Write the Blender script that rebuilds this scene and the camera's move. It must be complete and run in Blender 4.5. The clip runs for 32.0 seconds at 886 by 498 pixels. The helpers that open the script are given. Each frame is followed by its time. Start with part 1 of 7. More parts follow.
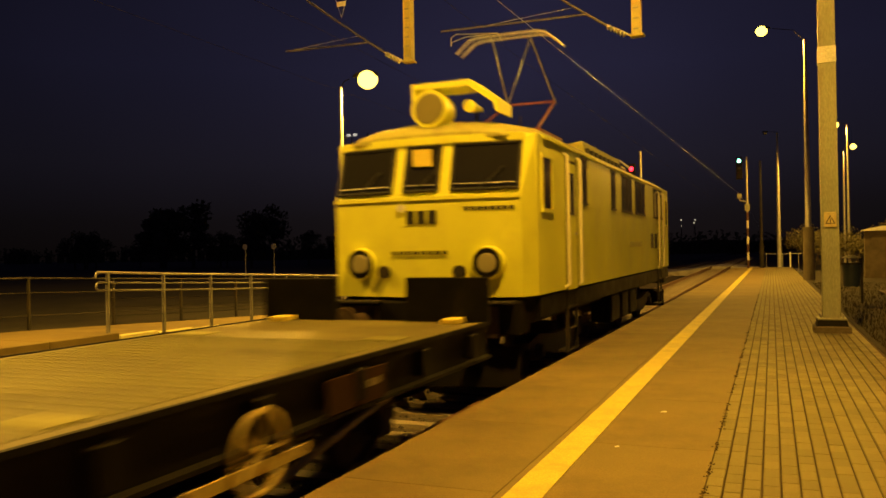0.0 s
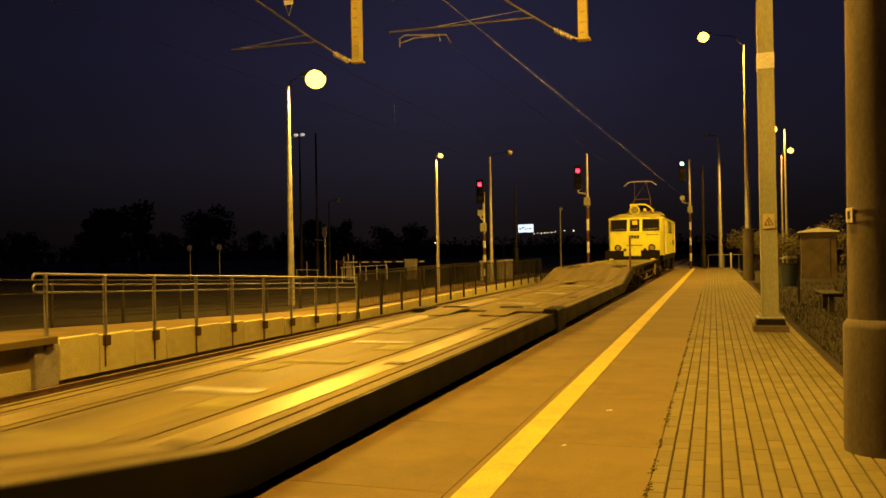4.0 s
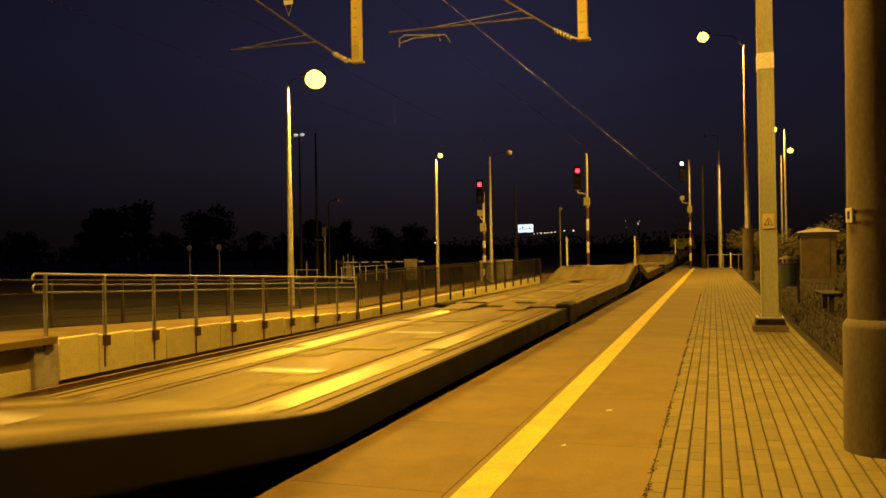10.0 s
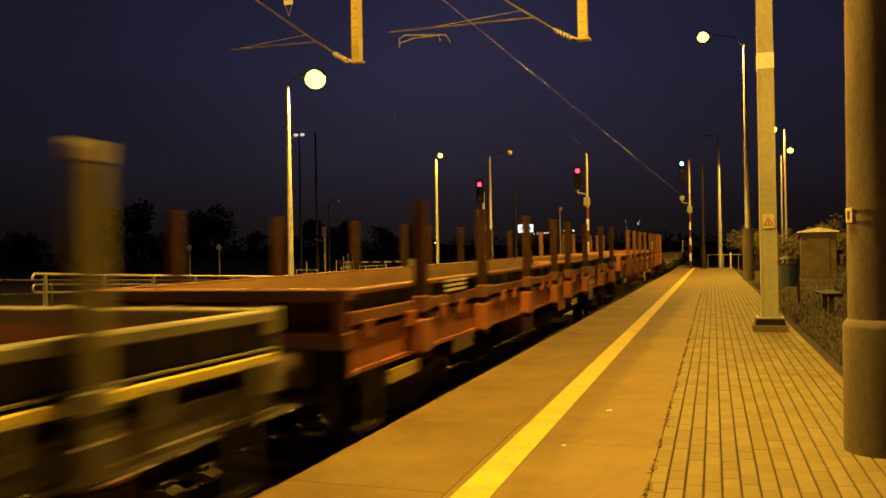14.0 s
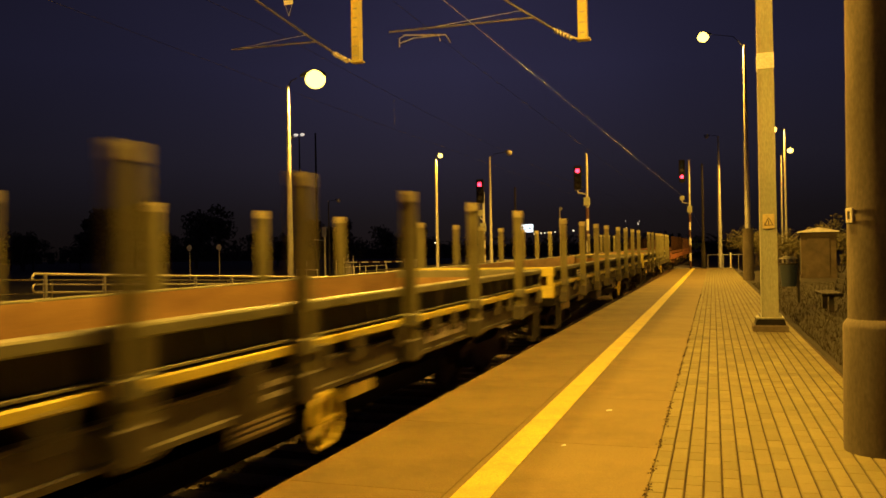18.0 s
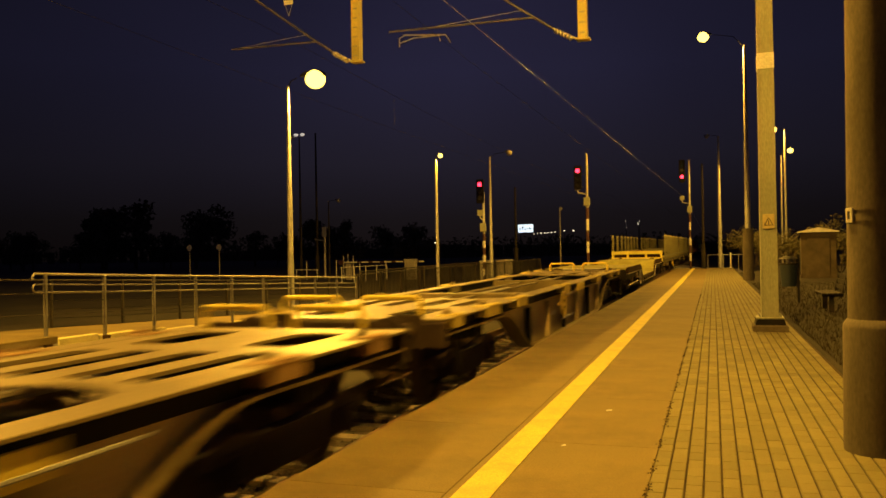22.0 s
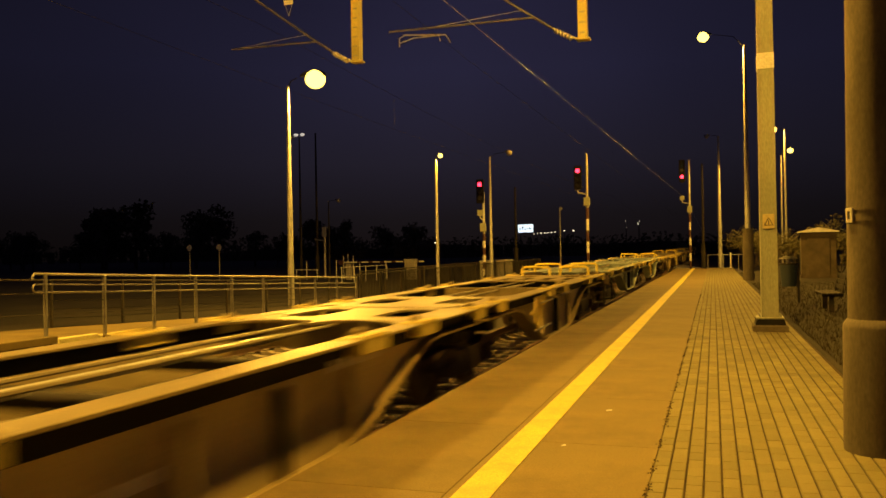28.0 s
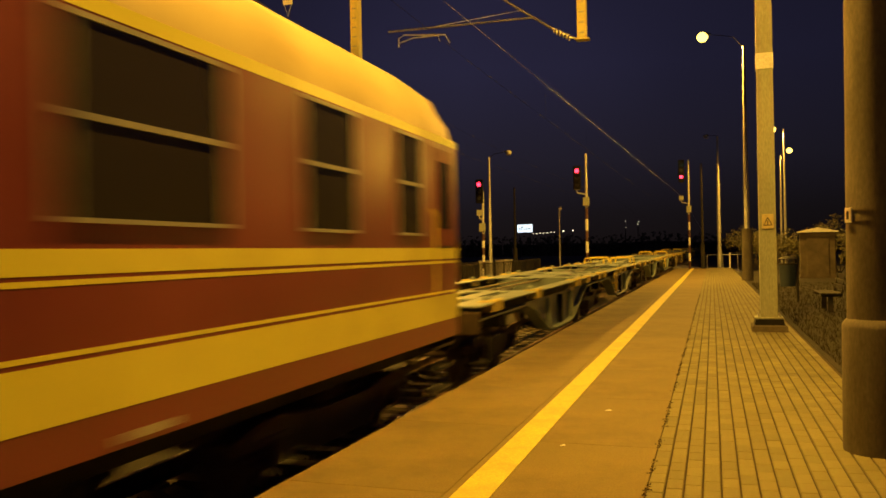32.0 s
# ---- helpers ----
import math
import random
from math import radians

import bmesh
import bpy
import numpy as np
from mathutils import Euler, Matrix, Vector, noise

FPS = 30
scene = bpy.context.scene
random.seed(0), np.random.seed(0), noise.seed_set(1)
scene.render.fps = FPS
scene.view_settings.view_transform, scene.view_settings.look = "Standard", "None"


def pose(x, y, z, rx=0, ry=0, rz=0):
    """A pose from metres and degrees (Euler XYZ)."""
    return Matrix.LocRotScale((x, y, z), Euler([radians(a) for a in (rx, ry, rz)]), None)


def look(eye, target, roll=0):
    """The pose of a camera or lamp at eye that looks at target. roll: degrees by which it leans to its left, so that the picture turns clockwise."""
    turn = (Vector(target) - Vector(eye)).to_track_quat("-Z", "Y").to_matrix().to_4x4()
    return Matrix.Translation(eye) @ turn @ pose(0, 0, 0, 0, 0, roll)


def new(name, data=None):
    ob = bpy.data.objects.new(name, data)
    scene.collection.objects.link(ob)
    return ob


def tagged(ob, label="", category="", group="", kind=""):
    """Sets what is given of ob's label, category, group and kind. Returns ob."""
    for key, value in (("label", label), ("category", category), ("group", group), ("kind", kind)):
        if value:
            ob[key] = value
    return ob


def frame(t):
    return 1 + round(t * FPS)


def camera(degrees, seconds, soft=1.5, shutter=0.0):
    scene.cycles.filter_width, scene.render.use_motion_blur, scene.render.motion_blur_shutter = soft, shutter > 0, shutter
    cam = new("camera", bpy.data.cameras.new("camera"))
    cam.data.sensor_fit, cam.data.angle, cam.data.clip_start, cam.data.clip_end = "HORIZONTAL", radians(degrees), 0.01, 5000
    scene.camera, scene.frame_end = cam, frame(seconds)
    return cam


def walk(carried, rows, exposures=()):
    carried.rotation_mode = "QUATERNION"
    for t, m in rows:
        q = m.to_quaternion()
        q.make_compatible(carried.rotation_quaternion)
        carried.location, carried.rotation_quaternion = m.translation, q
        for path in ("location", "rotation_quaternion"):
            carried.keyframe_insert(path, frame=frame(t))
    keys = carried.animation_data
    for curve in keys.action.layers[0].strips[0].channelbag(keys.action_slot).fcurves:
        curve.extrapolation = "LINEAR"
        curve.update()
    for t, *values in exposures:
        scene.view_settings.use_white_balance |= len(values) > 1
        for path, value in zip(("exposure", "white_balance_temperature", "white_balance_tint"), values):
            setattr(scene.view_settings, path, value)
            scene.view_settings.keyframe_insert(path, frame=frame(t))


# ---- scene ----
# Camera: a phone held at chest height on the platform, panned once, then held still
cam = camera(57.46, 32.0, soft=1.6, shutter=0.7)
EYE = (0.0, 0.0, 1.5)


def aim(turn, tilt, lean):
    """The camera's pose, turned to the left of the track's line by so many degrees."""
    a, b = radians(turn), radians(tilt)
    goal = (EYE[0] - math.sin(a), EYE[1] + math.cos(a), EYE[2] + math.tan(b))
    return look(EYE, goal, lean)


PAN = [(0, 3.66), (0.5, 3.66), (1.0, 3.65), (1.4, 3.64), (1.6, 3.45), (1.8, 2.95), (2.0, 2.26), (2.2, 1.55), (2.5, 0.67),
       (2.75, 0.33), (3.0, 0.16), (3.5, 0.04), (5.5, 0.0), (29.8, 0.0), (30.4, -0.05), (32.0, -0.05)]
walk(cam, [(t, aim(18.48 + d, 0.294, -1.0)) for t, d in PAN],
     [(0, 0.05), (0.9, -0.15), (1.9, 0.0), (3.5, 0.02), (9.5, 0.02), (11.2, 0.25), (13, 0.46), (17.2, 0.46), (19, 0.32), (20.3, 0.03), (24, 0.08), (27, 0.12), (32, 0.16)])

# Distances, metres: x across the track to the right, y along it, z = 0 is the platform's top
RAIL = -0.50            # top of the rails
AXIS = -4.39            # the train's track
AXIS2 = -9.19           # the second track
EDGE = -2.735            # platform edge
GONE = [0.0, 4.22, 8.55, 12.98, 17.53, 22.18, 26.92, 31.77, 36.71, 41.73, 46.83, 52.01, 57.26, 62.56, 67.92, 73.33, 78.79, 84.3, 89.83, 95.38, 100.96, 106.56,
        112.19, 117.85, 123.55, 129.3, 135.09, 140.91, 146.78, 152.71, 158.69, 164.74, 170.85, 177.02, 183.25, 189.54, 195.89, 202.3, 208.76, 215.28, 221.86, 228.49,
        235.17, 241.9, 248.68, 255.51, 262.4, 269.33, 276.32, 283.36, 290.45, 297.6, 304.81, 312.08, 319.41, 326.81, 334.28, 341.82, 349.42, 357.13, 364.95, 372.91,
        380.98, 389.19, 397.52]     # metres that the train has gone, each half second


def climb(y):
    """How far the train's track has risen at y: a gentle grade past the platform, level beyond it."""
    if y < 5.0:
        return 0.0
    u = min(1.0, max(0.0, (y - 70.0) / 50.0))
    return 0.0067 * (min(y, 70.0) - 5.0 + 50.0 * (u - u * u / 2))


def veer(y):
    """How far the train's track has drawn towards the platform side at y."""
    return 0.68 * climb(y)


def travel(t):
    """How far the train has gone at t seconds."""
    i = min(len(GONE) - 2, max(0, int(t * 2)))
    u = t * 2 - i
    d = GONE[i + 1] - GONE[i]
    bend = (GONE[min(i + 2, 64)] - GONE[i + 1] if i < 63 else d) - d
    return GONE[i] + d * u + bend * 0.5 * u * (u - 1)


# ---- light: late dusk, sodium lamps ----
SODIUM = (1.0, 0.508, 0.054)
scene.view_settings.exposure = 0.0
world = bpy.data.worlds.new("dusk")
scene.world = world
world.use_nodes = True
wn, wl = world.node_tree.nodes, world.node_tree.links
wn.clear()
w_out, w_bg = wn.new("ShaderNodeOutputWorld"), wn.new("ShaderNodeBackground")
w_tc, w_sep, w_ramp = wn.new("ShaderNodeTexCoord"), wn.new("ShaderNodeSeparateXYZ"), wn.new("ShaderNodeValToRGB")
w_noise, w_mix = wn.new("ShaderNodeTexNoise"), wn.new("ShaderNodeMix")
wl.new(w_tc.outputs["Generated"], w_sep.inputs[0])
wl.new(w_sep.outputs["Z"], w_ramp.inputs[0])
w_ramp.color_ramp.elements[0].position, w_ramp.color_ramp.elements[0].color = 0.0, (0.0027, 0.0018, 0.0017, 1)
w_ramp.color_ramp.elements[1].position, w_ramp.color_ramp.elements[1].color = 0.5, (0.0030, 0.0028, 0.0080, 1)
for w_at, w_tone in ((0.045, (0.0035, 0.0027, 0.0033, 1)), (0.11, (0.0056, 0.0048, 0.0082, 1)), (0.22, (0.0062, 0.0057, 0.0135, 1))):
    w_ramp.color_ramp.elements.new(w_at).color = w_tone
w_noise.inputs["Scale"].default_value = 2.2
wl.new(w_tc.outputs["Generated"], w_noise.inputs["Vector"])
w_mix.data_type, w_mix.blend_type = "RGBA", "MULTIPLY"
w_mix.inputs[0].default_value = 0.55
wl.new(w_ramp.outputs[0], w_mix.inputs[6])
wl.new(w_noise.outputs[0], w_mix.inputs[7])
w_side, w_dim = wn.new("ShaderNodeValToRGB"), wn.new("ShaderNodeMix")
w_side.color_ramp.elements[0].position, w_side.color_ramp.elements[0].color = 0.10, (0.52, 0.52, 0.50, 1)
w_side.color_ramp.elements[1].position, w_side.color_ramp.elements[1].color = 0.62, (0.75, 0.75, 0.75, 1)
w_glow = w_side.color_ramp.elements.new(0.36)
w_glow.color = (1.55, 1.5, 1.5, 1)
w_half = wn.new("ShaderNodeMapRange")
w_half.inputs["From Min"].default_value, w_half.inputs["From Max"].default_value = -1.0, 1.0
wl.new(w_sep.outputs["X"], w_half.inputs[0])
wl.new(w_half.outputs[0], w_side.inputs[0])
w_dim.data_type, w_dim.blend_type = "RGBA", "MULTIPLY"
w_dim.inputs[0].default_value = 1.0
wl.new(w_mix.outputs[2], w_dim.inputs[6])
wl.new(w_side.outputs[0], w_dim.inputs[7])
wl.new(w_dim.outputs[2], w_bg.inputs[0])
w_bg.inputs[1].default_value = 2.5
wl.new(w_bg.outputs[0], w_out.inputs[0])


def lamp_light(name, place, power, radius=0.16, color=SODIUM):
    data = bpy.data.lights.new(name, "SPOT")
    data.energy, data.color, data.shadow_soft_size = power, color, radius
    data.spot_size, data.spot_blend = radians(170), 0.08      # the housing keeps the light below it
    ob = new(name, data)
    ob.location = place
    return ob


# ---- materials ----
def surf(name, c1, c2, scale=3.0, rough=0.6, rough2=None, metal=0.0, bump=0.15, bscale=45.0, dirt=None, dscale=1.3, damount=0.5,
         vary=0.0, stretch=(1, 1, 1), spec=0.5):
    """A worn surface: two tones at a large scale, fine grain, dirt in patches, bump, and a spread from piece to piece."""
    m = bpy.data.materials.new(name)
    m.use_nodes = True
    n, l = m.node_tree.nodes, m.node_tree.links
    b = n["Principled BSDF"]
    tc, mp = n.new("ShaderNodeTexCoord"), n.new("ShaderNodeMapping")
    mp.inputs["Scale"].default_value = stretch
    l.new(tc.outputs["Object"], mp.inputs[0])
    big, fine = n.new("ShaderNodeTexNoise"), n.new("ShaderNodeTexNoise")
    big.inputs["Scale"].default_value, big.inputs["Detail"].default_value = scale, 5
    fine.inputs["Scale"].default_value, fine.inputs["Detail"].default_value = bscale, 4
    l.new(mp.outputs[0], big.inputs["Vector"])
    l.new(mp.outputs[0], fine.inputs["Vector"])
    ramp = n.new("ShaderNodeValToRGB")
    ramp.color_ramp.elements[0].position, ramp.color_ramp.elements[0].color = 0.36, (*c1, 1)
    ramp.color_ramp.elements[1].position, ramp.color_ramp.elements[1].color = 0.66, (*c2, 1)
    l.new(big.outputs[0], ramp.inputs[0])
    grain = n.new("ShaderNodeMapRange")
    grain.inputs["From Min"].default_value, grain.inputs["From Max"].default_value = 0.3, 0.7
    grain.inputs["To Min"].default_value, grain.inputs["To Max"].default_value = 0.82, 1.14
    l.new(fine.outputs[0], grain.inputs[0])
    mul = n.new("ShaderNodeMix")
    mul.data_type, mul.blend_type = "RGBA", "MULTIPLY"
    mul.inputs[0].default_value = 1.0
    l.new(ramp.outputs[0], mul.inputs[6])
    l.new(grain.outputs[0], mul.inputs[7])
    col = mul.outputs[2]
    if dirt:
        dn, dr, dm = n.new("ShaderNodeTexNoise"), n.new("ShaderNodeMapRange"), n.new("ShaderNodeMix")
        dn.inputs["Scale"].default_value, dn.inputs["Detail"].default_value, dn.inputs["Roughness"].default_value = dscale, 8, 0.65
        l.new(mp.outputs[0], dn.inputs["Vector"])
        dr.inputs["From Min"].default_value, dr.inputs["From Max"].default_value = 0.48, 0.66
        dr.inputs["To Max"].default_value = damount
        l.new(dn.outputs[0], dr.inputs[0])
        dm.data_type = "RGBA"
        l.new(dr.outputs[0], dm.inputs[0])
        l.new(col, dm.inputs[6])
        dm.inputs[7].default_value = (*dirt, 1)
        col = dm.outputs[2]
    if vary:
        oi, vr, vm = n.new("ShaderNodeObjectInfo"), n.new("ShaderNodeMapRange"), n.new("ShaderNodeMix")
        geo, add, fr = n.new("ShaderNodeNewGeometry"), n.new("ShaderNodeMath"), n.new("ShaderNodeMath")
        l.new(oi.outputs["Random"], add.inputs[0])
        l.new(geo.outputs["Random Per Island"], add.inputs[1])
        fr.operation = "FRACT"
        l.new(add.outputs[0], fr.inputs[0])
        vr.inputs["To Min"].default_value, vr.inputs["To Max"].default_value = 1 - vary, 1 + vary * 0.6
        l.new(fr.outputs[0], vr.inputs[0])
        vm.data_type, vm.blend_type = "RGBA", "MULTIPLY"
        vm.inputs[0].default_value = 1.0
        l.new(col, vm.inputs[6])
        l.new(vr.outputs[0], vm.inputs[7])
        col = vm.outputs[2]
    l.new(col, b.inputs["Base Color"])
    rr = n.new("ShaderNodeMapRange")
    rr.inputs["From Min"].default_value, rr.inputs["From Max"].default_value = 0.3, 0.7
    rr.inputs["To Min"].default_value = rough
    rr.inputs["To Max"].default_value = rough + 0.15 if rough2 is None else rough2
    l.new(big.outputs[0], rr.inputs[0])
    l.new(rr.outputs[0], b.inputs["Roughness"])
    b.inputs["Metallic"].default_value = metal
    b.inputs["Specular IOR Level"].default_value = spec
    if bump:
        bp = n.new("ShaderNodeBump")
        bp.inputs["Strength"].default_value, bp.inputs["Distance"].default_value = bump, 0.02
        l.new(fine.outputs[0], bp.inputs["Height"])
        l.new(bp.outputs[0], b.inputs["Normal"])
    return m


def glow(name, color, strength):
    m = bpy.data.materials.new(name)
    m.use_nodes = True
    b = m.node_tree.nodes["Principled BSDF"]
    b.inputs["Base Color"].default_value = (*color, 1)
    b.inputs["Emission Color"].default_value = (*color, 1)
    b.inputs["Emission Strength"].default_value = strength
    return m


def glass(name, color, rough=0.06):
    m = bpy.data.materials.new(name)
    m.use_nodes = True
    b = m.node_tree.nodes["Principled BSDF"]
    b.inputs["Base Color"].default_value = (*color, 1)
    b.inputs["Roughness"].default_value = rough
    b.inputs["Specular IOR Level"].default_value = 0.6
    return m


M_SLAB = surf("platform concrete", (0.19, 0.146, 0.045), (0.25, 0.19, 0.06), 0.8, 0.75, 0.85, bump=0.12, bscale=70, dirt=(0.125, 0.09, 0.034), dscale=0.9, damount=0.6, vary=0.08)
M_PAVER = surf("grey paving block", (0.20, 0.178, 0.07), (0.275, 0.245, 0.098), 2.5, 0.75, 0.85, bump=0.2, bscale=110, dirt=(0.14, 0.118, 0.06), dscale=1.1, damount=0.5, vary=0.14)
M_JOINT = surf("dark joint sand", (0.05, 0.034, 0.018), (0.08, 0.055, 0.03), 6, 0.95, bump=0.3, bscale=120)
M_LINE = surf("worn yellow line paint", (0.66, 0.56, 0.07), (0.74, 0.63, 0.09), 1.7, 0.6, bump=0.1, bscale=70, dirt=(0.44, 0.38, 0.084), dscale=3.2, damount=0.5)
M_CONC = surf("weathered concrete", (0.36, 0.34, 0.30), (0.48, 0.46, 0.40), 1.4, 0.8, 0.9, bump=0.25, bscale=40, dirt=(0.16, 0.14, 0.11), dscale=1.8, damount=0.6, vary=0.12)
M_BLOCK = surf("pale concrete block", (0.7, 0.66, 0.3), (0.8, 0.76, 0.36), 1.6, 0.85, bump=0.2, dirt=(0.36, 0.29, 0.11), dscale=1.3, damount=0.4, vary=0.1)
M_POLEC = surf("spun concrete pole", (0.13, 0.112, 0.085), (0.20, 0.175, 0.135), 3.0, 0.8, 0.9, bump=0.1, bscale=60, dirt=(0.08, 0.068, 0.05), dscale=2.6, damount=0.7, stretch=(1, 1, 0.35))
M_GALV = surf("galvanised steel", (0.42, 0.43, 0.42), (0.58, 0.58, 0.56), 5, 0.42, 0.6, metal=0.6, bump=0.05, bscale=60)
M_MAST = surf("grey green mast paint", (0.28, 0.30, 0.22), (0.36, 0.37, 0.27), 2.0, 0.55, 0.7, bump=0.06, dirt=(0.22, 0.20, 0.14), dscale=1.5, damount=0.4, stretch=(1, 1, 0.3))
M_MASTY = surf("yellowed mast paint", (0.55, 0.5, 0.154), (0.66, 0.58, 0.182), 2.0, 0.55, bump=0.05, dirt=(0.2, 0.17, 0.056), damount=0.35)
M_RAILING = surf("grey railing steel", (0.20, 0.20, 0.20), (0.30, 0.30, 0.30), 4, 0.4, 0.55, metal=0.3, bump=0.05)
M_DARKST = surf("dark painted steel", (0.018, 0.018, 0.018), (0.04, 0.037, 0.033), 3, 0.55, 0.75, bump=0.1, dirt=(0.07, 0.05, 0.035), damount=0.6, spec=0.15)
# far darker than the steel itself: the underparts' shade is put into the colour
M_BLACK = surf("underframe black with shade", (0.0035, 0.0032, 0.003), (0.0075, 0.0065, 0.0055), 3, 0.55, 0.8, bump=0.15, dirt=(0.015, 0.011, 0.0075), dscale=2.2, damount=0.6, spec=0.15)
M_RENDER = surf("dark stained render", (0.085, 0.065, 0.045), (0.13, 0.105, 0.07), 2, 0.9, bump=0.3, dirt=(0.05, 0.04, 0.03), damount=0.6)
M_WHEEL = surf("rusty wheel steel", (0.10, 0.075, 0.055), (0.17, 0.12, 0.085), 5, 0.6, 0.8, metal=0.3, bump=0.1)
M_RAILTOP = surf("rusty rail", (0.12, 0.075, 0.05), (0.2, 0.12, 0.075), 5, 0.6, metal=0.3, bump=0.1)
M_SLEEPER = surf("concrete sleeper", (0.22, 0.19, 0.145), (0.31, 0.27, 0.21), 3, 0.85, bump=0.25, vary=0.15)
M_BALLAST = surf("grey ballast stones", (0.05, 0.042, 0.033), (0.11, 0.09, 0.07), 14, 0.9, bump=0.9, bscale=26, vary=0.3)
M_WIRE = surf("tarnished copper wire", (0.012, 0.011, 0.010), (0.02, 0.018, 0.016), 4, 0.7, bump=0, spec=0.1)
# the lamplight along the messenger wire is put into this pale colour
M_WIREB = surf("wire pale with lamplight", (0.62, 0.62, 0.60), (0.72, 0.72, 0.70), 4, 0.4, bump=0, spec=0.5)
M_EARTH = surf("dark grass and earth", (0.018, 0.016, 0.009), (0.038, 0.033, 0.018), 0.6, 0.95, bump=0.25, bscale=30, dirt=(0.060, 0.046, 0.028), dscale=0.25, damount=0.6)
M_GRASS = surf("night grass", (0.030, 0.027, 0.012), (0.046, 0.041, 0.018), 1.5, 0.9, bump=0, vary=0.15)
M_LEAF = surf("dark leaves", (0.085, 0.078, 0.036), (0.15, 0.135, 0.062), 2.5, 0.8, bump=0, vary=0.35)
M_BARK = surf("tree bark", (0.05, 0.04, 0.03), (0.09, 0.07, 0.05), 6, 0.9, bump=0.6, bscale=30)
M_WHITE = surf("white enamel", (0.66, 0.66, 0.63), (0.78, 0.78, 0.75), 4, 0.4, bump=0.03, dirt=(0.4, 0.38, 0.33), damount=0.25)
M_RED = surf("red enamel", (0.055, 0.022, 0.02), (0.08, 0.03, 0.026), 4, 0.5, bump=0.03)
M_YSIGN = surf("yellow sign plate", (0.50, 0.42, 0.20), (0.58, 0.50, 0.26), 5, 0.5, bump=0.02)
M_INK = surf("black sign ink", (0.012, 0.012, 0.012), (0.02, 0.02, 0.02), 5, 0.6, bump=0)
M_STEELD = surf("dulled zinc tube", (0.13, 0.13, 0.13), (0.20, 0.20, 0.19), 5, 0.5, 0.7, metal=0.3, bump=0.05)
M_RUST_STAIN = surf("rust brown steel", (0.07, 0.04, 0.022), (0.12, 0.07, 0.035), 8, 0.85, bump=0.2)
# the shade on the mast's footing is put into this dark concrete tone
M_FOOT = surf("old concrete toned as shaded", (0.10, 0.082, 0.055), (0.16, 0.132, 0.09), 4, 0.9, bump=0.3, dirt=(0.06, 0.045, 0.03), dscale=3, damount=0.6)
M_BULB = glow("sodium lamp bowl", (1.0, 0.70, 0.11), 4.2)
M_OFFBULB = glass("unlit lamp bowl", (0.42, 0.42, 0.40), 0.4)
M_BRED = glow("red signal lens", (1.0, 0.022, 0.05), 7.0)
M_BGREEN = glow("green signal lens", (0.18, 1.0, 0.72), 12.0)
M_LENSOFF = glass("dark signal lens", (0.006, 0.006, 0.007), 0.6)
M_TOWN = glow("far white lamp", (0.9, 0.95, 1.0), 5.0)
M_FARHEAD = glow("dim white lamp head", (1.0, 0.9, 0.75), 0.55)
M_SCREEN = glow("lit screen", (0.80, 0.92, 1.0), 1.5)
M_TOWNY = glow("far warm lamp", (1.0, 0.8, 0.5), 3.0)


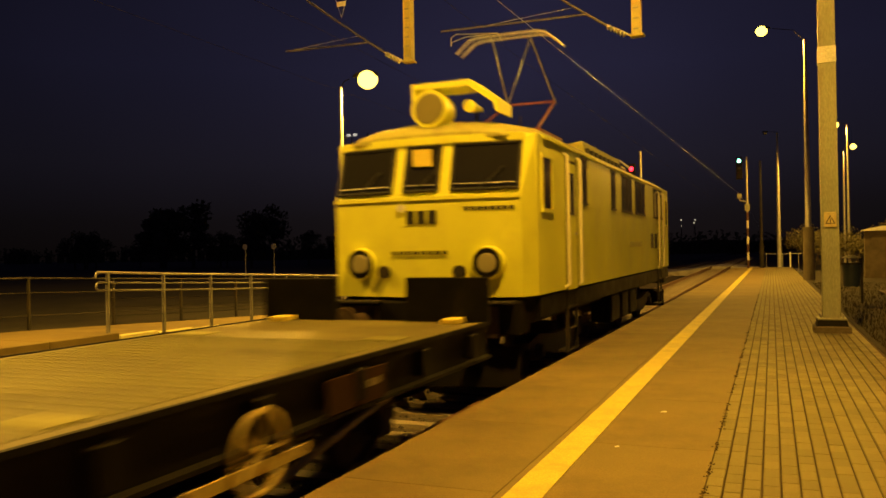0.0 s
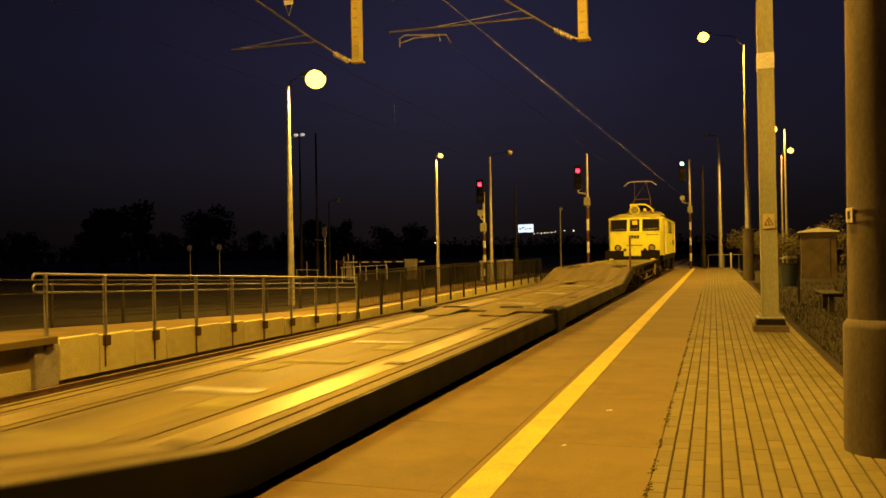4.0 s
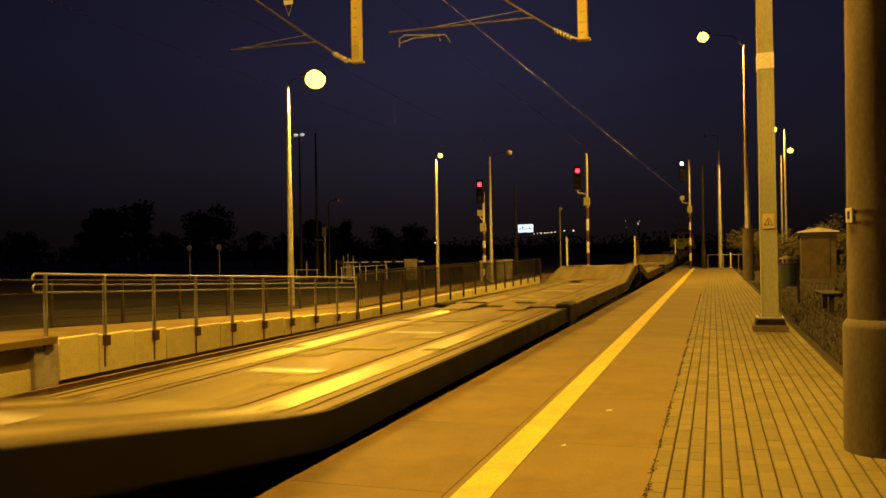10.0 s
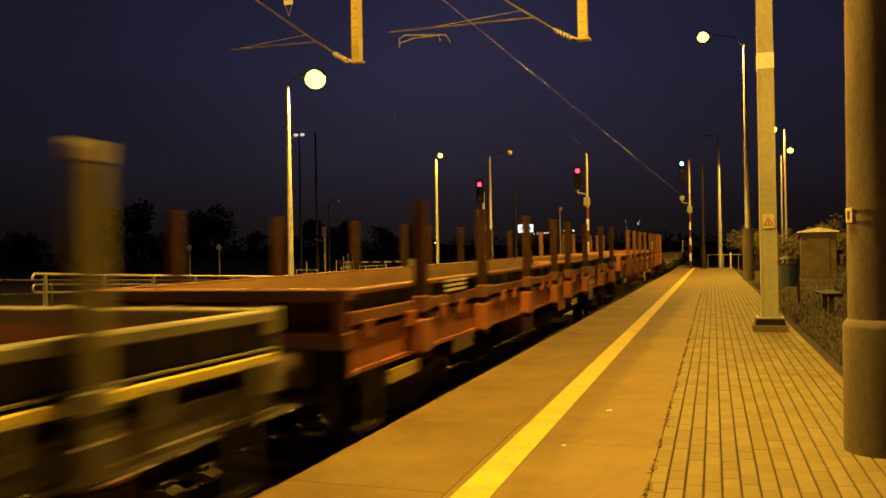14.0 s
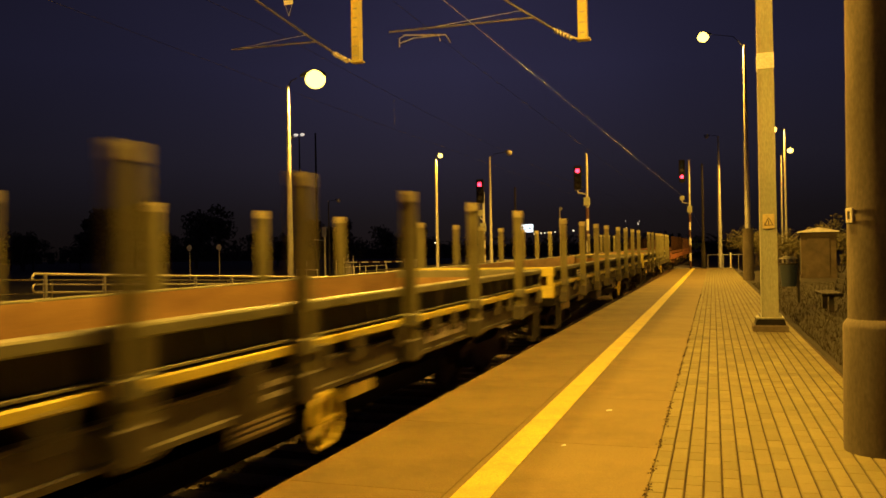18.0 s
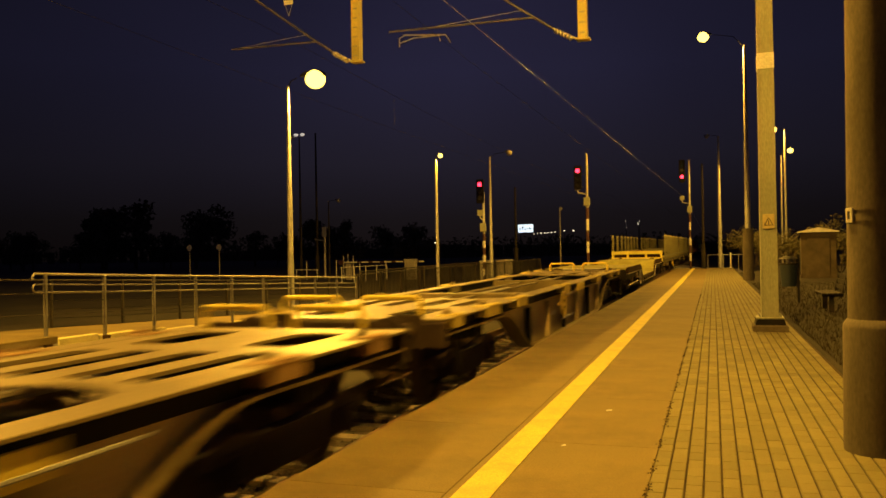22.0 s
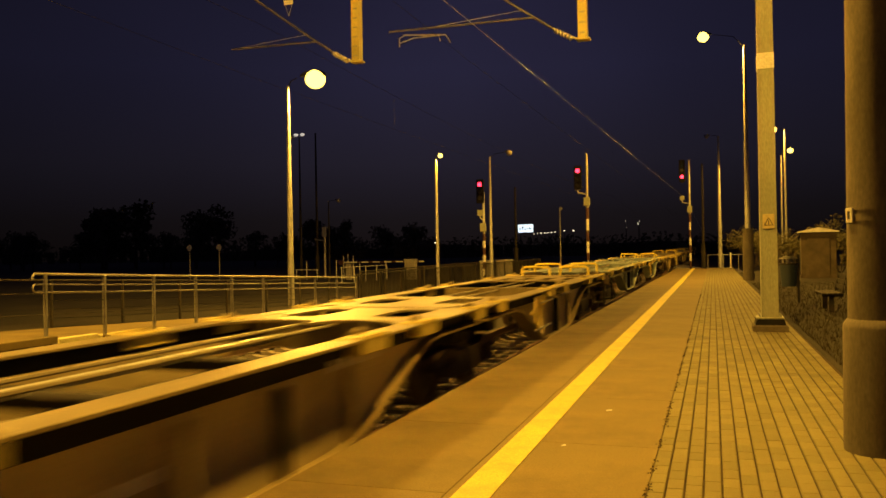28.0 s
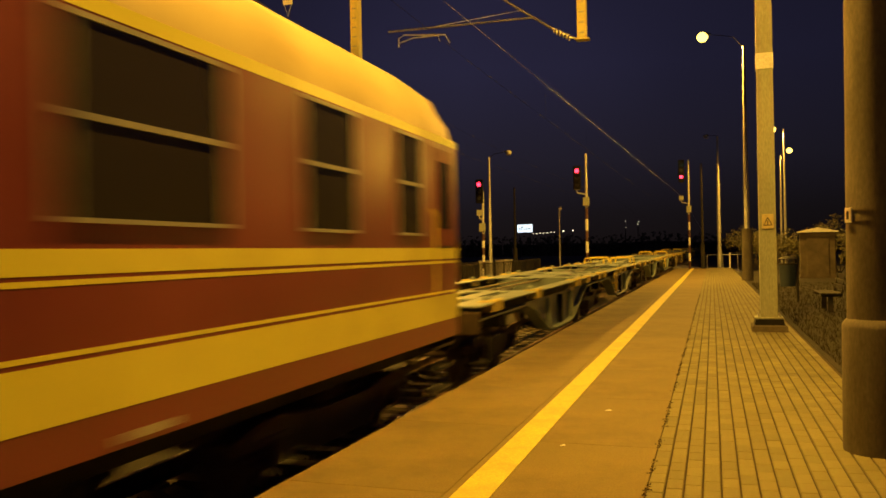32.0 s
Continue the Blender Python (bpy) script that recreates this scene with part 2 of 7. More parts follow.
# ---- mesh building ----
class Mesh:
    """Collects simple solids into one mesh."""

    def __init__(self):
        self.v, self.f = [], []

    def add(self, verts, faces):
        o = len(self.v)
        self.v += [tuple(p) for p in verts]
        self.f += [tuple(i + o for i in f) for f in faces]
        return self

    def box(self, x0, x1, y0, y1, z0, z1, c=0.0):
        """A box; with c its edges are chamfered."""
        x0, x1, y0, y1, z0, z1 = min(x0, x1), max(x0, x1), min(y0, y1), max(y0, y1), min(z0, z1), max(z0, z1)
        if not c:
            v = [(x0, y0, z0), (x1, y0, z0), (x1, y1, z0), (x0, y1, z0), (x0, y0, z1), (x1, y0, z1), (x1, y1, z1), (x0, y1, z1)]
            return self.add(v, [(3, 2, 1, 0), (4, 5, 6, 7), (0, 1, 5, 4), (1, 2, 6, 5), (2, 3, 7, 6), (3, 0, 4, 7)])
        c = min(c, (x1 - x0) * 0.45, (y1 - y0) * 0.45, (z1 - z0) * 0.45)
        v = []
        for sz, z, zi in ((0, z0, z0 + c), (1, z1, z1 - c)):
            for x, xi, y, yi in ((x0, x0 + c, y0, y0 + c), (x1, x1 - c, y0, y0 + c), (x1, x1 - c, y1, y1 - c), (x0, x0 + c, y1, y1 - c)):
                v += [(xi, yi, z), (x, yi, zi), (xi, y, zi)]
        f = [(9, 6, 3, 0), (12, 15, 18, 21)]
        for k in range(4):
            a, b = 3 * k, 3 * ((k + 1) % 4)
            s = (2, 2) if k % 2 == 0 else (1, 1)
            f.append((a + s[0], b + s[1], b + 12 + s[1], a + 12 + s[0]))
            f.append((a, b, b + s[1], a + s[0]))
            f.append((a + 12 + s[0], b + 12 + s[1], b + 12, a + 12))
            f.append((a, a + 1, a + 2) if k % 2 else (a, a + 2, a + 1))
            f.append((a + 12, a + 14, a + 13) if k % 2 else (a + 12, a + 13, a + 14))
            f.append((a + 1, a + 2, a + 14, a + 13) if k % 2 else (a + 2, a + 1, a + 13, a + 14))
        return self.add(v, f)

    def cyl(self, p0, p1, r0, r1=None, n=12, cap=True):
        r1 = r0 if r1 is None else r1
        p0, p1 = Vector(p0), Vector(p1)
        d = (p1 - p0).normalized()
        a = d.orthogonal().normalized()
        b = d.cross(a)
        v = []
        for p, r in ((p0, r0), (p1, r1)):
            v += [p + r * (math.cos(2 * math.pi * i / n) * a + math.sin(2 * math.pi * i / n) * b) for i in range(n)]
        f = [(i, (i + 1) % n, n + (i + 1) % n, n + i) for i in range(n)]
        if cap:
            f += [tuple(range(n - 1, -1, -1)), tuple(range(n, 2 * n))]
        return self.add(v, f)

    def tube(self, pts, r, n=6):
        """A pipe swept along a path, one solid."""
        pts = [Vector(p) for p in pts]
        a, rings = None, []
        for i, p in enumerate(pts):
            d = (pts[min(i + 1, len(pts) - 1)] - pts[max(i - 1, 0)]).normalized()
            a = d.orthogonal().normalized() if a is None else (a - d * a.dot(d)).normalized()
            b = d.cross(a)
            rings.append([p + r * (math.cos(2 * math.pi * k / n) * a + math.sin(2 * math.pi * k / n) * b) for k in range(n)])
        return self.loft(rings)

    def loft(self, rings, closed=True):
        """Skins rings of equal length; the ends are capped."""
        k = len(rings[0])
        v = [p for ring in rings for p in ring]
        f = []
        for j in range(len(rings) - 1):
            for i in range(k if closed else k - 1):
                f.append((j * k + i, j * k + (i + 1) % k, (j + 1) * k + (i + 1) % k, (j + 1) * k + i))
        if closed:
            f += [tuple(range(k - 1, -1, -1)), tuple(range((len(rings) - 1) * k, len(rings) * k))]
        return self.add(v, f)

    def along_y(self, prof, y0, y1):
        return self.loft([[(x, y0, z) for x, z in prof], [(x, y1, z) for x, z in prof]])

    def along_x(self, prof, x0, x1):
        return self.loft([[(x0, y, z) for y, z in prof], [(x1, y, z) for y, z in prof]])

    def ball(self, c, rx, ry, rz, n=12, m=8):
        rings = []
        for j in range(m + 1):
            th = math.pi * (0.02 + 0.96 * j / m)
            rings.append([(c[0] + rx * math.sin(th) * math.cos(2 * math.pi * i / n), c[1] + ry * math.sin(th) * math.sin(2 * math.pi * i / n),
                           c[2] + rz * math.cos(th)) for i in range(n)])
        return self.loft(rings)

    def data(self, name, mat, smooth=False):
        me = bpy.data.meshes.new(name)
        me.from_pydata(self.v, [], self.f)
        bm = bmesh.new()
        bm.from_mesh(me)
        bmesh.ops.recalc_face_normals(bm, faces=bm.faces)
        bm.to_mesh(me)
        bm.free()
        me.materials.append(mat)
        if smooth:
            me.polygons.foreach_set("use_smooth", [True] * len(me.polygons))
            me.set_sharp_from_angle(angle=radians(38))
        me.update()
        return me


def part(name, mesh, mat, parent=None, label="", smooth=False, at=None):
    """Links a mesh as one object under its thing."""
    ob = new(name, mesh.data(name, mat, smooth) if isinstance(mesh, Mesh) else mesh)
    ob.parent = parent
    if at:
        ob.location = at
    return tagged(ob, label) if label else ob


def thing(name, label, category, group="", at=(0, 0, 0), turn=0, kind=""):
    ob = new(name)
    ob.empty_display_size = 0.2
    ob.matrix_world = pose(*at, 0, 0, turn)
    return tagged(ob, label, category, group, kind)


def B(*a, c=0.0):
    return Mesh().box(*a, c=c)


def C(*a, **k):
    return Mesh().cyl(*a, **k)


# ---- ground and tracks ----
def ground_sheet():
    xs = [-600, -120, -60, -30, -20, -14.2, -13.4, -11.0, -7.6, -2.6, 1.6, 6, 12, 30, 80, 500]
    ys = [-60, -20, 0, 10, 20, 30, 40, 55, 68, 90, 130, 200, 400, 900]
    m = Mesh()
    for y in ys:
        for x in xs:
            z = -0.95 if -14 < x < 1.5 else (-0.45 if x <= -14 else -0.05 - 0.25 * min(1, max(0, (x - 6) / 20)))
            if y > 66 and x > -2:
                z = -0.6 if x < 3 else z
            z += 0.12 * noise.noise((x * 0.05, y * 0.05, 0)) if abs(x) > 13 else 0
            m.v.append((x, y, z))
    k = len(xs)
    m.f = [(j * k + i, j * k + i + 1, (j + 1) * k + i + 1, (j + 1) * k + i) for j in range(len(ys) - 1) for i in range(k - 1)]
    return tagged(part("ground", m, M_EARTH), "dark unlit grass field beside the railway", "ground", kind="structure")


ground_sheet()

Y0, Y1 = -30.0, 420.0


def railway(name, axis, y_from, y_to, lift=0.0):
    """Ballast bed, two rails and concrete sleepers; with lift 1 it follows the grade."""

    def at(x, y, z):
        return (x + lift * veer(y), y, z + lift * climb(y))

    tr = thing(name, "railway track of rusty rails on concrete sleepers in stone ballast", "railway track", at=(axis, 0, RAIL), kind="structure")
    bed = Mesh()
    ny = int((90 - y_from) / 0.35)
    xs = [-2.3, -1.9, -1.5, -1.1, -0.72, -0.4, 0, 0.4, 0.72, 1.1, 1.5, 1.9, 2.3]
    rnd = random.Random(7)
    rows = [y_from + i * 0.35 for i in range(ny)] + [95, 100, 105, 110, 120, 200, y_to]
    for y in rows:
        for x in xs:
            z = -0.25 - 0.42 * max(0, (abs(x) - 1.35)) / 0.95 + rnd.uniform(-0.02, 0.02)
            bed.v.append(at(x + rnd.uniform(-0.05, 0.05), y, z))
    k = len(xs)
    bed.f = [(j * k + i, j * k + i + 1, (j + 1) * k + i + 1, (j + 1) * k + i) for j in range(len(rows) - 1) for i in range(k - 1)]
    part("ballast_bed", bed, M_BALLAST, tr)
    prof = [(-0.07, -0.17), (0.07, -0.17), (0.07, -0.155), (0.012, -0.135), (0.012, -0.04), (0.036, -0.03), (0.036, -0.004), (0.03, 0),
            (-0.03, 0), (-0.036, -0.004), (-0.036, -0.03), (-0.012, -0.04), (-0.012, -0.135), (-0.07, -0.155)]
    for side in (-1, 1):
        part("rail", Mesh().loft([[at(side * 0.753 + x, y, z) for x, z in prof] for y in [y_from, 5] + list(range(20, 70, 10)) + list(range(70, 125, 5)) + [y_to]]), M_RAILTOP, tr, smooth=False)
    sl = Mesh().loft([[(x, -0.13, -0.33), (x, 0.13, -0.33), (x, 0.11, z), (x, -0.11, z)] for x, z in ((-1.28, -0.19), (-0.5, -0.175), (-0.4, -0.21), (0.4, -0.21), (0.5, -0.175), (1.28, -0.19))])
    for q in (-0.9, -0.6, 0.6, 0.9):
        sl.box(q - 0.05, q + 0.05, -0.06, 0.06, -0.19, -0.135)
    me = sl.data("sleeper", M_SLEEPER)
    for i in range(105):
        part("sleeper", me, None, tr, at=at(0, -6 + i * 0.62, 0))
    far = Mesh()
    for i in range(140):
        y = -6 + (105 + i) * 0.62
        far.box(-1.28 + lift * veer(y), 1.28 + lift * veer(y), y - 0.12, y + 0.12, -0.3 + lift * climb(y), -0.19 + lift * climb(y))
    tagged(part("far_sleepers", far, M_SLEEPER, tr), kind="stuff")
    st = Mesh()
    for i in range(9000):
        x, y = rnd.uniform(-2.0, 2.0), rnd.uniform(-3, 45)
        z = -0.25 - 0.42 * max(0, (abs(x) - 1.35)) / 0.95
        x, y, z = at(x, y, z)
        s = rnd.uniform(0.018, 0.036)
        a = rnd.uniform(0, 6.28)
        ca, sa = math.cos(a) * s, math.sin(a) * s
        st.add([(x + ca, y + sa, z), (x - sa, y + ca, z - s * 0.3), (x - ca, y - sa, z), (x + sa, y - ca, z - s * 0.2), (x + s * 0.2, y, z + s * rnd.uniform(0.7, 1.2))],
               [(0, 1, 4), (1, 2, 4), (2, 3, 4), (3, 0, 4)])
    tagged(part("ballast_stones", st, M_BALLAST, tr), kind="stuff")
    return tr


def crossing_road():
    """The road over the level crossing past the platform's end."""
    t = thing("road", "pale worn road over the level crossing past the platform end", "road", kind="structure")
    mid = AXIS + veer(78.0)
    hump = climb(78.0) - 0.02

    def top(x):
        return -0.505 + hump * max(0.0, 1.0 - max(0.0, abs(x - mid) - 1.2) / 2.4)

    for a, b in ((-70.0, AXIS2 - 0.82), (AXIS2 - 0.68, AXIS2 + 0.68), (AXIS2 + 0.82, mid - 0.82), (mid - 0.68, mid + 0.68), (mid + 0.82, 14.0)):
        n = max(1, round((b - a) / 1.5))
        for i in range(n):
            p, q = a + (b - a) * i / n, a + (b - a) * (i + 1) / n - 0.02
            part("road_panel", Mesh().loft([[(x, 72.0, -0.8), (x, 84.0, -0.8), (x, 84.0, top(x)), (x, 72.0, top(x))] for x in (p, q)]), M_CONC, t)


crossing_road()
railway("track_1", AXIS, Y0, Y1, 1.0)
railway("track_2", AXIS2, Y0, Y1)

# ---- the platform ----
P_END = 65.6
BOUND = -0.42
PAVE_R = 1.42
plat = thing("platform", "railway platform with concrete edge slabs and a yellow safety line", "platform", kind="structure")
part("base", Mesh().along_y([(EDGE + 0.22, -0.9), (PAVE_R + 0.1, -0.9), (PAVE_R + 0.1, -0.09), (EDGE + 0.22, -0.13)], Y0, P_END), M_CONC, plat)
part("joint_bed", Mesh().along_y([(EDGE + 0.05, -0.128), (PAVE_R, -0.088), (PAVE_R, -0.016), (EDGE + 0.05, -0.016)], Y0, P_END - 0.02), M_JOINT, plat)
# two rows of slabs: the edge slab with its overhang and a wide one behind the line
slab_l = 2.0


def slab(x0, x1, lo):
    return Mesh().box(x0, x1, 0.002, slab_l - 0.002, -lo, 0, c=0.003)


s_edge, s_mid = slab(EDGE, -1.615, 0.14).data("edge_slab", M_SLAB), slab(-1.612, BOUND, 0.08).data("platform_slab", M_SLAB)
for i in range(int((P_END - Y0) / slab_l)):
    part("edge_slab", s_edge, None, plat, at=(0, Y0 + 0.8 + i * slab_l, 0))
    part("platform_slab", s_mid, None, plat, at=(0, Y0 + 1.3 + i * slab_l - (1 if i % 2 else 1), -0.001))
line = Mesh()
for i in range(48):
    line.box(-1.556, -1.322, Y0 + i * 2, Y0 + i * 2 + 1.997 if i < 47 else P_END, 0.0, 0.004)
part("safety_line", line, M_LINE, plat, "worn yellow painted safety line")
part("kerb", Mesh().box(PAVE_R, PAVE_R + 0.08, Y0, P_END, -0.3, -0.004, c=0.01), M_EARTH, plat)
part("end_kerb", Mesh().box(EDGE + 0.1, PAVE_R, P_END, P_END + 0.12, -0.5, 0.005, c=0.01), M_CONC, plat)

# dirt and moss that crumble out of the seam between slabs and blocks
rnd = random.Random(31)
m = Mesh()
for i in range(1500):
    y = 4.0 + 24.0 * rnd.random() ** 1.5
    if noise.noise((0, y * 1.7, 5)) < -0.1:
        continue
    x, q = BOUND + 0.006 + rnd.gauss(0, 0.011), rnd.uniform(0.003, 0.011)
    a = rnd.uniform(0, 6.28)
    ca, sa = q * math.cos(a), q * math.sin(a)
    m.add([(x + ca, y + sa, -0.001), (x - sa, y + ca, -0.001), (x - ca, y - sa, -0.001), (x + sa, y - ca, -0.001), (x, y, q * 0.7)], [(0, 1, 4), (1, 2, 4), (2, 3, 4), (3, 0, 4)])
tagged(part("seam_dirt", m, M_JOINT, plat), kind="stuff")

# leaf scraps and a paper scrap on the slabs
for x, y, s in ((-0.95, 7.66, 0.03), (-1.12, 6.2, 0.02)):
    scrap = Mesh().add([(-s, -s, 0.002), (s, -s * 0.6, 0.004), (s * 0.8, s, 0.008), (-s * 0.7, s * 0.8, 0.003), (0, 0, 0.012)], [(0, 1, 4), (1, 2, 4), (2, 3, 4), (3, 0, 4)])
    ob = part("paper_scrap", scrap, M_WHITE, at=(x, y, 0))
    tagged(ob, "small white paper scrap lying on the platform slab", "litter", "scraps on the platform")


# ---- poles, masts, lamps ----
def near_pole():
    t = thing("street_lamp", "thick round concrete lamp pole with an octagonal base sleeve", "street lamp", "platform lamps", at=(1.135, 6.62, 0))
    part("shaft", Mesh().cyl((0, 0, 0.9), (0, 0, 9.4), 0.200, 0.13, n=40), M_POLEC, t, smooth=True)
    turn8 = [radians(18.5 + 11.25 + 22.5 * i) for i in range(16)]
    part("base_sleeve", Mesh().loft([[(r * math.cos(a), r * math.sin(a), z) for a in turn8] for r, z in ((0.245, -0.02), (0.242, 0.3), (0.236, 0.9), (0.232, 0.925), (0.205, 0.965))]), M_POLEC, t, smooth=True)
    for z in (1.68, 1.76):
        part("steel_strap", Mesh().cyl((0, 0, z), (0, 0, z + 0.012), 0.1985, 0.1985, n=40), M_POLEC, t, smooth=True)
    pl = part("small_plate", B(-0.04, 0.04, -0.006, 0.006, -0.055, 0.055, c=0.003), M_WHITE, t)
    pl.matrix_local = pose(-0.188, -0.085, 1.725, 0, 0, -66)
    part("mark", B(-0.014, 0.014, -0.009, -0.006, -0.03, 0.03), M_INK, pl)
    part("arm", Mesh().tube([(0, 0, 9.3), (-0.6, 0, 9.75), (-1.7, 0, 9.9)], 0.03, 10), M_GALV, t, smooth=True)
    luminaire(t, (-1.7, 0, 9.85), 90, True, 1.4)
    lamp_light("sodium_light", (1.105 - 2.15, 6.62, 9.6), 5500)
    return t


def luminaire(t, place, turn, lit=True, size=1.0):
    """A street-lamp head: a housing, a bowl of glass and its bracket."""
    x, y, z = place
    h = part("lamp_head", Mesh().loft([[(sx * w * size, l * size, zz * size) for sx, w, zz in ((-1, a, 0.02), (1, a, 0.02), (1, a * 0.8, b), (-1, a * 0.8, b))]
                                       for l, a, b in ((0.06, 0.03, 0.05), (0.16, 0.07, 0.10), (0.4, 0.09, 0.12), (0.5, 0.05, 0.07))]), M_DARKST, t, smooth=True)
    h.matrix_local = pose(x, y, z, 0, 0, turn)
    part("bowl", Mesh().ball((0, 0.32 * size, -0.03 * size), 0.16 * size, 0.175 * size, 0.16 * size, 18, 12), M_BULB if lit else M_OFFBULB, h, smooth=True).visible_shadow = False
    return h


def lamp_post(name, x, y, z0, top, arm, lit, label, turn=0.0, base=0.0, mat=None, rise=0.3, r0=0.085, r1=0.045, size=1.0, group="platform lamps"):
    """A tapered post with an arm of that length in the direction turn, and a head at its end."""
    t = thing(name, label, "street lamp", group, at=(x, y, z0))
    h = top - z0
    part("post", Mesh().cyl((0, 0, 0), (0, 0, h), r0, r1, n=20), mat or M_GALV, t, smooth=True)
    if base:
        part("base_sleeve", Mesh().cyl((0, 0, -0.02), (0, 0, base), r0 * 1.7, r0 * 1.5, n=20), M_POLEC if mat is None else mat, t, smooth=True)
    a = radians(turn)
    dx, dy = -math.sin(a), math.cos(a)
    part("arm", Mesh().tube([(0, 0, h - 0.05), (dx * arm * 0.35, dy * arm * 0.35, h + rise * 0.7), (dx * arm, dy * arm, h + rise)], 0.016, 8), M_BLACK, t, smooth=True)
    part("cap", Mesh().cyl((0, 0, h), (0, 0, h + 0.05), r1 * 1.15, r1 * 0.5, n=16), M_GALV, t, smooth=True)
    luminaire(t, (dx * arm, dy * arm, h + rise), turn, lit, size)
    return t


# lamps that burn, with their light just under the bowl
def burning(x, y, z0, top, arm, turn, power, rise=0.3, size=1.0, **k):
    lamp_post("street_lamp", x, y, z0, top, arm, True, k.pop("label", "tall steel lamp post with a glowing sodium lamp"), turn, rise=rise, size=size, **k)
    a = radians(turn)
    d = arm + 0.32 * size
    lamp_light("sodium_light", (x - math.sin(a) * d, y + math.cos(a) * d, top + rise - 0.16 * size), power)


near_pole()
burning(-12.0, 21.5, 0.0, 6.55, 0.28, -75, 5400, 0.27, size=1.75, r0=0.10, label="pale steel lamp post with a bright sodium lamp behind the railing")
burning(-12.0, 35.1, -0.2, 5.75, 0.0, -75, 2200, 0.25, size=0.65)
burning(1.55, 40.2, 0.0, 10.9, 1.38, 78, 8200, 0.75, size=1.5, base=2.4, r0=0.15, r1=0.07, label="very tall lamp post with a sodium lamp on a long arm")
burning(4.3, 54.0, 0.0, 8.75, 0.25, 90, 3000, 0.1, size=1.25)
burning(4.9, 65.0, 0.0, 8.3, 0.25, -90, 3000, 0.4, size=1.25)
burning(1.42, -27.0, 0.0, 9.2, 1.6, 70, 220, 0.4, size=1.4, base=2.4, r0=0.15, r1=0.07, label="tall lamp post with a sodium lamp")
burning(-12.0, 7.9, 0.17, 6.6, 0.28, -75, 2600, 0.25, size=1.75, r0=0.10, label="pale steel lamp post with a bright sodium lamp behind the railing")
# lamps that are out
lamp_post("street_lamp", 0.52, 66.3, 0, 10.2, 0.55, False, "tall pale lamp post with an unlit head past the platform end", 80, rise=0.1, r0=0.17, r1=0.07, base=0)
lamp_post("street_lamp", -12.0, 44.6, -0.2, 6.9, 0.8, False, "slim pale lamp post with an unlit head", -70, rise=0.3, r0=0.11)
t = lamp_post("street_lamp", -32.5, 60, -0.4, 11.4, 0.35, False, "grey double lamp mast standing far off in the dark", 80, rise=0.05, r0=0.13, mat=M_DARKST)
for x in (-0.3, 0.3):
    part("lit_head", Mesh().ball((x, 0, 11.95), 0.2, 0.16, 0.12, 12, 8), M_FARHEAD, t, "small white lit lamp head", smooth=True)
lamp_post("street_lamp", -29.9, 60, -0.4, 5.9, 0.5, False, "small dark street lamp by the level crossing", -80, rise=0.1, r0=0.09, mat=M_DARKST)
lamp_post("street_lamp", -12.6, 70, -0.4, 5.2, 0.12, False, "thin grey lamp post beyond the fence", 0, rise=0.05, r0=0.08)


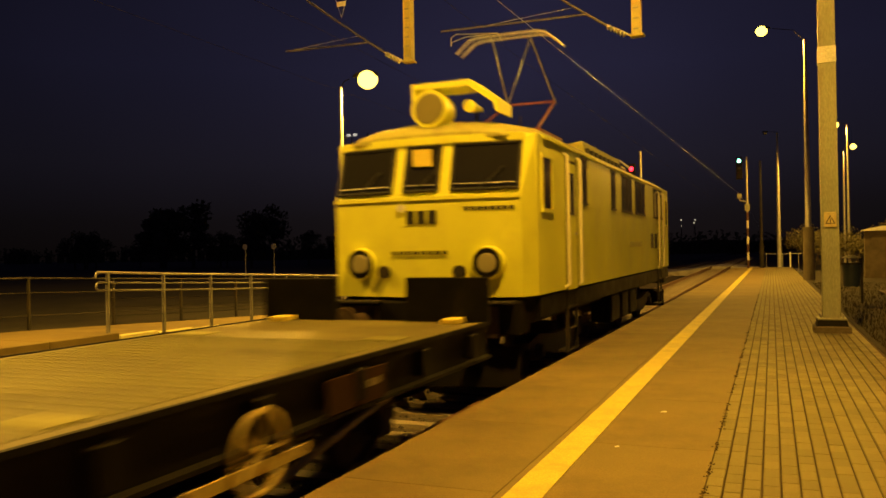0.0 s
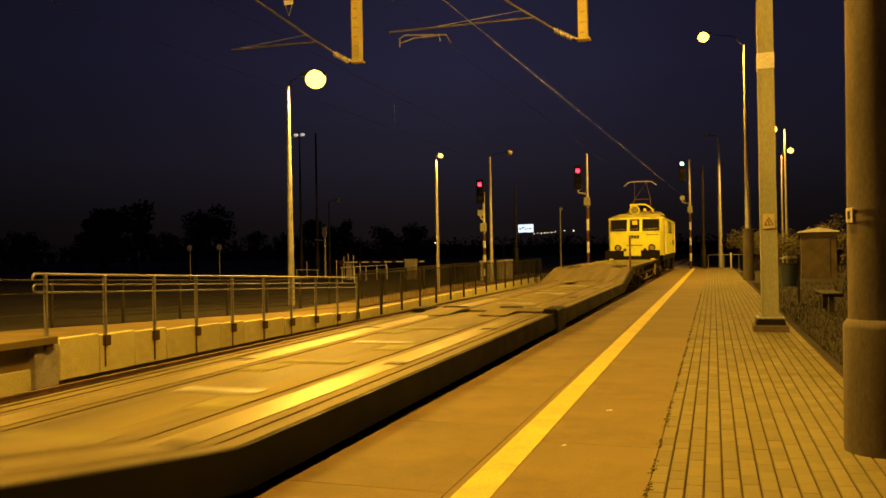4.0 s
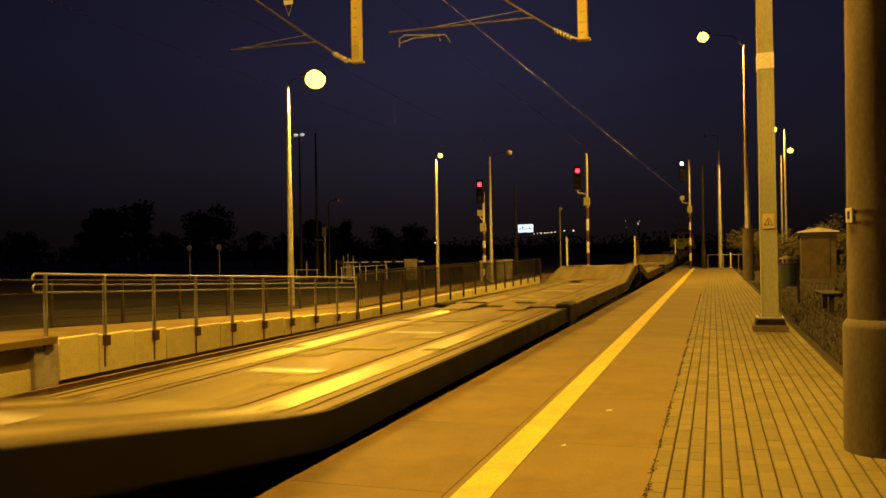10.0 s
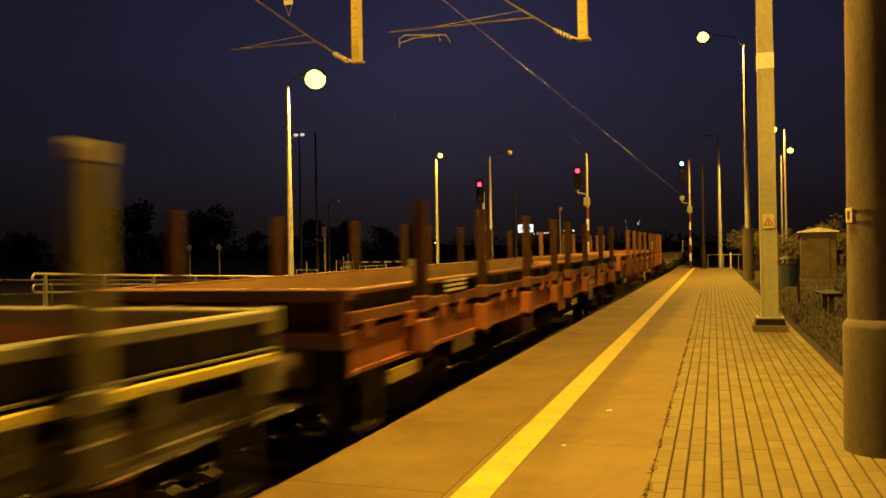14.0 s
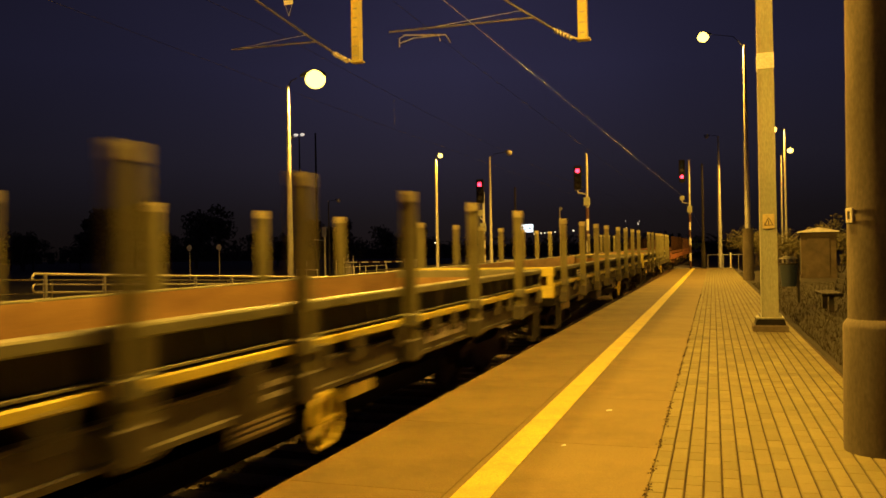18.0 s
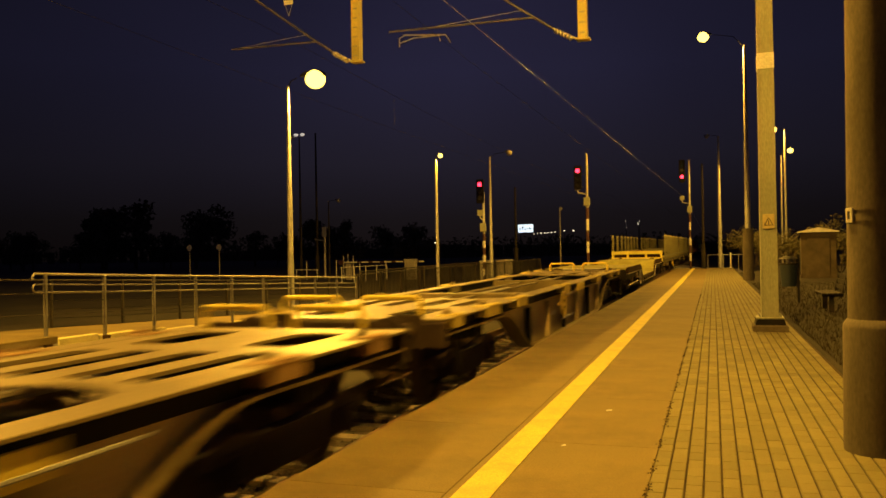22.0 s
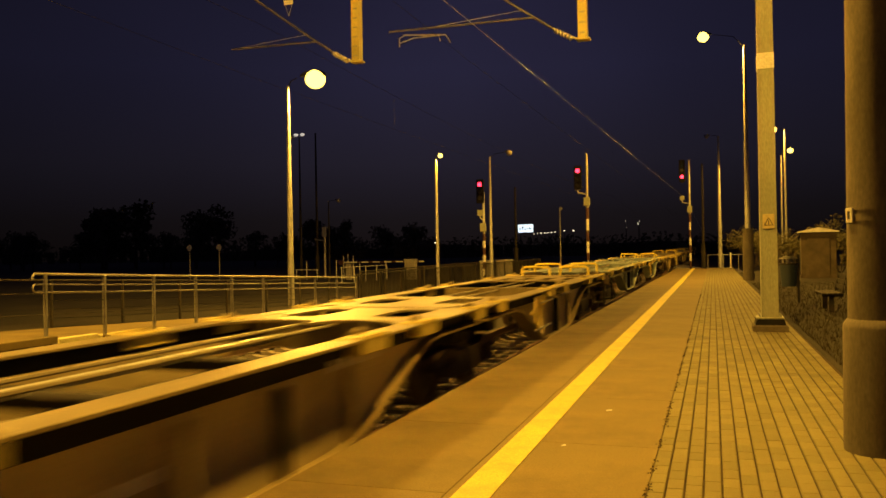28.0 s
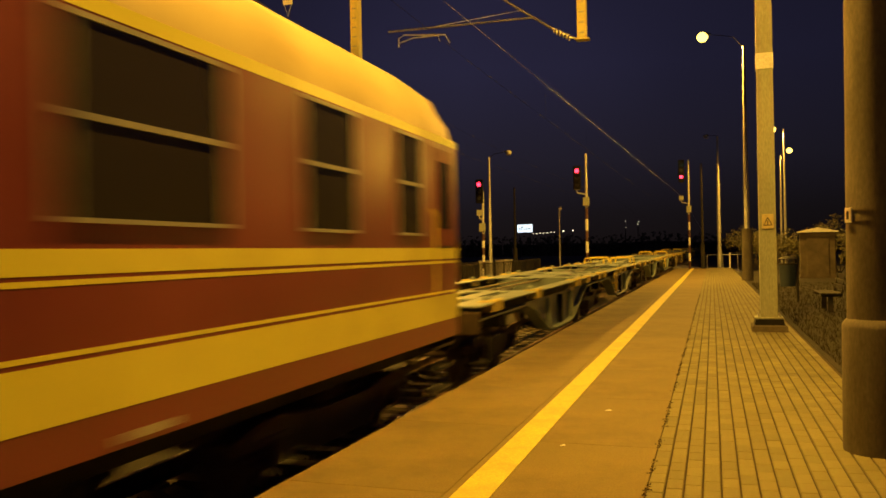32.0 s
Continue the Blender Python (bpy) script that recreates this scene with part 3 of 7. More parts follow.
def catenary_mast():
    t = thing("catenary_mast", "grey green steel catenary mast on a concrete footing", "catenary mast", at=(0.95, 15.74, 0))
    part("shaft", Mesh().loft([[(-w, -w, z), (w, -w, z), (w, w, z), (-w, w, z)] for w, z in ((0.130, 0.22), (0.118, 9.5))]), M_MAST, t)
    for sx in (-1, 1):
        part("flange", Mesh().loft([[(sx * w - 0.012, -w - 0.012, z), (sx * w + 0.012, -w - 0.012, z), (sx * w + 0.012, w + 0.012, z), (sx * w - 0.012, w + 0.012, z)]
                                    for w, z in ((0.130, 0.22), (0.118, 9.5))]), M_MAST, t)
    part("base_plate", B(-0.235, 0.235, -0.235, 0.235, 0.222, 0.25, c=0.005), M_MAST, t)
    part("footing", Mesh().loft([[(-w, -w, z), (w, -w, z), (w, w, z), (-w, w, z)] for w, z in ((0.30, -0.05), (0.295, 0.09), (0.27, 0.115))]), M_FOOT, t)
    part("grout", Mesh().loft([[(-w, -w, z), (w, -w, z), (w, w, z), (-w, w, z)] for w, z in ((0.255, 0.11), (0.225, 0.225))]), M_BLACK, t)
    for sx in (-1, 1):
        for sy in (-1, 1):
            part("bolt", C((sx * 0.175, sy * 0.175, 0.25), (sx * 0.175, sy * 0.175, 0.31), 0.018, n=6), M_GALV, t)
    part("white_band", B(-0.145, 0.145, -0.145, 0.145, 4.72, 5.0), M_WHITE, t)
    pl = part("warning_plate", B(-0.098, 0.098, -0.172, -0.164, 1.84, 2.1, c=0.004), M_YSIGN, t, "pale yellow electrical warning plate")
    tri = Mesh()
    a = [(-0.07, 1.90), (0.07, 1.90), (0, 2.035)]
    for i in range(3):
        p, q = a[i], a[(i + 1) % 3]
        tri.tube([(p[0], -0.174, p[1]), (q[0], -0.174, q[1])], 0.007, 6)
    tri.box(-0.008, 0.008, -0.178, -0.172, 1.91, 1.985)
    part("warning_triangle", tri, M_INK, pl)
    part("beam", Mesh().box(-22.2, 0.2, -0.12, 0.12, 9.1, 9.4, c=0.01), M_MAST, t)
    for fx in (-22.45, -21.95):
        for fy in (-0.2, 0.2):
            part("far_leg", B(fx - 0.05, fx + 0.05, fy - 0.05, fy + 0.05, -0.9, 9.4, c=0.008), M_DARKST, t)
    for i in range(14):
        z = -0.4 + i * 0.62
        part("far_brace", Mesh().tube([(-22.45, 0.2 if i % 2 else -0.2, z), (-21.95, 0.2 if i % 2 else -0.2, z + 0.6)], 0.018, 5), M_DARKST, t)
    # drop posts and cantilevers over the two tracks
    for k, px in ((0, -2.32 - 0.95), (1, -7.11 - 0.95)):
        d = part("drop_post", Mesh().box(px - 0.085, px - 0.05, -0.1, 0.1, 5.62, 9.1).box(px + 0.05, px + 0.085, -0.1, 0.1, 5.62, 9.1).box(px - 0.05, px + 0.05, -0.085, -0.06, 5.62, 9.1), M_MASTY, t)
        bat = B(px - 0.05, px + 0.05, -0.092, -0.085, 0, 0.03).data("batten", M_MAST)
        for i in range(11):
            part("batten", bat, None, d, at=(0, 0, 5.7 + i * 0.2))
        part("foot_plate", B(px - 0.12, px + 0.14, -0.1, 0.1, 5.58, 5.62, c=0.005), M_MASTY, d)
        cx = px - 0.2
        c = part("cantilever_tube", Mesh().tube([(cx - 0.35, 0, 5.85), (cx - 1.0, 0, 6.3), (cx - 2.3, 0, 7.25)], 0.022, 8), M_STEELD, t, smooth=True)
        ins = Mesh()
        for i in range(6):
            q = i / 5
            ins.cyl((cx - 0.02 - 0.3 * q, 0, 5.64 + 0.18 * q), (cx - 0.05 - 0.3 * q, 0, 5.665 + 0.18 * q), 0.062, 0.03, n=12)
        ins.cyl((px - 0.08, 0, 5.6), (cx - 0.38, 0, 5.87), 0.022, n=8)
        part("insulator", ins, M_WHITE, c, "ribbed porcelain insulator", smooth=True)
        part("registration_tube", Mesh().tube([(cx - 0.78, 0, 6.13), (cx - (2.85 if k else 3.85), 0, 6.16)], 0.020, 8), M_STEELD, t, smooth=True)
        if k == 0:
            part("steady_arm", Mesh().tube([(cx - 3.62, 0, 5.82), (cx - 3.62, 0, 6.0), (cx - 3.5, 0, 6.06), (cx - 2.6, 0, 5.98), (cx - 2.5, 0, 5.8)], 0.014, 6)
                 .tube([(cx - 3.62, 0, 5.9), (cx - 3.3, 0, 5.98), (cx - 2.75, 0, 5.98), (cx - 2.72, 0, 5.86)], 0.012, 6), M_GALV, t, smooth=True)
        part("stay_wire", Mesh().tube([(cx - 1.0, 0, 6.3), (cx - 2.9, 0, 6.16)], 0.006, 5), M_GALV, t)
        sg = part("small_plate", B(cx - 1.52, cx - 1.3, -0.03, -0.02, 7.0, 7.1), M_WHITE, t)
        part("hanger", Mesh().tube([(cx - 1.55, -0.02, 7.15), (cx - 1.41, -0.02, 6.75), (cx - 1.28, -0.02, 7.15)], 0.008, 5), M_GALV, sg)
    return t


catenary_mast()


def overhead_line(axis, messenger, contact):
    t = thing("overhead_line", "bare overhead contact wire hung from a messenger wire", "overhead wire", "overhead wires", at=(axis, 0, 0))
    span = 62.0
    ys0 = 15.74 - span
    for name, top, sag, r in (("messenger_wire", messenger, 0.45, 0.0054 if axis == AXIS else 0.0045), ("contact_wire", contact, 0.0, 0.0035)):
        pts = []
        for s in range(6):
            for i in range(12):
                u = i / 12
                yy = ys0 + (s + u) * span
                if axis == AXIS and name == "messenger_wire":
                    pts.append((-0.2 + (yy - 22.6) * 0.0356 if yy < 80 else 1.8, yy, 6.4))
                else:
                    pts.append((0.25 * (-1) ** s * (1 - 2 * u), yy, top - sag * 4 * u * (1 - u)))
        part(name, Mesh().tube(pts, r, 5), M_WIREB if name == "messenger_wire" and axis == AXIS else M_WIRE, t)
    for s in range(3):
        for i in range(1, 8):
            u = i / 8
            x = 0.25 * (-1) ** s * (1 - 2 * u)
            part("dropper", Mesh().tube([(x, ys0 + (s + u) * span, contact), (x, ys0 + (s + u) * span, messenger - 0.45 * 4 * u * (1 - u))], 0.0015, 4), M_WIRE, t)


overhead_line(AXIS, 6.65, 5.4)
overhead_line(AXIS2, 6.65, 5.4)


def signal(x, y, z0, h, head_z, lit, label, low=4.1, gap=0.4, off=0.5):
    """A colour-light signal: striped post up to low, relay box, sign, black head with hooded lenses."""
    t = thing("railway_signal", label, "railway signal", "railway signals", at=(x, y, z0))
    part("post", Mesh().cyl((0, 0, low), (0, 0, h), 0.075, 0.07, n=16), M_GALV, t, smooth=True)
    n = 7
    for i in range(n):
        part("band", Mesh().cyl((0, 0, i * low / n), (0, 0, (i + 1) * low / n), 0.085, n=16), (M_RED, M_WHITE)[i % 2], t, smooth=True)
    part("cap", Mesh().cyl((0, 0, h), (0, 0, h + 0.06), 0.1, 0.03, n=12), M_GALV, t)
    part("relay_box", B(-0.17, 0.17, -0.28, -0.06, low + 0.12, low + 0.62, c=0.015), M_MAST, t)
    part("speed_sign", B(-off - 0.18, -off + 0.14, -0.2, -0.17, low + 1.05, low + 1.4, c=0.008), M_MAST, t)
    part("sign_bracket", Mesh().tube([(-off - 0.02, -0.16, low + 1.05), (-off, -0.16, low + 0.9), (0, 0, low + 0.8)], 0.045, 6), M_GALV, t)
    hd = part("signal_head", Mesh().box(-off - 0.22, -off + 0.22, -0.24, -0.06, head_z - gap * 2.75, head_z + 0.3, c=0.03), M_BLACK, t, "black signal head with round lenses")
    for dz in (0.2, 0.95):
        part("head_bracket", Mesh().tube([(0, 0, min(h, head_z) - dz), (0.1 - off, -0.08, min(h, head_z) - dz)], 0.02, 6), M_DARKST, t)
    for i in range(3):
        z = head_z - i * gap
        part("lens", Mesh().cyl((-off, -0.262, z), (-off, -0.24, z), 0.125, n=20), lit.get(i) or M_LENSOFF, hd, smooth=True)
        m = 12
        hood = Mesh().loft([[(-off + r * math.cos(math.pi * k / m), yy, z + r * math.sin(math.pi * k / m)) for k in range(m + 1)] for r, yy in ((0.15, -0.24), (0.15, -0.38), (0.142, -0.38), (0.142, -0.24))], closed=False)
        part("hood", hood, M_BLACK, hd)
    return t, hd


signal(-6.95, 47.6, -0.6, 7.75, 6.78, {0: M_BRED}, "grey post signal showing red between the tracks", 4.6)
signal(-12.75, 45.8, -0.3, 5.3, 5.78, {0: M_BRED}, "signal with a black head showing red beyond the fence", 2.9, off=0.15)
sig3, sig3_head = signal(-1.62, 63.5, 0.0, 8.15, 7.9, {0: M_BGREEN, 2: M_BRED}, "platform end signal that changes from green to red", 4.1, 0.49)
# shutters before the two lenses of the changing signal
shut_g = part("lens_shutter", Mesh().cyl((-0.5, -0.285, 0), (-0.5, -0.275, 0), 0.138, n=20), M_BLACK, sig3_head)
shut_r = part("lens_shutter", Mesh().cyl((-0.5, -0.285, 0), (-0.5, -0.275, 0), 0.138, n=20), M_BLACK, sig3_head)

# small posts and signs out in the dark
for x, y, top, lab in ((-40.4, 60, 2.7, "round road sign on a thin grey post"), (-43.4, 60, 2.7, "small road sign on a thin grey post")):
    t = thing("road_sign", lab, "road sign", "road signs", at=(x, y, -0.5))
    part("post", C((0, 0, 0), (0, 0, top + 0.4), 0.04, n=10), M_GALV, t)
    part("sign_plate", C((0, -0.06, top + 0.15), (0, -0.04, top + 0.15), 0.26, n=20), M_WHITE, t)
t = thing("road_sign", "dark post with a small sign and a lamp at the crossing", "road sign", "road signs", at=(-30.3, 60, -0.5))
part("post", C((0, 0, 0), (0, 0, 4.2), 0.09, n=10), M_GALV, t)
part("sign_plate", B(-0.2, 0.2, -0.1, -0.06, 3.5, 4.3, c=0.01), M_GALV, t)
part("lamp_arm", Mesh().tube([(0, 0, 3.2), (-0.9, -0.1, 3.3)], 0.05, 6), M_GALV, t)
for x, y, h in ((-14.2, 60, 6.4), (-31.0, 60, 11.6), (-0.7, 64.8, 8.0)):
    t = thing("steel_post", "dark slender steel post standing against the night sky", "post", "dark posts", at=(x, y, -0.6))
    part("shaft", Mesh().cyl((0, 0, 0), (0, 0, h + 0.6), 0.11, 0.07, n=12), M_DARKST, t, smooth=True)
    part("base_sleeve", C((0, 0, 0), (0, 0, 2.4), 0.17, n=12), M_DARKST, t, smooth=True)

# barrier at the platform's end
t = thing("end_barrier", "white tubular barrier across the platform end", "barrier", at=(0, P_END + 0.9, 0))
for x in (-0.4, 0.75, 1.85, 2.9):
    part("post", C((x, 0, -0.6), (x, 0, 1.05), 0.022, n=8), M_GALV, t)
part("rail", Mesh().tube([(-0.4, 0, 1.0), (2.9, 0, 1.0)], 0.02, 8), M_GALV, t)
t = thing("marker_post", "short white marker post beside the platform end", "marker post", at=(1.3, P_END + 2.2, -0.6))
part("post", B(-0.06, 0.06, -0.05, 0.05, 0, 1.75, c=0.01), M_WHITE, t)

# ---- the far platform: block wall, walkway, ramp and railings ----
WALL = -10.9


def top_of(y):
    """Height of the walkway along the wall."""
    if y < 11.3:
        return 0.17
    if y < 23.7:
        return 0.14 - (y - 11.3) * 0.0379
    return -0.33 + (y - 23.7) * 0.0055


fp = thing("far_platform", "low far platform behind a wall of upright concrete blocks", "platform", kind="structure")
rings = []
for y in (-30, 11.3, 11.31, 23.7, 40, 60):
    z = top_of(y) - 0.012
    rings.append([(WALL - 0.12, y, -0.95), (WALL - 0.12, y, z), (-13.6, y, z), (-13.6, y, -0.95)])
part("walkway", Mesh().loft(rings), M_SLAB, fp, "sandy walkway lit by the lamps")
rnd = random.Random(3)
y = 11.3
while y < 52:
    w = 0.98 if y < 30 else 1.98
    z = top_of(y + w / 2)
    m = Mesh().box(0, 0.13, 0.012, w - 0.012, -0.62, z + rnd.uniform(-0.006, 0.012), c=0.012)
    part("wall_block", m, M_BLOCK, fp, at=(WALL - 0.13 + rnd.uniform(-0.006, 0.006), y, 0))
    y += w
# the old platform edge before the wall: overhanging slab on a recessed support
for i in range(14):
    part("edge_slab", Mesh().box(WALL - 1.2, WALL + 0.18, 11.1 - (i + 1) * 1.5 + 0.006, 11.1 - i * 1.5 - 0.006, 0.06, 0.19, c=0.01), M_SLAB, fp)
part("support_wall", B(WALL - 0.9, WALL - 0.55, -20, 11.0, -0.95, 0.06), M_CONC, fp)
part("end_block", B(WALL - 0.5, WALL + 0.02, 10.75, 11.28, -0.7, 0.06, c=0.02), M_CONC, fp)
# foot wall, and an added dark sheet for the shade in the recess under the slab
part("foot_wall", B(WALL - 0.5, WALL - 0.06, -20, 10.74, -0.95, -0.34, c=0.015), M_BLOCK, fp)
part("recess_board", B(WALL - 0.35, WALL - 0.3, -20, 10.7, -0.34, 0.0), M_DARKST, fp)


def railing(name, x, ys, height, label, rails=(1.0, 0.62, 0.32), mat=None, group="railings", top_r=0.024, bracket=True, z_of=None, r=0.014, thick=1):
    mat, z_of = mat or M_RAILING, z_of or top_of
    t = thing(name, label, "railing", group, at=(x, 0, 0))
    for yy in ys:
        z = z_of(yy)
        part("post", Mesh().box(-0.03, 0.03, yy - 0.025, yy + 0.025, z - (0.22 if bracket else 0), z + height, c=0.005), mat, t)
        if bracket:
            part("bracket", B(0.0, 0.08, yy - 0.07, yy + 0.07, z - 0.22, z - 0.02, c=0.008), M_RUST_STAIN if thick == 3 else mat, t)
    for i, q in enumerate(rails):
        line = [(0, yy, z_of(yy) + height * q) for yy in (ys[0] - (0.2 if i < thick else 0), *ys[1:-1], ys[-1])]
        part("rail" if i < thick else "wire", Mesh().tube(line, top_r if i == 0 else 0.018 if i < thick else r, 8), mat if i < thick or thick == 1 else M_DARKST, t, smooth=True)
    if thick == 3:
        # the two handrail pipes meet in a round end, the top pipe curls down
        z, gap = z_of(ys[0] - 0.2), height * (rails[1] - rails[2]) / 2
        bow = [(0, ys[0] - 0.2 - gap * math.sin(a * math.pi / 8), z + height * rails[1] - gap + gap * math.cos(a * math.pi / 8)) for a in range(9)]
        part("rail_end", Mesh().tube(bow, 0.018, 8), mat, t, smooth=True)
        curl = [(0, ys[0] - 0.2 - 0.07 * math.sin(a * math.pi / 8), z + height - 0.07 + 0.07 * math.cos(a * math.pi / 8)) for a in range(6)]
        part("rail_end", Mesh().tube(curl, top_r, 8), mat, t, smooth=True)
        for yy in ys[1:]:
            part("rust_streak", B(-0.008, 0.004, yy - 0.018, yy + 0.018, z_of(yy) - 0.62, z_of(yy) - 0.22), M_RUST_STAIN, t, "brown rust streak under the bracket")
    return t


railing("railing", WALL + 0.03, [10.98 + i * 1.413 for i in range(10)], 1.1, "grey steel pipe railing on the edge of the ramp", (1.0, 0.84, 0.72, 0.58, 0.44, 0.30, 0.16), r=0.006, thick=3)
railing("railing", -13.5, [-6 + i * 2.2 for i in range(16)], 1.02, "dark steel pipe railing along the back of the walkway", (1.0, 0.72, 0.28), bracket=False, mat=M_DARKST, top_r=0.02, r=0.01)


def mesh_fence(x, ys, height, z_of):
    t = thing("fence", "dark steel fence with close upright bars on the wall", "fence", at=(x, 0, 0))
    bar = B(-0.008, 0.008, -0.008, 0.008, height * 0.1, height * 0.97).data("bar", M_DARKST)
    for yy in ys:
        part("post", Mesh().box(-0.035, 0.035, yy - 0.035, yy + 0.035, z_of(yy) - 0.25, z_of(yy) + height, c=0.005), M_DARKST, t)
    for a, b in zip(ys, ys[1:]):
        pn = part("top_rail", Mesh().tube([(0, a, z_of(a) + height * 0.97), (0, b, z_of(b) + height * 0.97)], 0.02, 6), M_DARKST, t)
        part("bottom_rail", Mesh().tube([(0, a, z_of(a) + height * 0.1), (0, b, z_of(b) + height * 0.1)], 0.02, 6), M_DARKST, t)
        n = 15
        for i in range(1, n):
            yy = a + (b - a) * i / n
            part("bar", bar, None, pn, at=(0, yy, z_of(yy)))


mesh_fence(WALL + 0.03, [23.75 + i * 1.94 for i in range(16)], 1.22, top_of)
mesh_fence(-13.55, [30 + i * 2.5 for i in range(9)], 1.15, top_of)
# cabinets by the fence and a white gate rail
for x, y, w, h in ((-20.5, 54, 0.8, 1.4), (-12.9, 46.8, 0.7, 1.3), (-12.7, 50.5, 1.0, 1.3)):
    t = thing("equipment_cabinet", "grey metal equipment cabinet beside the track", "cabinet", "equipment cabinets", at=(x, y, -0.35))
    part("body", B(-w / 2, w / 2, -0.25, 0.25, 0.08, h, c=0.02), M_CONC, t)
    part("lid", B(-w / 2 - 0.04, w / 2 + 0.04, -0.29, 0.29, h, h + 0.07, c=0.02), M_GALV, t)
    part("plinth", B(-w / 2 + 0.04, w / 2 - 0.04, -0.2, 0.2, 0, 0.08), M_CONC, t)
railing("railing", -24.0, [50 + i * 2.0 for i in range(5)], 1.1, "white tubular rail by the level crossing", (1.0, 0.5), M_WHITE, bracket=False, z_of=lambda y: -0.45)
t = thing("crossing_boom", "lowered white crossing boom resting on short props", "barrier", at=(-26.53, 57, -0.5))
part("boom", Mesh().tube([(-0.9, 0, 1.42), (5.95, 0, 1.41)], 0.055, 8), M_WHITE, t, smooth=True)
part("counterweight", B(-1.05, -0.65, -0.14, 0.14, 1.22, 1.56, c=0.03), M_RED, t)
part("drive_box", B(-0.42, -0.02, -0.2, 0.2, 0, 1.3, c=0.03), M_CONC, t)
for x in (0.7, 2.87, 4.72):
    part("prop", C((x, 0, 0), (x, 0, 1.37), 0.035, n=8), M_WHITE, t)
for i in range(6):
    part("red_band", Mesh().cyl((0.5 + i * 0.95, 0, 1.417), (0.85 + i * 0.95, 0, 1.416), 0.058, n=10), M_RED, t, "red painted band")
for x, y, top in ((-27.19, 57.0, 1.9), (-27.0, 57.4, 2.06), (-26.52, 57.3, 1.96), (-27.73, 56.8, 1.58), (-30.4, 57.0, 1.5)):
    t = thing("marker_post", "slim white marker post beside the level crossing", "post", "crossing marker posts", at=(x, y, -0.5))
    part("post", C((0, 0, 0), (0, 0, top), 0.028, n=8), M_WHITE, t)
    part("foot", B(-0.09, 0.09, -0.09, 0.09, 0, 0.08, c=0.01), M_CONC, t)
    part("cap", Mesh().cyl((0, 0, top), (0, 0, top + 0.05), 0.034, 0.02, n=8), M_RED, t)
t = thing("guard_rail", "low white guard rail beside the crossing road", "railing", at=(-31.3, 57.0, -0.5))
for x in (0.0, 0.9, 1.8):
    part("post", C((x, 0, 0), (x, 0, 0.92), 0.03, n=8), M_WHITE, t)
part("rail", Mesh().tube([(-0.1, 0, 0.88), (1.9, 0, 0.86)], 0.035, 8), M_WHITE, t)

# ---- verge on the right: kiosk, bin, bench, bushes, grass ----
t = thing("switch_kiosk", "small rendered transformer kiosk with a pale shallow roof", "kiosk", at=(5.0, 44.5, -0.05), turn=-4)
part("body", B(-0.8, 0.8, -0.8, 0.8, 0, 2.27, c=0.03), M_RENDER, t)
part("door", B(-0.5, 0.5, -0.83, -0.8, 0.1, 2.05, c=0.01), M_RENDER, t)
part("roof", Mesh().loft([[(-0.93, y, 2.27), (0.93, y, 2.27), (0.93, y, 2.31), (0, y, 2.5), (-0.93, y, 2.31)] for y in (-0.95, 0.95)]), M_WHITE, t)
part("plinth", B(-0.83, 0.83, -0.83, 0.83, -0.1, 0.1), M_RENDER, t)
M_BIN = surf("blue bin plastic", (0.016, 0.028, 0.05), (0.026, 0.042, 0.07), 3, 0.45, bump=0.03)
t = thing("litter_bin", "blue-grey litter bin hung on a dark post", "litter bin", at=(2.0, 24.6, -0.05))
part("post", C((0.25, 0, 0), (0.25, 0, 1.35), 0.035, n=10), M_DARKST, t)
part("basket", Mesh().cyl((0, 0, 0.45), (0, 0, 1.05), 0.2, 0.24, n=20), M_BIN, t, smooth=True)
part("rim", Mesh().cyl((0, 0, 1.05), (0, 0, 1.1), 0.255, 0.25, n=20), M_DARKST, t, smooth=True)
part("hood", Mesh().cyl((0, 0, 1.22), (0, 0, 1.3), 0.26, 0.1, n=20), M_DARKST, t, smooth=True)
for a in range(3):
    q = a * 2.094
    part("stay", C((0.2 * math.cos(q), 0.2 * math.sin(q), 1.08), (0.2 * math.cos(q), 0.2 * math.sin(q), 1.24), 0.012, n=6), M_DARKST, t)
M_BWOOD = surf("dark bench wood", (0.012, 0.009, 0.007), (0.024, 0.018, 0.012), 6, 0.7, bump=0.2, stretch=(1, 6, 6))
t = thing("bench", "dark wooden platform bench on steel supports", "bench", at=(2.62, 21.6, -0.05), turn=0)
for i in range(4):
    part("seat_slat", B(-0.22 + i * 0.115, -0.12 + i * 0.115, -0.85, 0.85, 0.42, 0.455, c=0.008), M_BWOOD, t)
for i in range(3):
    m = Mesh().box(0.27 + i * 0.03, 0.3 + i * 0.03, -0.85, 0.85, 0.52 + i * 0.13, 0.63 + i * 0.13, c=0.008)
    part("back_slat", m, M_BWOOD, t)
for yy in (-0.6, 0.6):
    part("support", Mesh().box(-0.2, 0.26, yy - 0.04, yy + 0.04, 0.36, 0.42).box(-0.05, 0.06, yy - 0.04, yy + 0.04, 0, 0.4).tube([(0.24, yy, 0.4), (0.36, yy, 0.92)], 0.025, 6), M_DARKST, t)


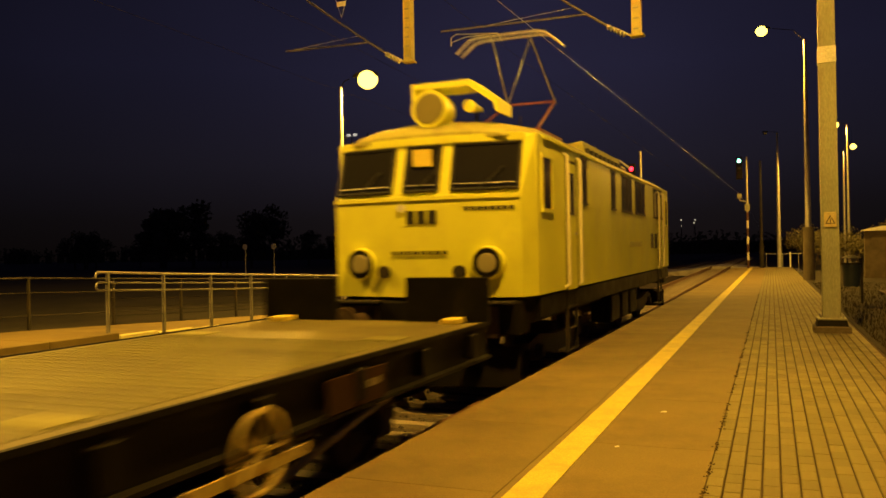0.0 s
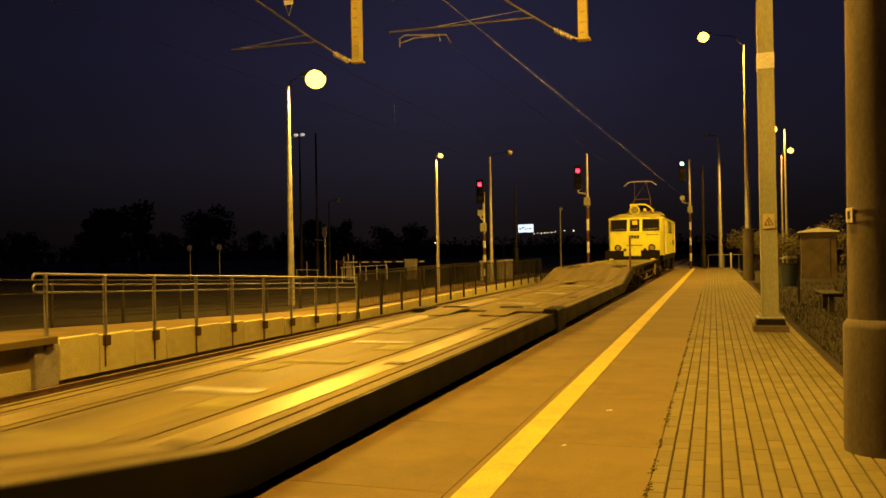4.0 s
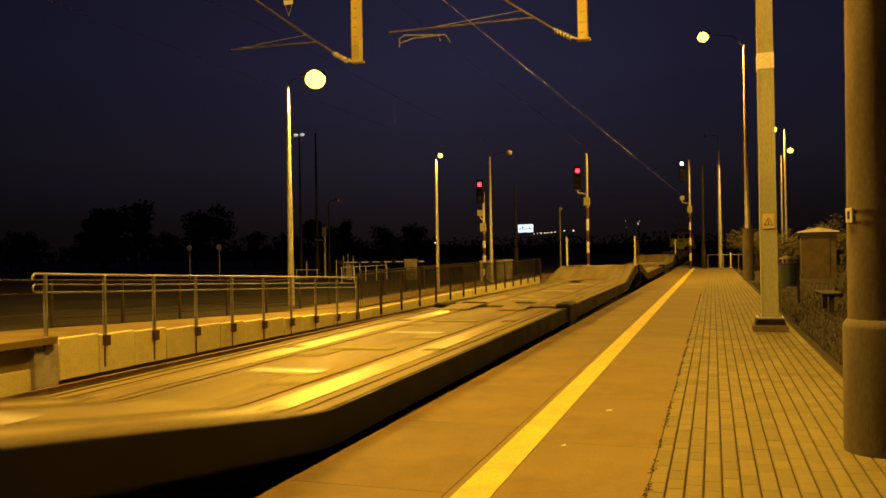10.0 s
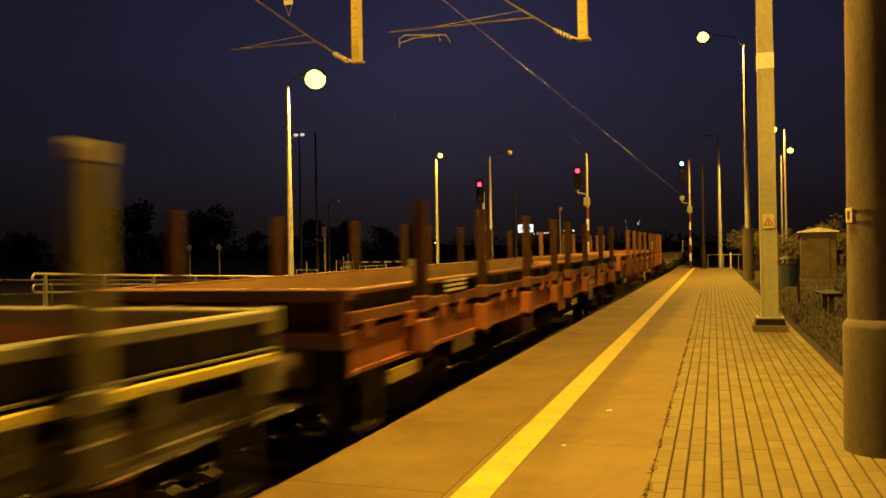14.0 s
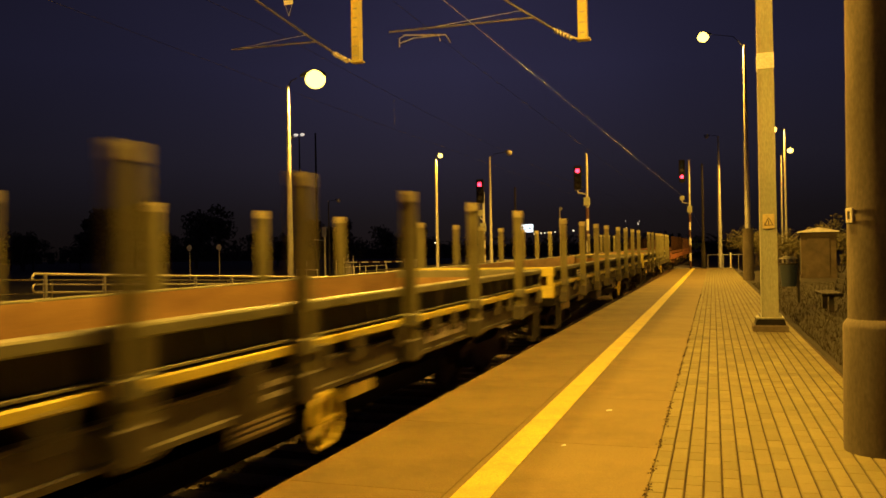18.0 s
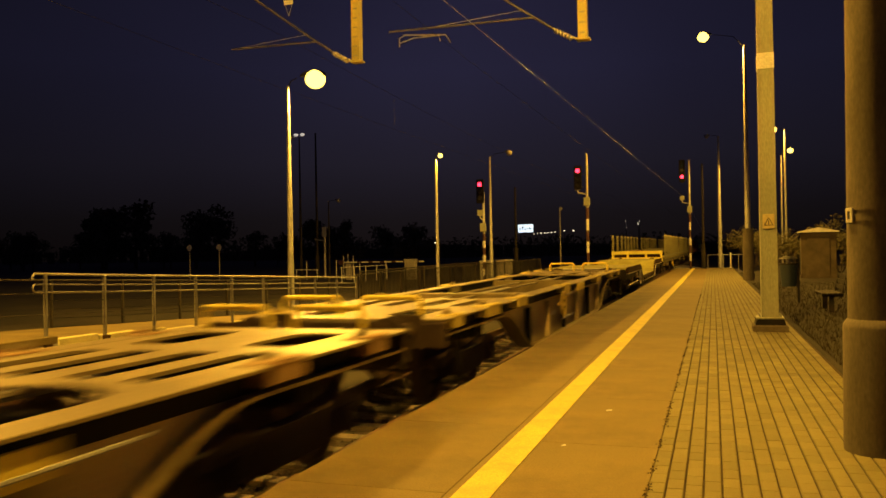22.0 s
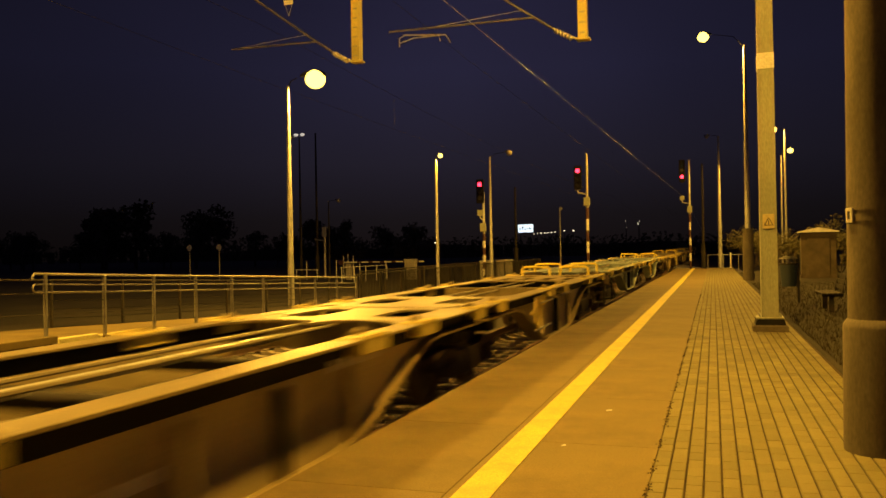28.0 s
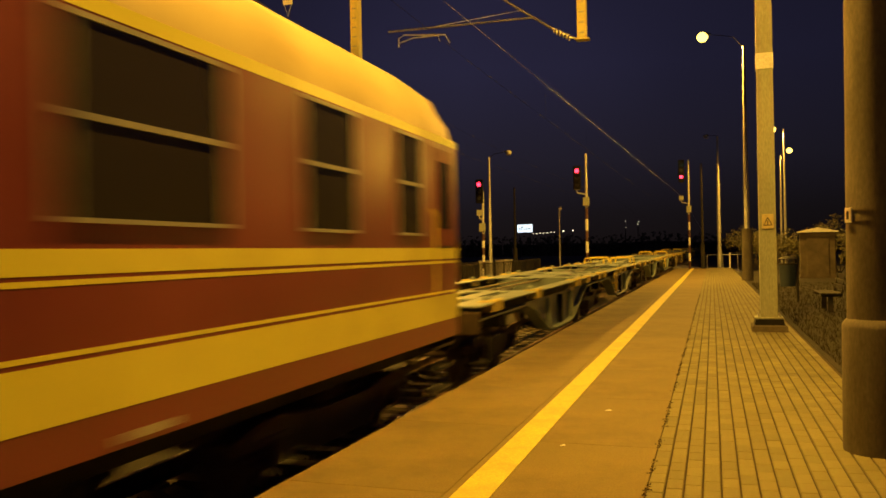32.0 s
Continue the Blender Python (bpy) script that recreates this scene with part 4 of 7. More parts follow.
def leaves(m, c, r, n, size, rnd, flat=1.0):
    for i in range(n):
        th, ph = rnd.uniform(0, 6.283), math.acos(rnd.uniform(-1, 1))
        q = rnd.random() ** 0.4
        p = Vector((c[0] + r * q * math.sin(ph) * math.cos(th), c[1] + r * q * math.sin(ph) * math.sin(th), c[2] + r * flat * q * math.cos(ph)))
        a = Vector((rnd.uniform(-1, 1), rnd.uniform(-1, 1), rnd.uniform(-1, 1))).normalized() * size * rnd.uniform(0.6, 1.3)
        b = a.orthogonal().normalized() * size * rnd.uniform(0.3, 0.6)
        m.add([p - a, p + b, p + a, p - b], [(0, 1, 2, 3)])


def bush(x, y, z, h, seed, label="leafy bush at the edge of the lamplight"):
    rnd = random.Random(seed)
    t = thing("bush", label, "bush", "bushes", at=(x, y, z))
    st, m = Mesh(), Mesh()
    for i in range(9):
        a, q = rnd.uniform(0, 6.28), rnd.uniform(0.2, 0.55) * h
        tip = (math.cos(a) * q, math.sin(a) * q, h * rnd.uniform(0.55, 0.95))
        st.cyl((0, 0, 0), tip, 0.03, 0.008, n=6)
        leaves(m, tip, h * rnd.uniform(0.16, 0.3), 130, 0.075, rnd)
    part("stem", st, M_BARK, t)
    part("foliage", m, M_LEAF, t)


for i, (x, y, h) in enumerate(((3.4, 52, 2.4), (2.6, 60, 2.8), (4.6, 50, 2.2), (6.6, 49, 2.2), (7.6, 44, 2.1), (8.4, 50, 2.5), (6.2, 56, 2.7), (9.6, 46, 2.4), (3.6, 70, 2.6), (5.9, 39, 1.3), (7.2, 36, 1.5))):
    bush(x, y, -0.12, h, 20 + i)


def tree(x, y, z, h, seed, label):
    rnd = random.Random(seed)
    t = thing("tree", label, "tree", "trees in the dark", at=(x, y, z))
    tr, m = Mesh(), Mesh()
    tr.cyl((0, 0, 0), (0.1, 0, h * 0.3), 0.028 * h, 0.02 * h, n=8).cyl((0.1, 0, h * 0.3), (0.2, 0.1, h * 0.75), 0.02 * h, 0.006 * h, n=8)
    for i in range(15):
        a, q = rnd.uniform(0, 6.28), rnd.uniform(0.12, 0.42) * h
        zz = h * rnd.uniform(0.32, 0.95)
        q *= 1 - max(0, zz / h - 0.6) * 1.6
        tip = (math.cos(a) * q, math.sin(a) * q, zz)
        tr.cyl((0.12, 0, zz * 0.75), tip, 0.009 * h, 0.003 * h, n=5)
        leaves(m, tip, h * rnd.uniform(0.1, 0.19), 90, 0.035 * h, rnd)
    part("trunk", tr, M_BARK, t)
    part("crown", m, M_LEAF, t)


rnd = random.Random(11)
for i in range(26):
    x = -128 + i * 3.4 + rnd.uniform(-1, 1)
    tall = 11.5 if -110 < x < -97 else (10.5 if -90 < x < -83 else 6.5)
    tree(x, 120 + rnd.uniform(-8, 8), -0.6, tall + rnd.uniform(-1.2, 1.2), 100 + i, "dark leafy tree against the night sky")
for i in range(12):
    tree(10 + i * 3.2 + rnd.uniform(-1, 1), 75 + rnd.uniform(-6, 14), -0.3, 3.4 + rnd.uniform(-1.0, 1.0), 150 + i, "dark leafy tree behind the platform lamps")
# the far wood that closes the horizon
m = Mesh()
for i in range(240):
    x = -420 + i * 3.3
    y = 330 + 30 * noise.noise((i * 0.11, 0, 0))
    h = 9 + 5 * noise.noise((i * 0.17, 3, 0))
    leaves(m, (x, y, h * 0.42), h * 0.5, 44, 0.95, rnd)
    m.box(x - 1.8, x + 1.8, y + 1, y + 2, -1, h * 0.5)
tagged(part("far_wood", m, M_LEAF), "far dark wood along the horizon", "wood", kind="stuff")

# lights of the town far off
t = thing("advertising_screen", "bright white advertising screen far across the fields", "billboard", at=(-60.9, 272, -0.5))
part("screen", B(-2.6, 2.6, -0.1, 0.1, 8.7, 11.3, c=0.03), M_SCREEN, t)
bars = Mesh()
for i, (a, b, c, d) in enumerate(((-2.2, -1.7, 8.5, 9.2), (-1.4, -0.2, 9.3, 9.6), (-1.2, -0.9, 8.3, 9.2), (-0.4, 0.2, 8.4, 8.9), (0.5, 0.8, 8.3, 9.4), (1.1, 2.1, 8.6, 8.9), (1.3, 1.6, 9.0, 9.5))):
    bars.box(a, b, -0.14, -0.11, c + 0.95, d + 1.1)
part("picture_bars", bars, M_INK, t)
for x in (-1.8, 1.8):
    part("leg", C((x, 0, 0), (x, 0, 8.7), 0.12, n=8), M_DARKST, t)
TOWN = [(-59.7 + i * 1.25, 280, 7.75 + 0.07 * i, 0.16) for i in range(7)] + [(-49.0, 280, 8.5, 0.2), (-45.8, 280, 8.5, 0.22),
        (-29.9, 300, 11.9, 0.13), (-29.9, 301, 9.7, 0.1), (-25.5, 300, 10.8, 0.16), (-25.2, 301, 11.8, 0.12), (-150, 290, 3.5, 0.25), (-100, 290, 5.5, 0.2), (-78, 290, 5.8, 0.2)]
for x, y, z, r in TOWN:
    t = thing("far_street_lamp", "tiny lit street lamp in the distance", "street lamp", "lights of the town", at=(x, y, -0.8))
    part("post", C((0, 0, 0), (0, 0, z + 0.7), 0.1, n=6), M_DARKST, t)
    part("lamp_head", Mesh().ball((0, 0, z + 0.8), r, r, r, 8, 6), M_TOWN if r > 0.22 else M_TOWNY, t)

# grass on the verge
rnd = random.Random(5)
m = Mesh()
for i in range(14000):
    y = rnd.uniform(4, 38)
    x = 1.55 + rnd.random() ** 1.2 * (2 + y * 0.12)
    z = -0.06
    h = rnd.uniform(0.04, 0.13)
    a = rnd.uniform(0, 6.28)
    dx, dy = math.cos(a) * 0.008, math.sin(a) * 0.008
    m.add([(x - dx, y - dy, z), (x + dx, y + dy, z), (x + rnd.uniform(-0.04, 0.04), y + rnd.uniform(-0.04, 0.04), z + h)], [(0, 1, 2)])
tagged(part("verge_grass", m, M_GRASS), "short rough grass on the verge beside the paving", "grass", kind="stuff")


# ---- the train ----
# Each vehicle's origin lies on the rail level under its leading end; it reaches back along -y.
M_LOCO = surf("yellow loco paint", (0.78, 0.82, 0.06), (0.85, 0.89, 0.08), 1.2, 0.36, 0.5, bump=0.008, dirt=(0.46, 0.42, 0.09), dscale=1.6, damount=0.22, bscale=260)
M_LOCOROOF = surf("dusty loco roof", (0.36, 0.36, 0.07), (0.48, 0.47, 0.10), 1.5, 0.6, bump=0.06, dirt=(0.14, 0.11, 0.06), damount=0.6, bscale=260)
M_PANTO = surf("rusty red pantograph", (0.16, 0.05, 0.03), (0.24, 0.08, 0.045), 5, 0.55, bump=0.05)
# base colour lifted to hold the faint reflection on the panes
M_WINDOW = glass("window glass with reflection tone", (0.034, 0.030, 0.026), 0.14)
M_CABGLASS = glass("cab window glass", (0.016, 0.016, 0.015), 0.05)
M_LENS = glass("headlamp glass", (0.32, 0.30, 0.16), 0.15)
M_BIGLENS = glass("roof lamp glass", (0.20, 0.18, 0.07), 0.5)
M_HANDRAIL = surf("pale handrail paint", (0.74, 0.72, 0.45), (0.82, 0.80, 0.52), 3, 0.4, bump=0.02)
M_RUBBER = surf("black rubber", (0.012, 0.012, 0.012), (0.02, 0.02, 0.02), 4, 0.6, bump=0.02)
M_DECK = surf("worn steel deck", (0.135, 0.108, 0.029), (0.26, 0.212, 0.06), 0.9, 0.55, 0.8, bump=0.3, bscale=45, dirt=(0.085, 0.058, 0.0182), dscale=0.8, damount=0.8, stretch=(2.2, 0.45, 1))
M_FLATDECK = surf("worn chequer plate", (0.12, 0.105, 0.0325), (0.19, 0.165, 0.0488), 1.1, 0.5, 0.7, bump=0.5, bscale=38, dirt=(0.08, 0.06, 0.0195), dscale=0.8, damount=0.7)
M_TRACK = surf("polished wheel track", (0.24, 0.2, 0.0715), (0.34, 0.29, 0.1105), 1.5, 0.34, 0.55, metal=0.2, bump=0.2, bscale=40, dirt=(0.14, 0.1, 0.0325), dscale=1.3, damount=0.6)
M_DECKW = surf("worn grey planks", (0.26, 0.25, 0.0715), (0.35, 0.335, 0.104), 1.2, 0.7, 0.85, bump=0.2, bscale=40, dirt=(0.14, 0.12, 0.0325), dscale=1.0, damount=0.6, vary=0.15, stretch=(1, 1, 1))
M_MATTING = surf("lumpy yellowed timber", (0.21, 0.2, 0.042), (0.33, 0.31, 0.066), 2.2, 0.75, 0.85, bump=0.6, bscale=7, dirt=(0.22, 0.19, 0.042), dscale=1.2, damount=0.5, vary=0.1)
M_RUST = surf("dark brown wagon steel", (0.035, 0.018, 0.011), (0.06, 0.03, 0.018), 1.8, 0.6, 0.75, bump=0.1, dirt=(0.02, 0.015, 0.012), damount=0.6, spec=0.05)
M_ORANGE = surf("orange red wagon paint", (0.285, 0.105, 0.05), (0.36, 0.138, 0.065), 1.3, 0.55, 0.7, bump=0.06, dirt=(0.20, 0.085, 0.04), dscale=1.6, damount=0.55)
M_OLDRED = surf("faded brown red wagon paint", (0.13, 0.056, 0.032), (0.20, 0.088, 0.048), 1.3, 0.65, 0.8, bump=0.08, dirt=(0.10, 0.05, 0.03), dscale=1.4, damount=0.65)
M_INNER = surf("worn brown boards", (0.29, 0.185, 0.075), (0.40, 0.26, 0.11), 1.2, 0.75, bump=0.1, dirt=(0.15, 0.08, 0.04), dscale=1.4, damount=0.5, stretch=(2, 0.6, 2))
M_OLDWOOD = surf("weathered side boards", (0.12, 0.085, 0.048), (0.19, 0.14, 0.08), 2.0, 0.8, bump=0.25, dirt=(0.1, 0.06, 0.04), damount=0.5, stretch=(3, 0.4, 3))
M_GREEN = surf("grey green wagon paint", (0.15, 0.155, 0.095), (0.22, 0.22, 0.135), 1.3, 0.5, 0.65, bump=0.06, dirt=(0.11, 0.10, 0.065), dscale=1.5, damount=0.55)
M_STAKE = surf("olive grey stake paint", (0.15, 0.145, 0.06), (0.21, 0.20, 0.085), 2, 0.55, bump=0.04, dirt=(0.10, 0.075, 0.035), damount=0.5)
M_CAP = surf("pale stake cap", (0.34, 0.32, 0.17), (0.46, 0.43, 0.24), 6, 0.5, bump=0.03, dirt=(0.2, 0.17, 0.07), damount=0.4)
M_BOGIE = surf("rusty brake-dust brown steel", (0.045, 0.028, 0.017), (0.085, 0.055, 0.033), 3, 0.7, 0.85, bump=0.15, dirt=(0.02, 0.014, 0.01), damount=0.55)
# darker stand-in for the green paint: the shade low on the side is painted
M_SOLESHADE = surf("grey sole paint toned as shaded", (0.075, 0.07, 0.048), (0.12, 0.11, 0.075), 1.5, 0.6, bump=0.08, dirt=(0.04, 0.032, 0.022), dscale=2, damount=0.6)
M_GREENY = surf("yellowish wagon stripe", (0.64, 0.56, 0.085), (0.72, 0.64, 0.11), 2, 0.5, bump=0.04, dirt=(0.3, 0.24, 0.056), damount=0.35)
M_OCHRE = surf("dull ochre grey wagon paint", (0.22, 0.175, 0.08), (0.30, 0.24, 0.11), 1.4, 0.45, 0.6, metal=0.1, bump=0.07, dirt=(0.12, 0.09, 0.0375), dscale=1.3, damount=0.55)
M_TEAL = surf("grey blue wagon paint", (0.20, 0.255, 0.25), (0.27, 0.33, 0.32), 1.4, 0.45, 0.6, metal=0.05, bump=0.05, dirt=(0.15, 0.16, 0.14), dscale=1.3, damount=0.5)
M_SLAT = surf("dull pale slat paint", (0.26, 0.23, 0.15), (0.36, 0.32, 0.21), 5, 0.6, bump=0.04, dirt=(0.14, 0.1, 0.05), damount=0.5)
M_LETTER = surf("white stencil paint", (0.60, 0.59, 0.54), (0.70, 0.69, 0.62), 6, 0.6, bump=0.02)
M_COACHR = surf("deep red coach paint", (0.19, 0.042, 0.055), (0.24, 0.054, 0.068), 0.9, 0.28, 0.38, bump=0.02, dirt=(0.16, 0.03, 0.02), damount=0.3, bscale=260)
M_COACHC = surf("cream coach stripe", (0.8, 0.76, 0.11), (0.88, 0.84, 0.135), 0.9, 0.3, 0.4, bump=0.02, dirt=(0.45, 0.34, 0.06), damount=0.3, bscale=260)
M_COACHROOF = surf("pale coach roof", (0.5, 0.42, 0.195), (0.6, 0.51, 0.2475), 0.8, 0.55, 0.7, bump=0.05, dirt=(0.3, 0.22, 0.09), damount=0.4, bscale=260)
M_WEB = surf("pale worn web paint", (0.40, 0.34, 0.19), (0.54, 0.46, 0.26), 1.2, 0.5, bump=0.06, dirt=(0.16, 0.12, 0.06), dscale=1.0, damount=0.6)
M_PLATE = surf("pale yellow plate paint", (0.55, 0.46, 0.112), (0.66, 0.56, 0.154), 3, 0.55, bump=0.04, dirt=(0.3, 0.22, 0.056), dscale=3, damount=0.4)
M_SPIGOT = surf("dirty yellow spigot paint", (0.50, 0.40, 0.10), (0.62, 0.50, 0.14), 3, 0.55, bump=0.05, dirt=(0.2, 0.15, 0.06), dscale=3, damount=0.7)
M_YELLOW = surf("yellow safety paint", (0.80, 0.66, 0.08), (0.88, 0.74, 0.11), 3, 0.5, bump=0.03, dirt=(0.4, 0.3, 0.08), damount=0.35)

TRAIN = []      # vehicle, its leading end's distance ahead of the camera at the start


def vehicle(name, label, category, start, group=""):
    t = thing(name, label, category, group, at=(AXIS, start, RAIL))
    TRAIN.append((t, start))
    return t


WHEEL_R = 0.46


def wheel_mesh():
    m = Mesh()
    q = WHEEL_R / 0.46
    for s in (-1, 1):
        x = s * 0.75
        prof = [(0.085, 0.10), (0.085, 0.035), (0.33 * q, 0.012), (0.39 * q, 0.012), (0.40 * q, 0.06), (WHEEL_R, 0.065), (WHEEL_R + 0.03, -0.05), (WHEEL_R + 0.03, -0.075),
                (0.40 * q, -0.07), (0.39 * q, -0.015), (0.33 * q, -0.012), (0.085, -0.035), (0.085, -0.10)]
        n = 28
        m.loft([[(x + s * o, r * math.cos(2 * math.pi * i / n), r * math.sin(2 * math.pi * i / n)) for i in range(n)] for r, o in prof])
        for k in range(5):
            a = 2 * math.pi * k / 5
            m.cyl((x + s * 0.012, 0.22 * math.cos(a), 0.22 * math.sin(a)), (x + s * 0.03, 0.22 * math.cos(a), 0.22 * math.sin(a)), 0.05, n=8)
    m.cyl((-1.02, 0, 0), (1.02, 0, 0), 0.08, n=12)
    return m.data("wheelset", M_WHEEL, True)


WHEELSET = wheel_mesh()
SMALL_R = 0.33
_big, WHEEL_R = WHEEL_R, SMALL_R
SMALLSET = wheel_mesh()
WHEEL_R = _big


def bogie(parent, y, base=1.8, mat=None):
    """A freight bogie: two side frames, axle boxes with springs, bolster, two wheelsets."""
    mat = mat or M_BOGIE
    h = base / 2
    b = part("bogie", Mesh().box(-0.95, 0.95, -0.2, 0.2, 0.5, 0.75, c=0.02), mat, parent, at=(0, y, 0))
    for s in (-1, 1):
        part("side_frame", Mesh().along_x([(-h - 0.45, 0.62), (-h - 0.45, 0.52), (-h - 0.1, 0.50), (-0.55, 0.30), (0.55, 0.30), (h + 0.1, 0.50), (h + 0.45, 0.52), (h + 0.45, 0.62), (h, 0.72), (0.5, 0.62), (-0.5, 0.62), (-h, 0.72)], s * 0.92, s * 1.08), mat, b)
        part("end_beam", Mesh().box(-0.93, 0.93, s * (h + 0.34), s * (h + 0.42), 0.52, 0.6), mat, b)
    for yy in (-h, h):
        w = part("wheelset", WHEELSET, None, b, at=(0, yy, WHEEL_R))
        for s in (-1, 1):
            ab = Mesh().box(s * 0.9, s * 1.12, yy - 0.13, yy + 0.13, 0.34, 0.58, c=0.02).cyl((s * 1.1, yy, WHEEL_R), (s * 1.16, yy, WHEEL_R), 0.1, n=14)
            for d in (-0.24, 0.24):
                ab.cyl((s * 1.0, yy + d, 0.42), (s * 1.0, yy + d, 0.62), 0.065, n=10)
            part("axle_box", ab, mat, b, smooth=True)
    return b


def axle(parent, y, small=False):
    """A single two-wheel axle with its leaf springs."""
    b = part("axle_beam", Mesh().box(-0.9, 0.9, y - 0.05, y + 0.05, 0.52, 0.6), M_BOGIE, parent)
    for s in (-1, 1):
        part("axle_guard", Mesh().box(s * 0.93, s * 0.97, y - 0.4, y + 0.4, 0.42, 0.62), M_BOGIE, b)
        part("axle_box", Mesh().box(s * 0.9, s * 1.1, y - 0.14, y + 0.14, 0.25 if small else 0.33, 0.6, c=0.02), M_BOGIE, b)
    r = SMALL_R if small else WHEEL_R
    z = 0.2 if small else 0.0
    part("wheelset", SMALLSET if small else WHEELSET, None, b, at=(0, y, r))
    for s in (-1, 1):
        part("leaf_spring", Mesh().along_x([(y - 0.62, 0.68 - z), (y, 0.58 - z), (y + 0.62, 0.68 - z), (y + 0.62, 0.72 - z), (y, 0.70 - z), (y - 0.62, 0.72 - z)], s * 0.96, s * 1.06), M_BOGIE, b)


def buffers(parent, y, d, z=1.04, mat=None):
    """Two buffers and a hook on an end; d = 1 points ahead, -1 back."""
    for s in (-1, 1):
        m = Mesh().cyl((s * 0.875, y, z), (s * 0.875, y + d * 0.36, z), 0.11, n=14).cyl((s * 0.875, y + d * 0.36, z), (s * 0.875, y + d * 0.56, z), 0.075, n=14)
        m.cyl((s * 0.875, y + d * 0.56, z), (s * 0.875, y + d * 0.6, z), 0.22, 0.21, n=20).box(s * 0.875 - 0.2, s * 0.875 + 0.2, y, y + d * 0.03, z - 0.2, z + 0.2)
        part("buffer", m, mat or M_BOGIE, parent, smooth=True)
    part("coupling", Mesh().box(-0.05, 0.05, y, y + d * 0.4, z - 0.06, z + 0.04, c=0.01).tube([(-0.1, y + d * 0.35, z - 0.05), (-0.1, y + d * 0.6, z - 0.3), (0.1, y + d * 0.6, z - 0.3), (0.1, y + d * 0.35, z - 0.05)], 0.022, 6), M_BLACK, parent)


def hand_wheel(parent, x, y, z, r=0.26, mat=None):
    """A spoked brake hand wheel standing against the wagon's side."""
    s = 1 if x > 0 else -1
    ring = [(x, y + r * math.cos(2 * math.pi * q / 24), z + r * math.sin(2 * math.pi * q / 24)) for q in range(25)]
    m = Mesh().tube(ring, 0.021, 7).cyl((x - s * 0.12, y, z), (x + s * 0.02, y, z), 0.035, n=10)
    for q in range(5):
        a = 2 * math.pi * q / 5
        m.tube([(x - s * 0.02, y, z), (x, y + r * math.cos(a), z + r * math.sin(a))], 0.015, 5)
    return part("brake_hand_wheel", m, mat or M_SPIGOT, parent, "spoked brake hand wheel")


def letters(parent, x, y, z, n, h=0.09, mat=None, seed=1):
    """A line of stencilled marks, plain bars of their size."""
    r = random.Random(seed)
    m = Mesh()
    yy = y
    for i in range(n):
        w = h * r.uniform(0.4, 0.75)
        m.box(x, x + 0.006, yy - w, yy, z, z + h * r.choice((1, 1, 0.9)))
        yy -= w + h * (0.2 if r.random() > 0.2 else 0.8)
    return part("lettering", m, mat or M_LETTER, parent)


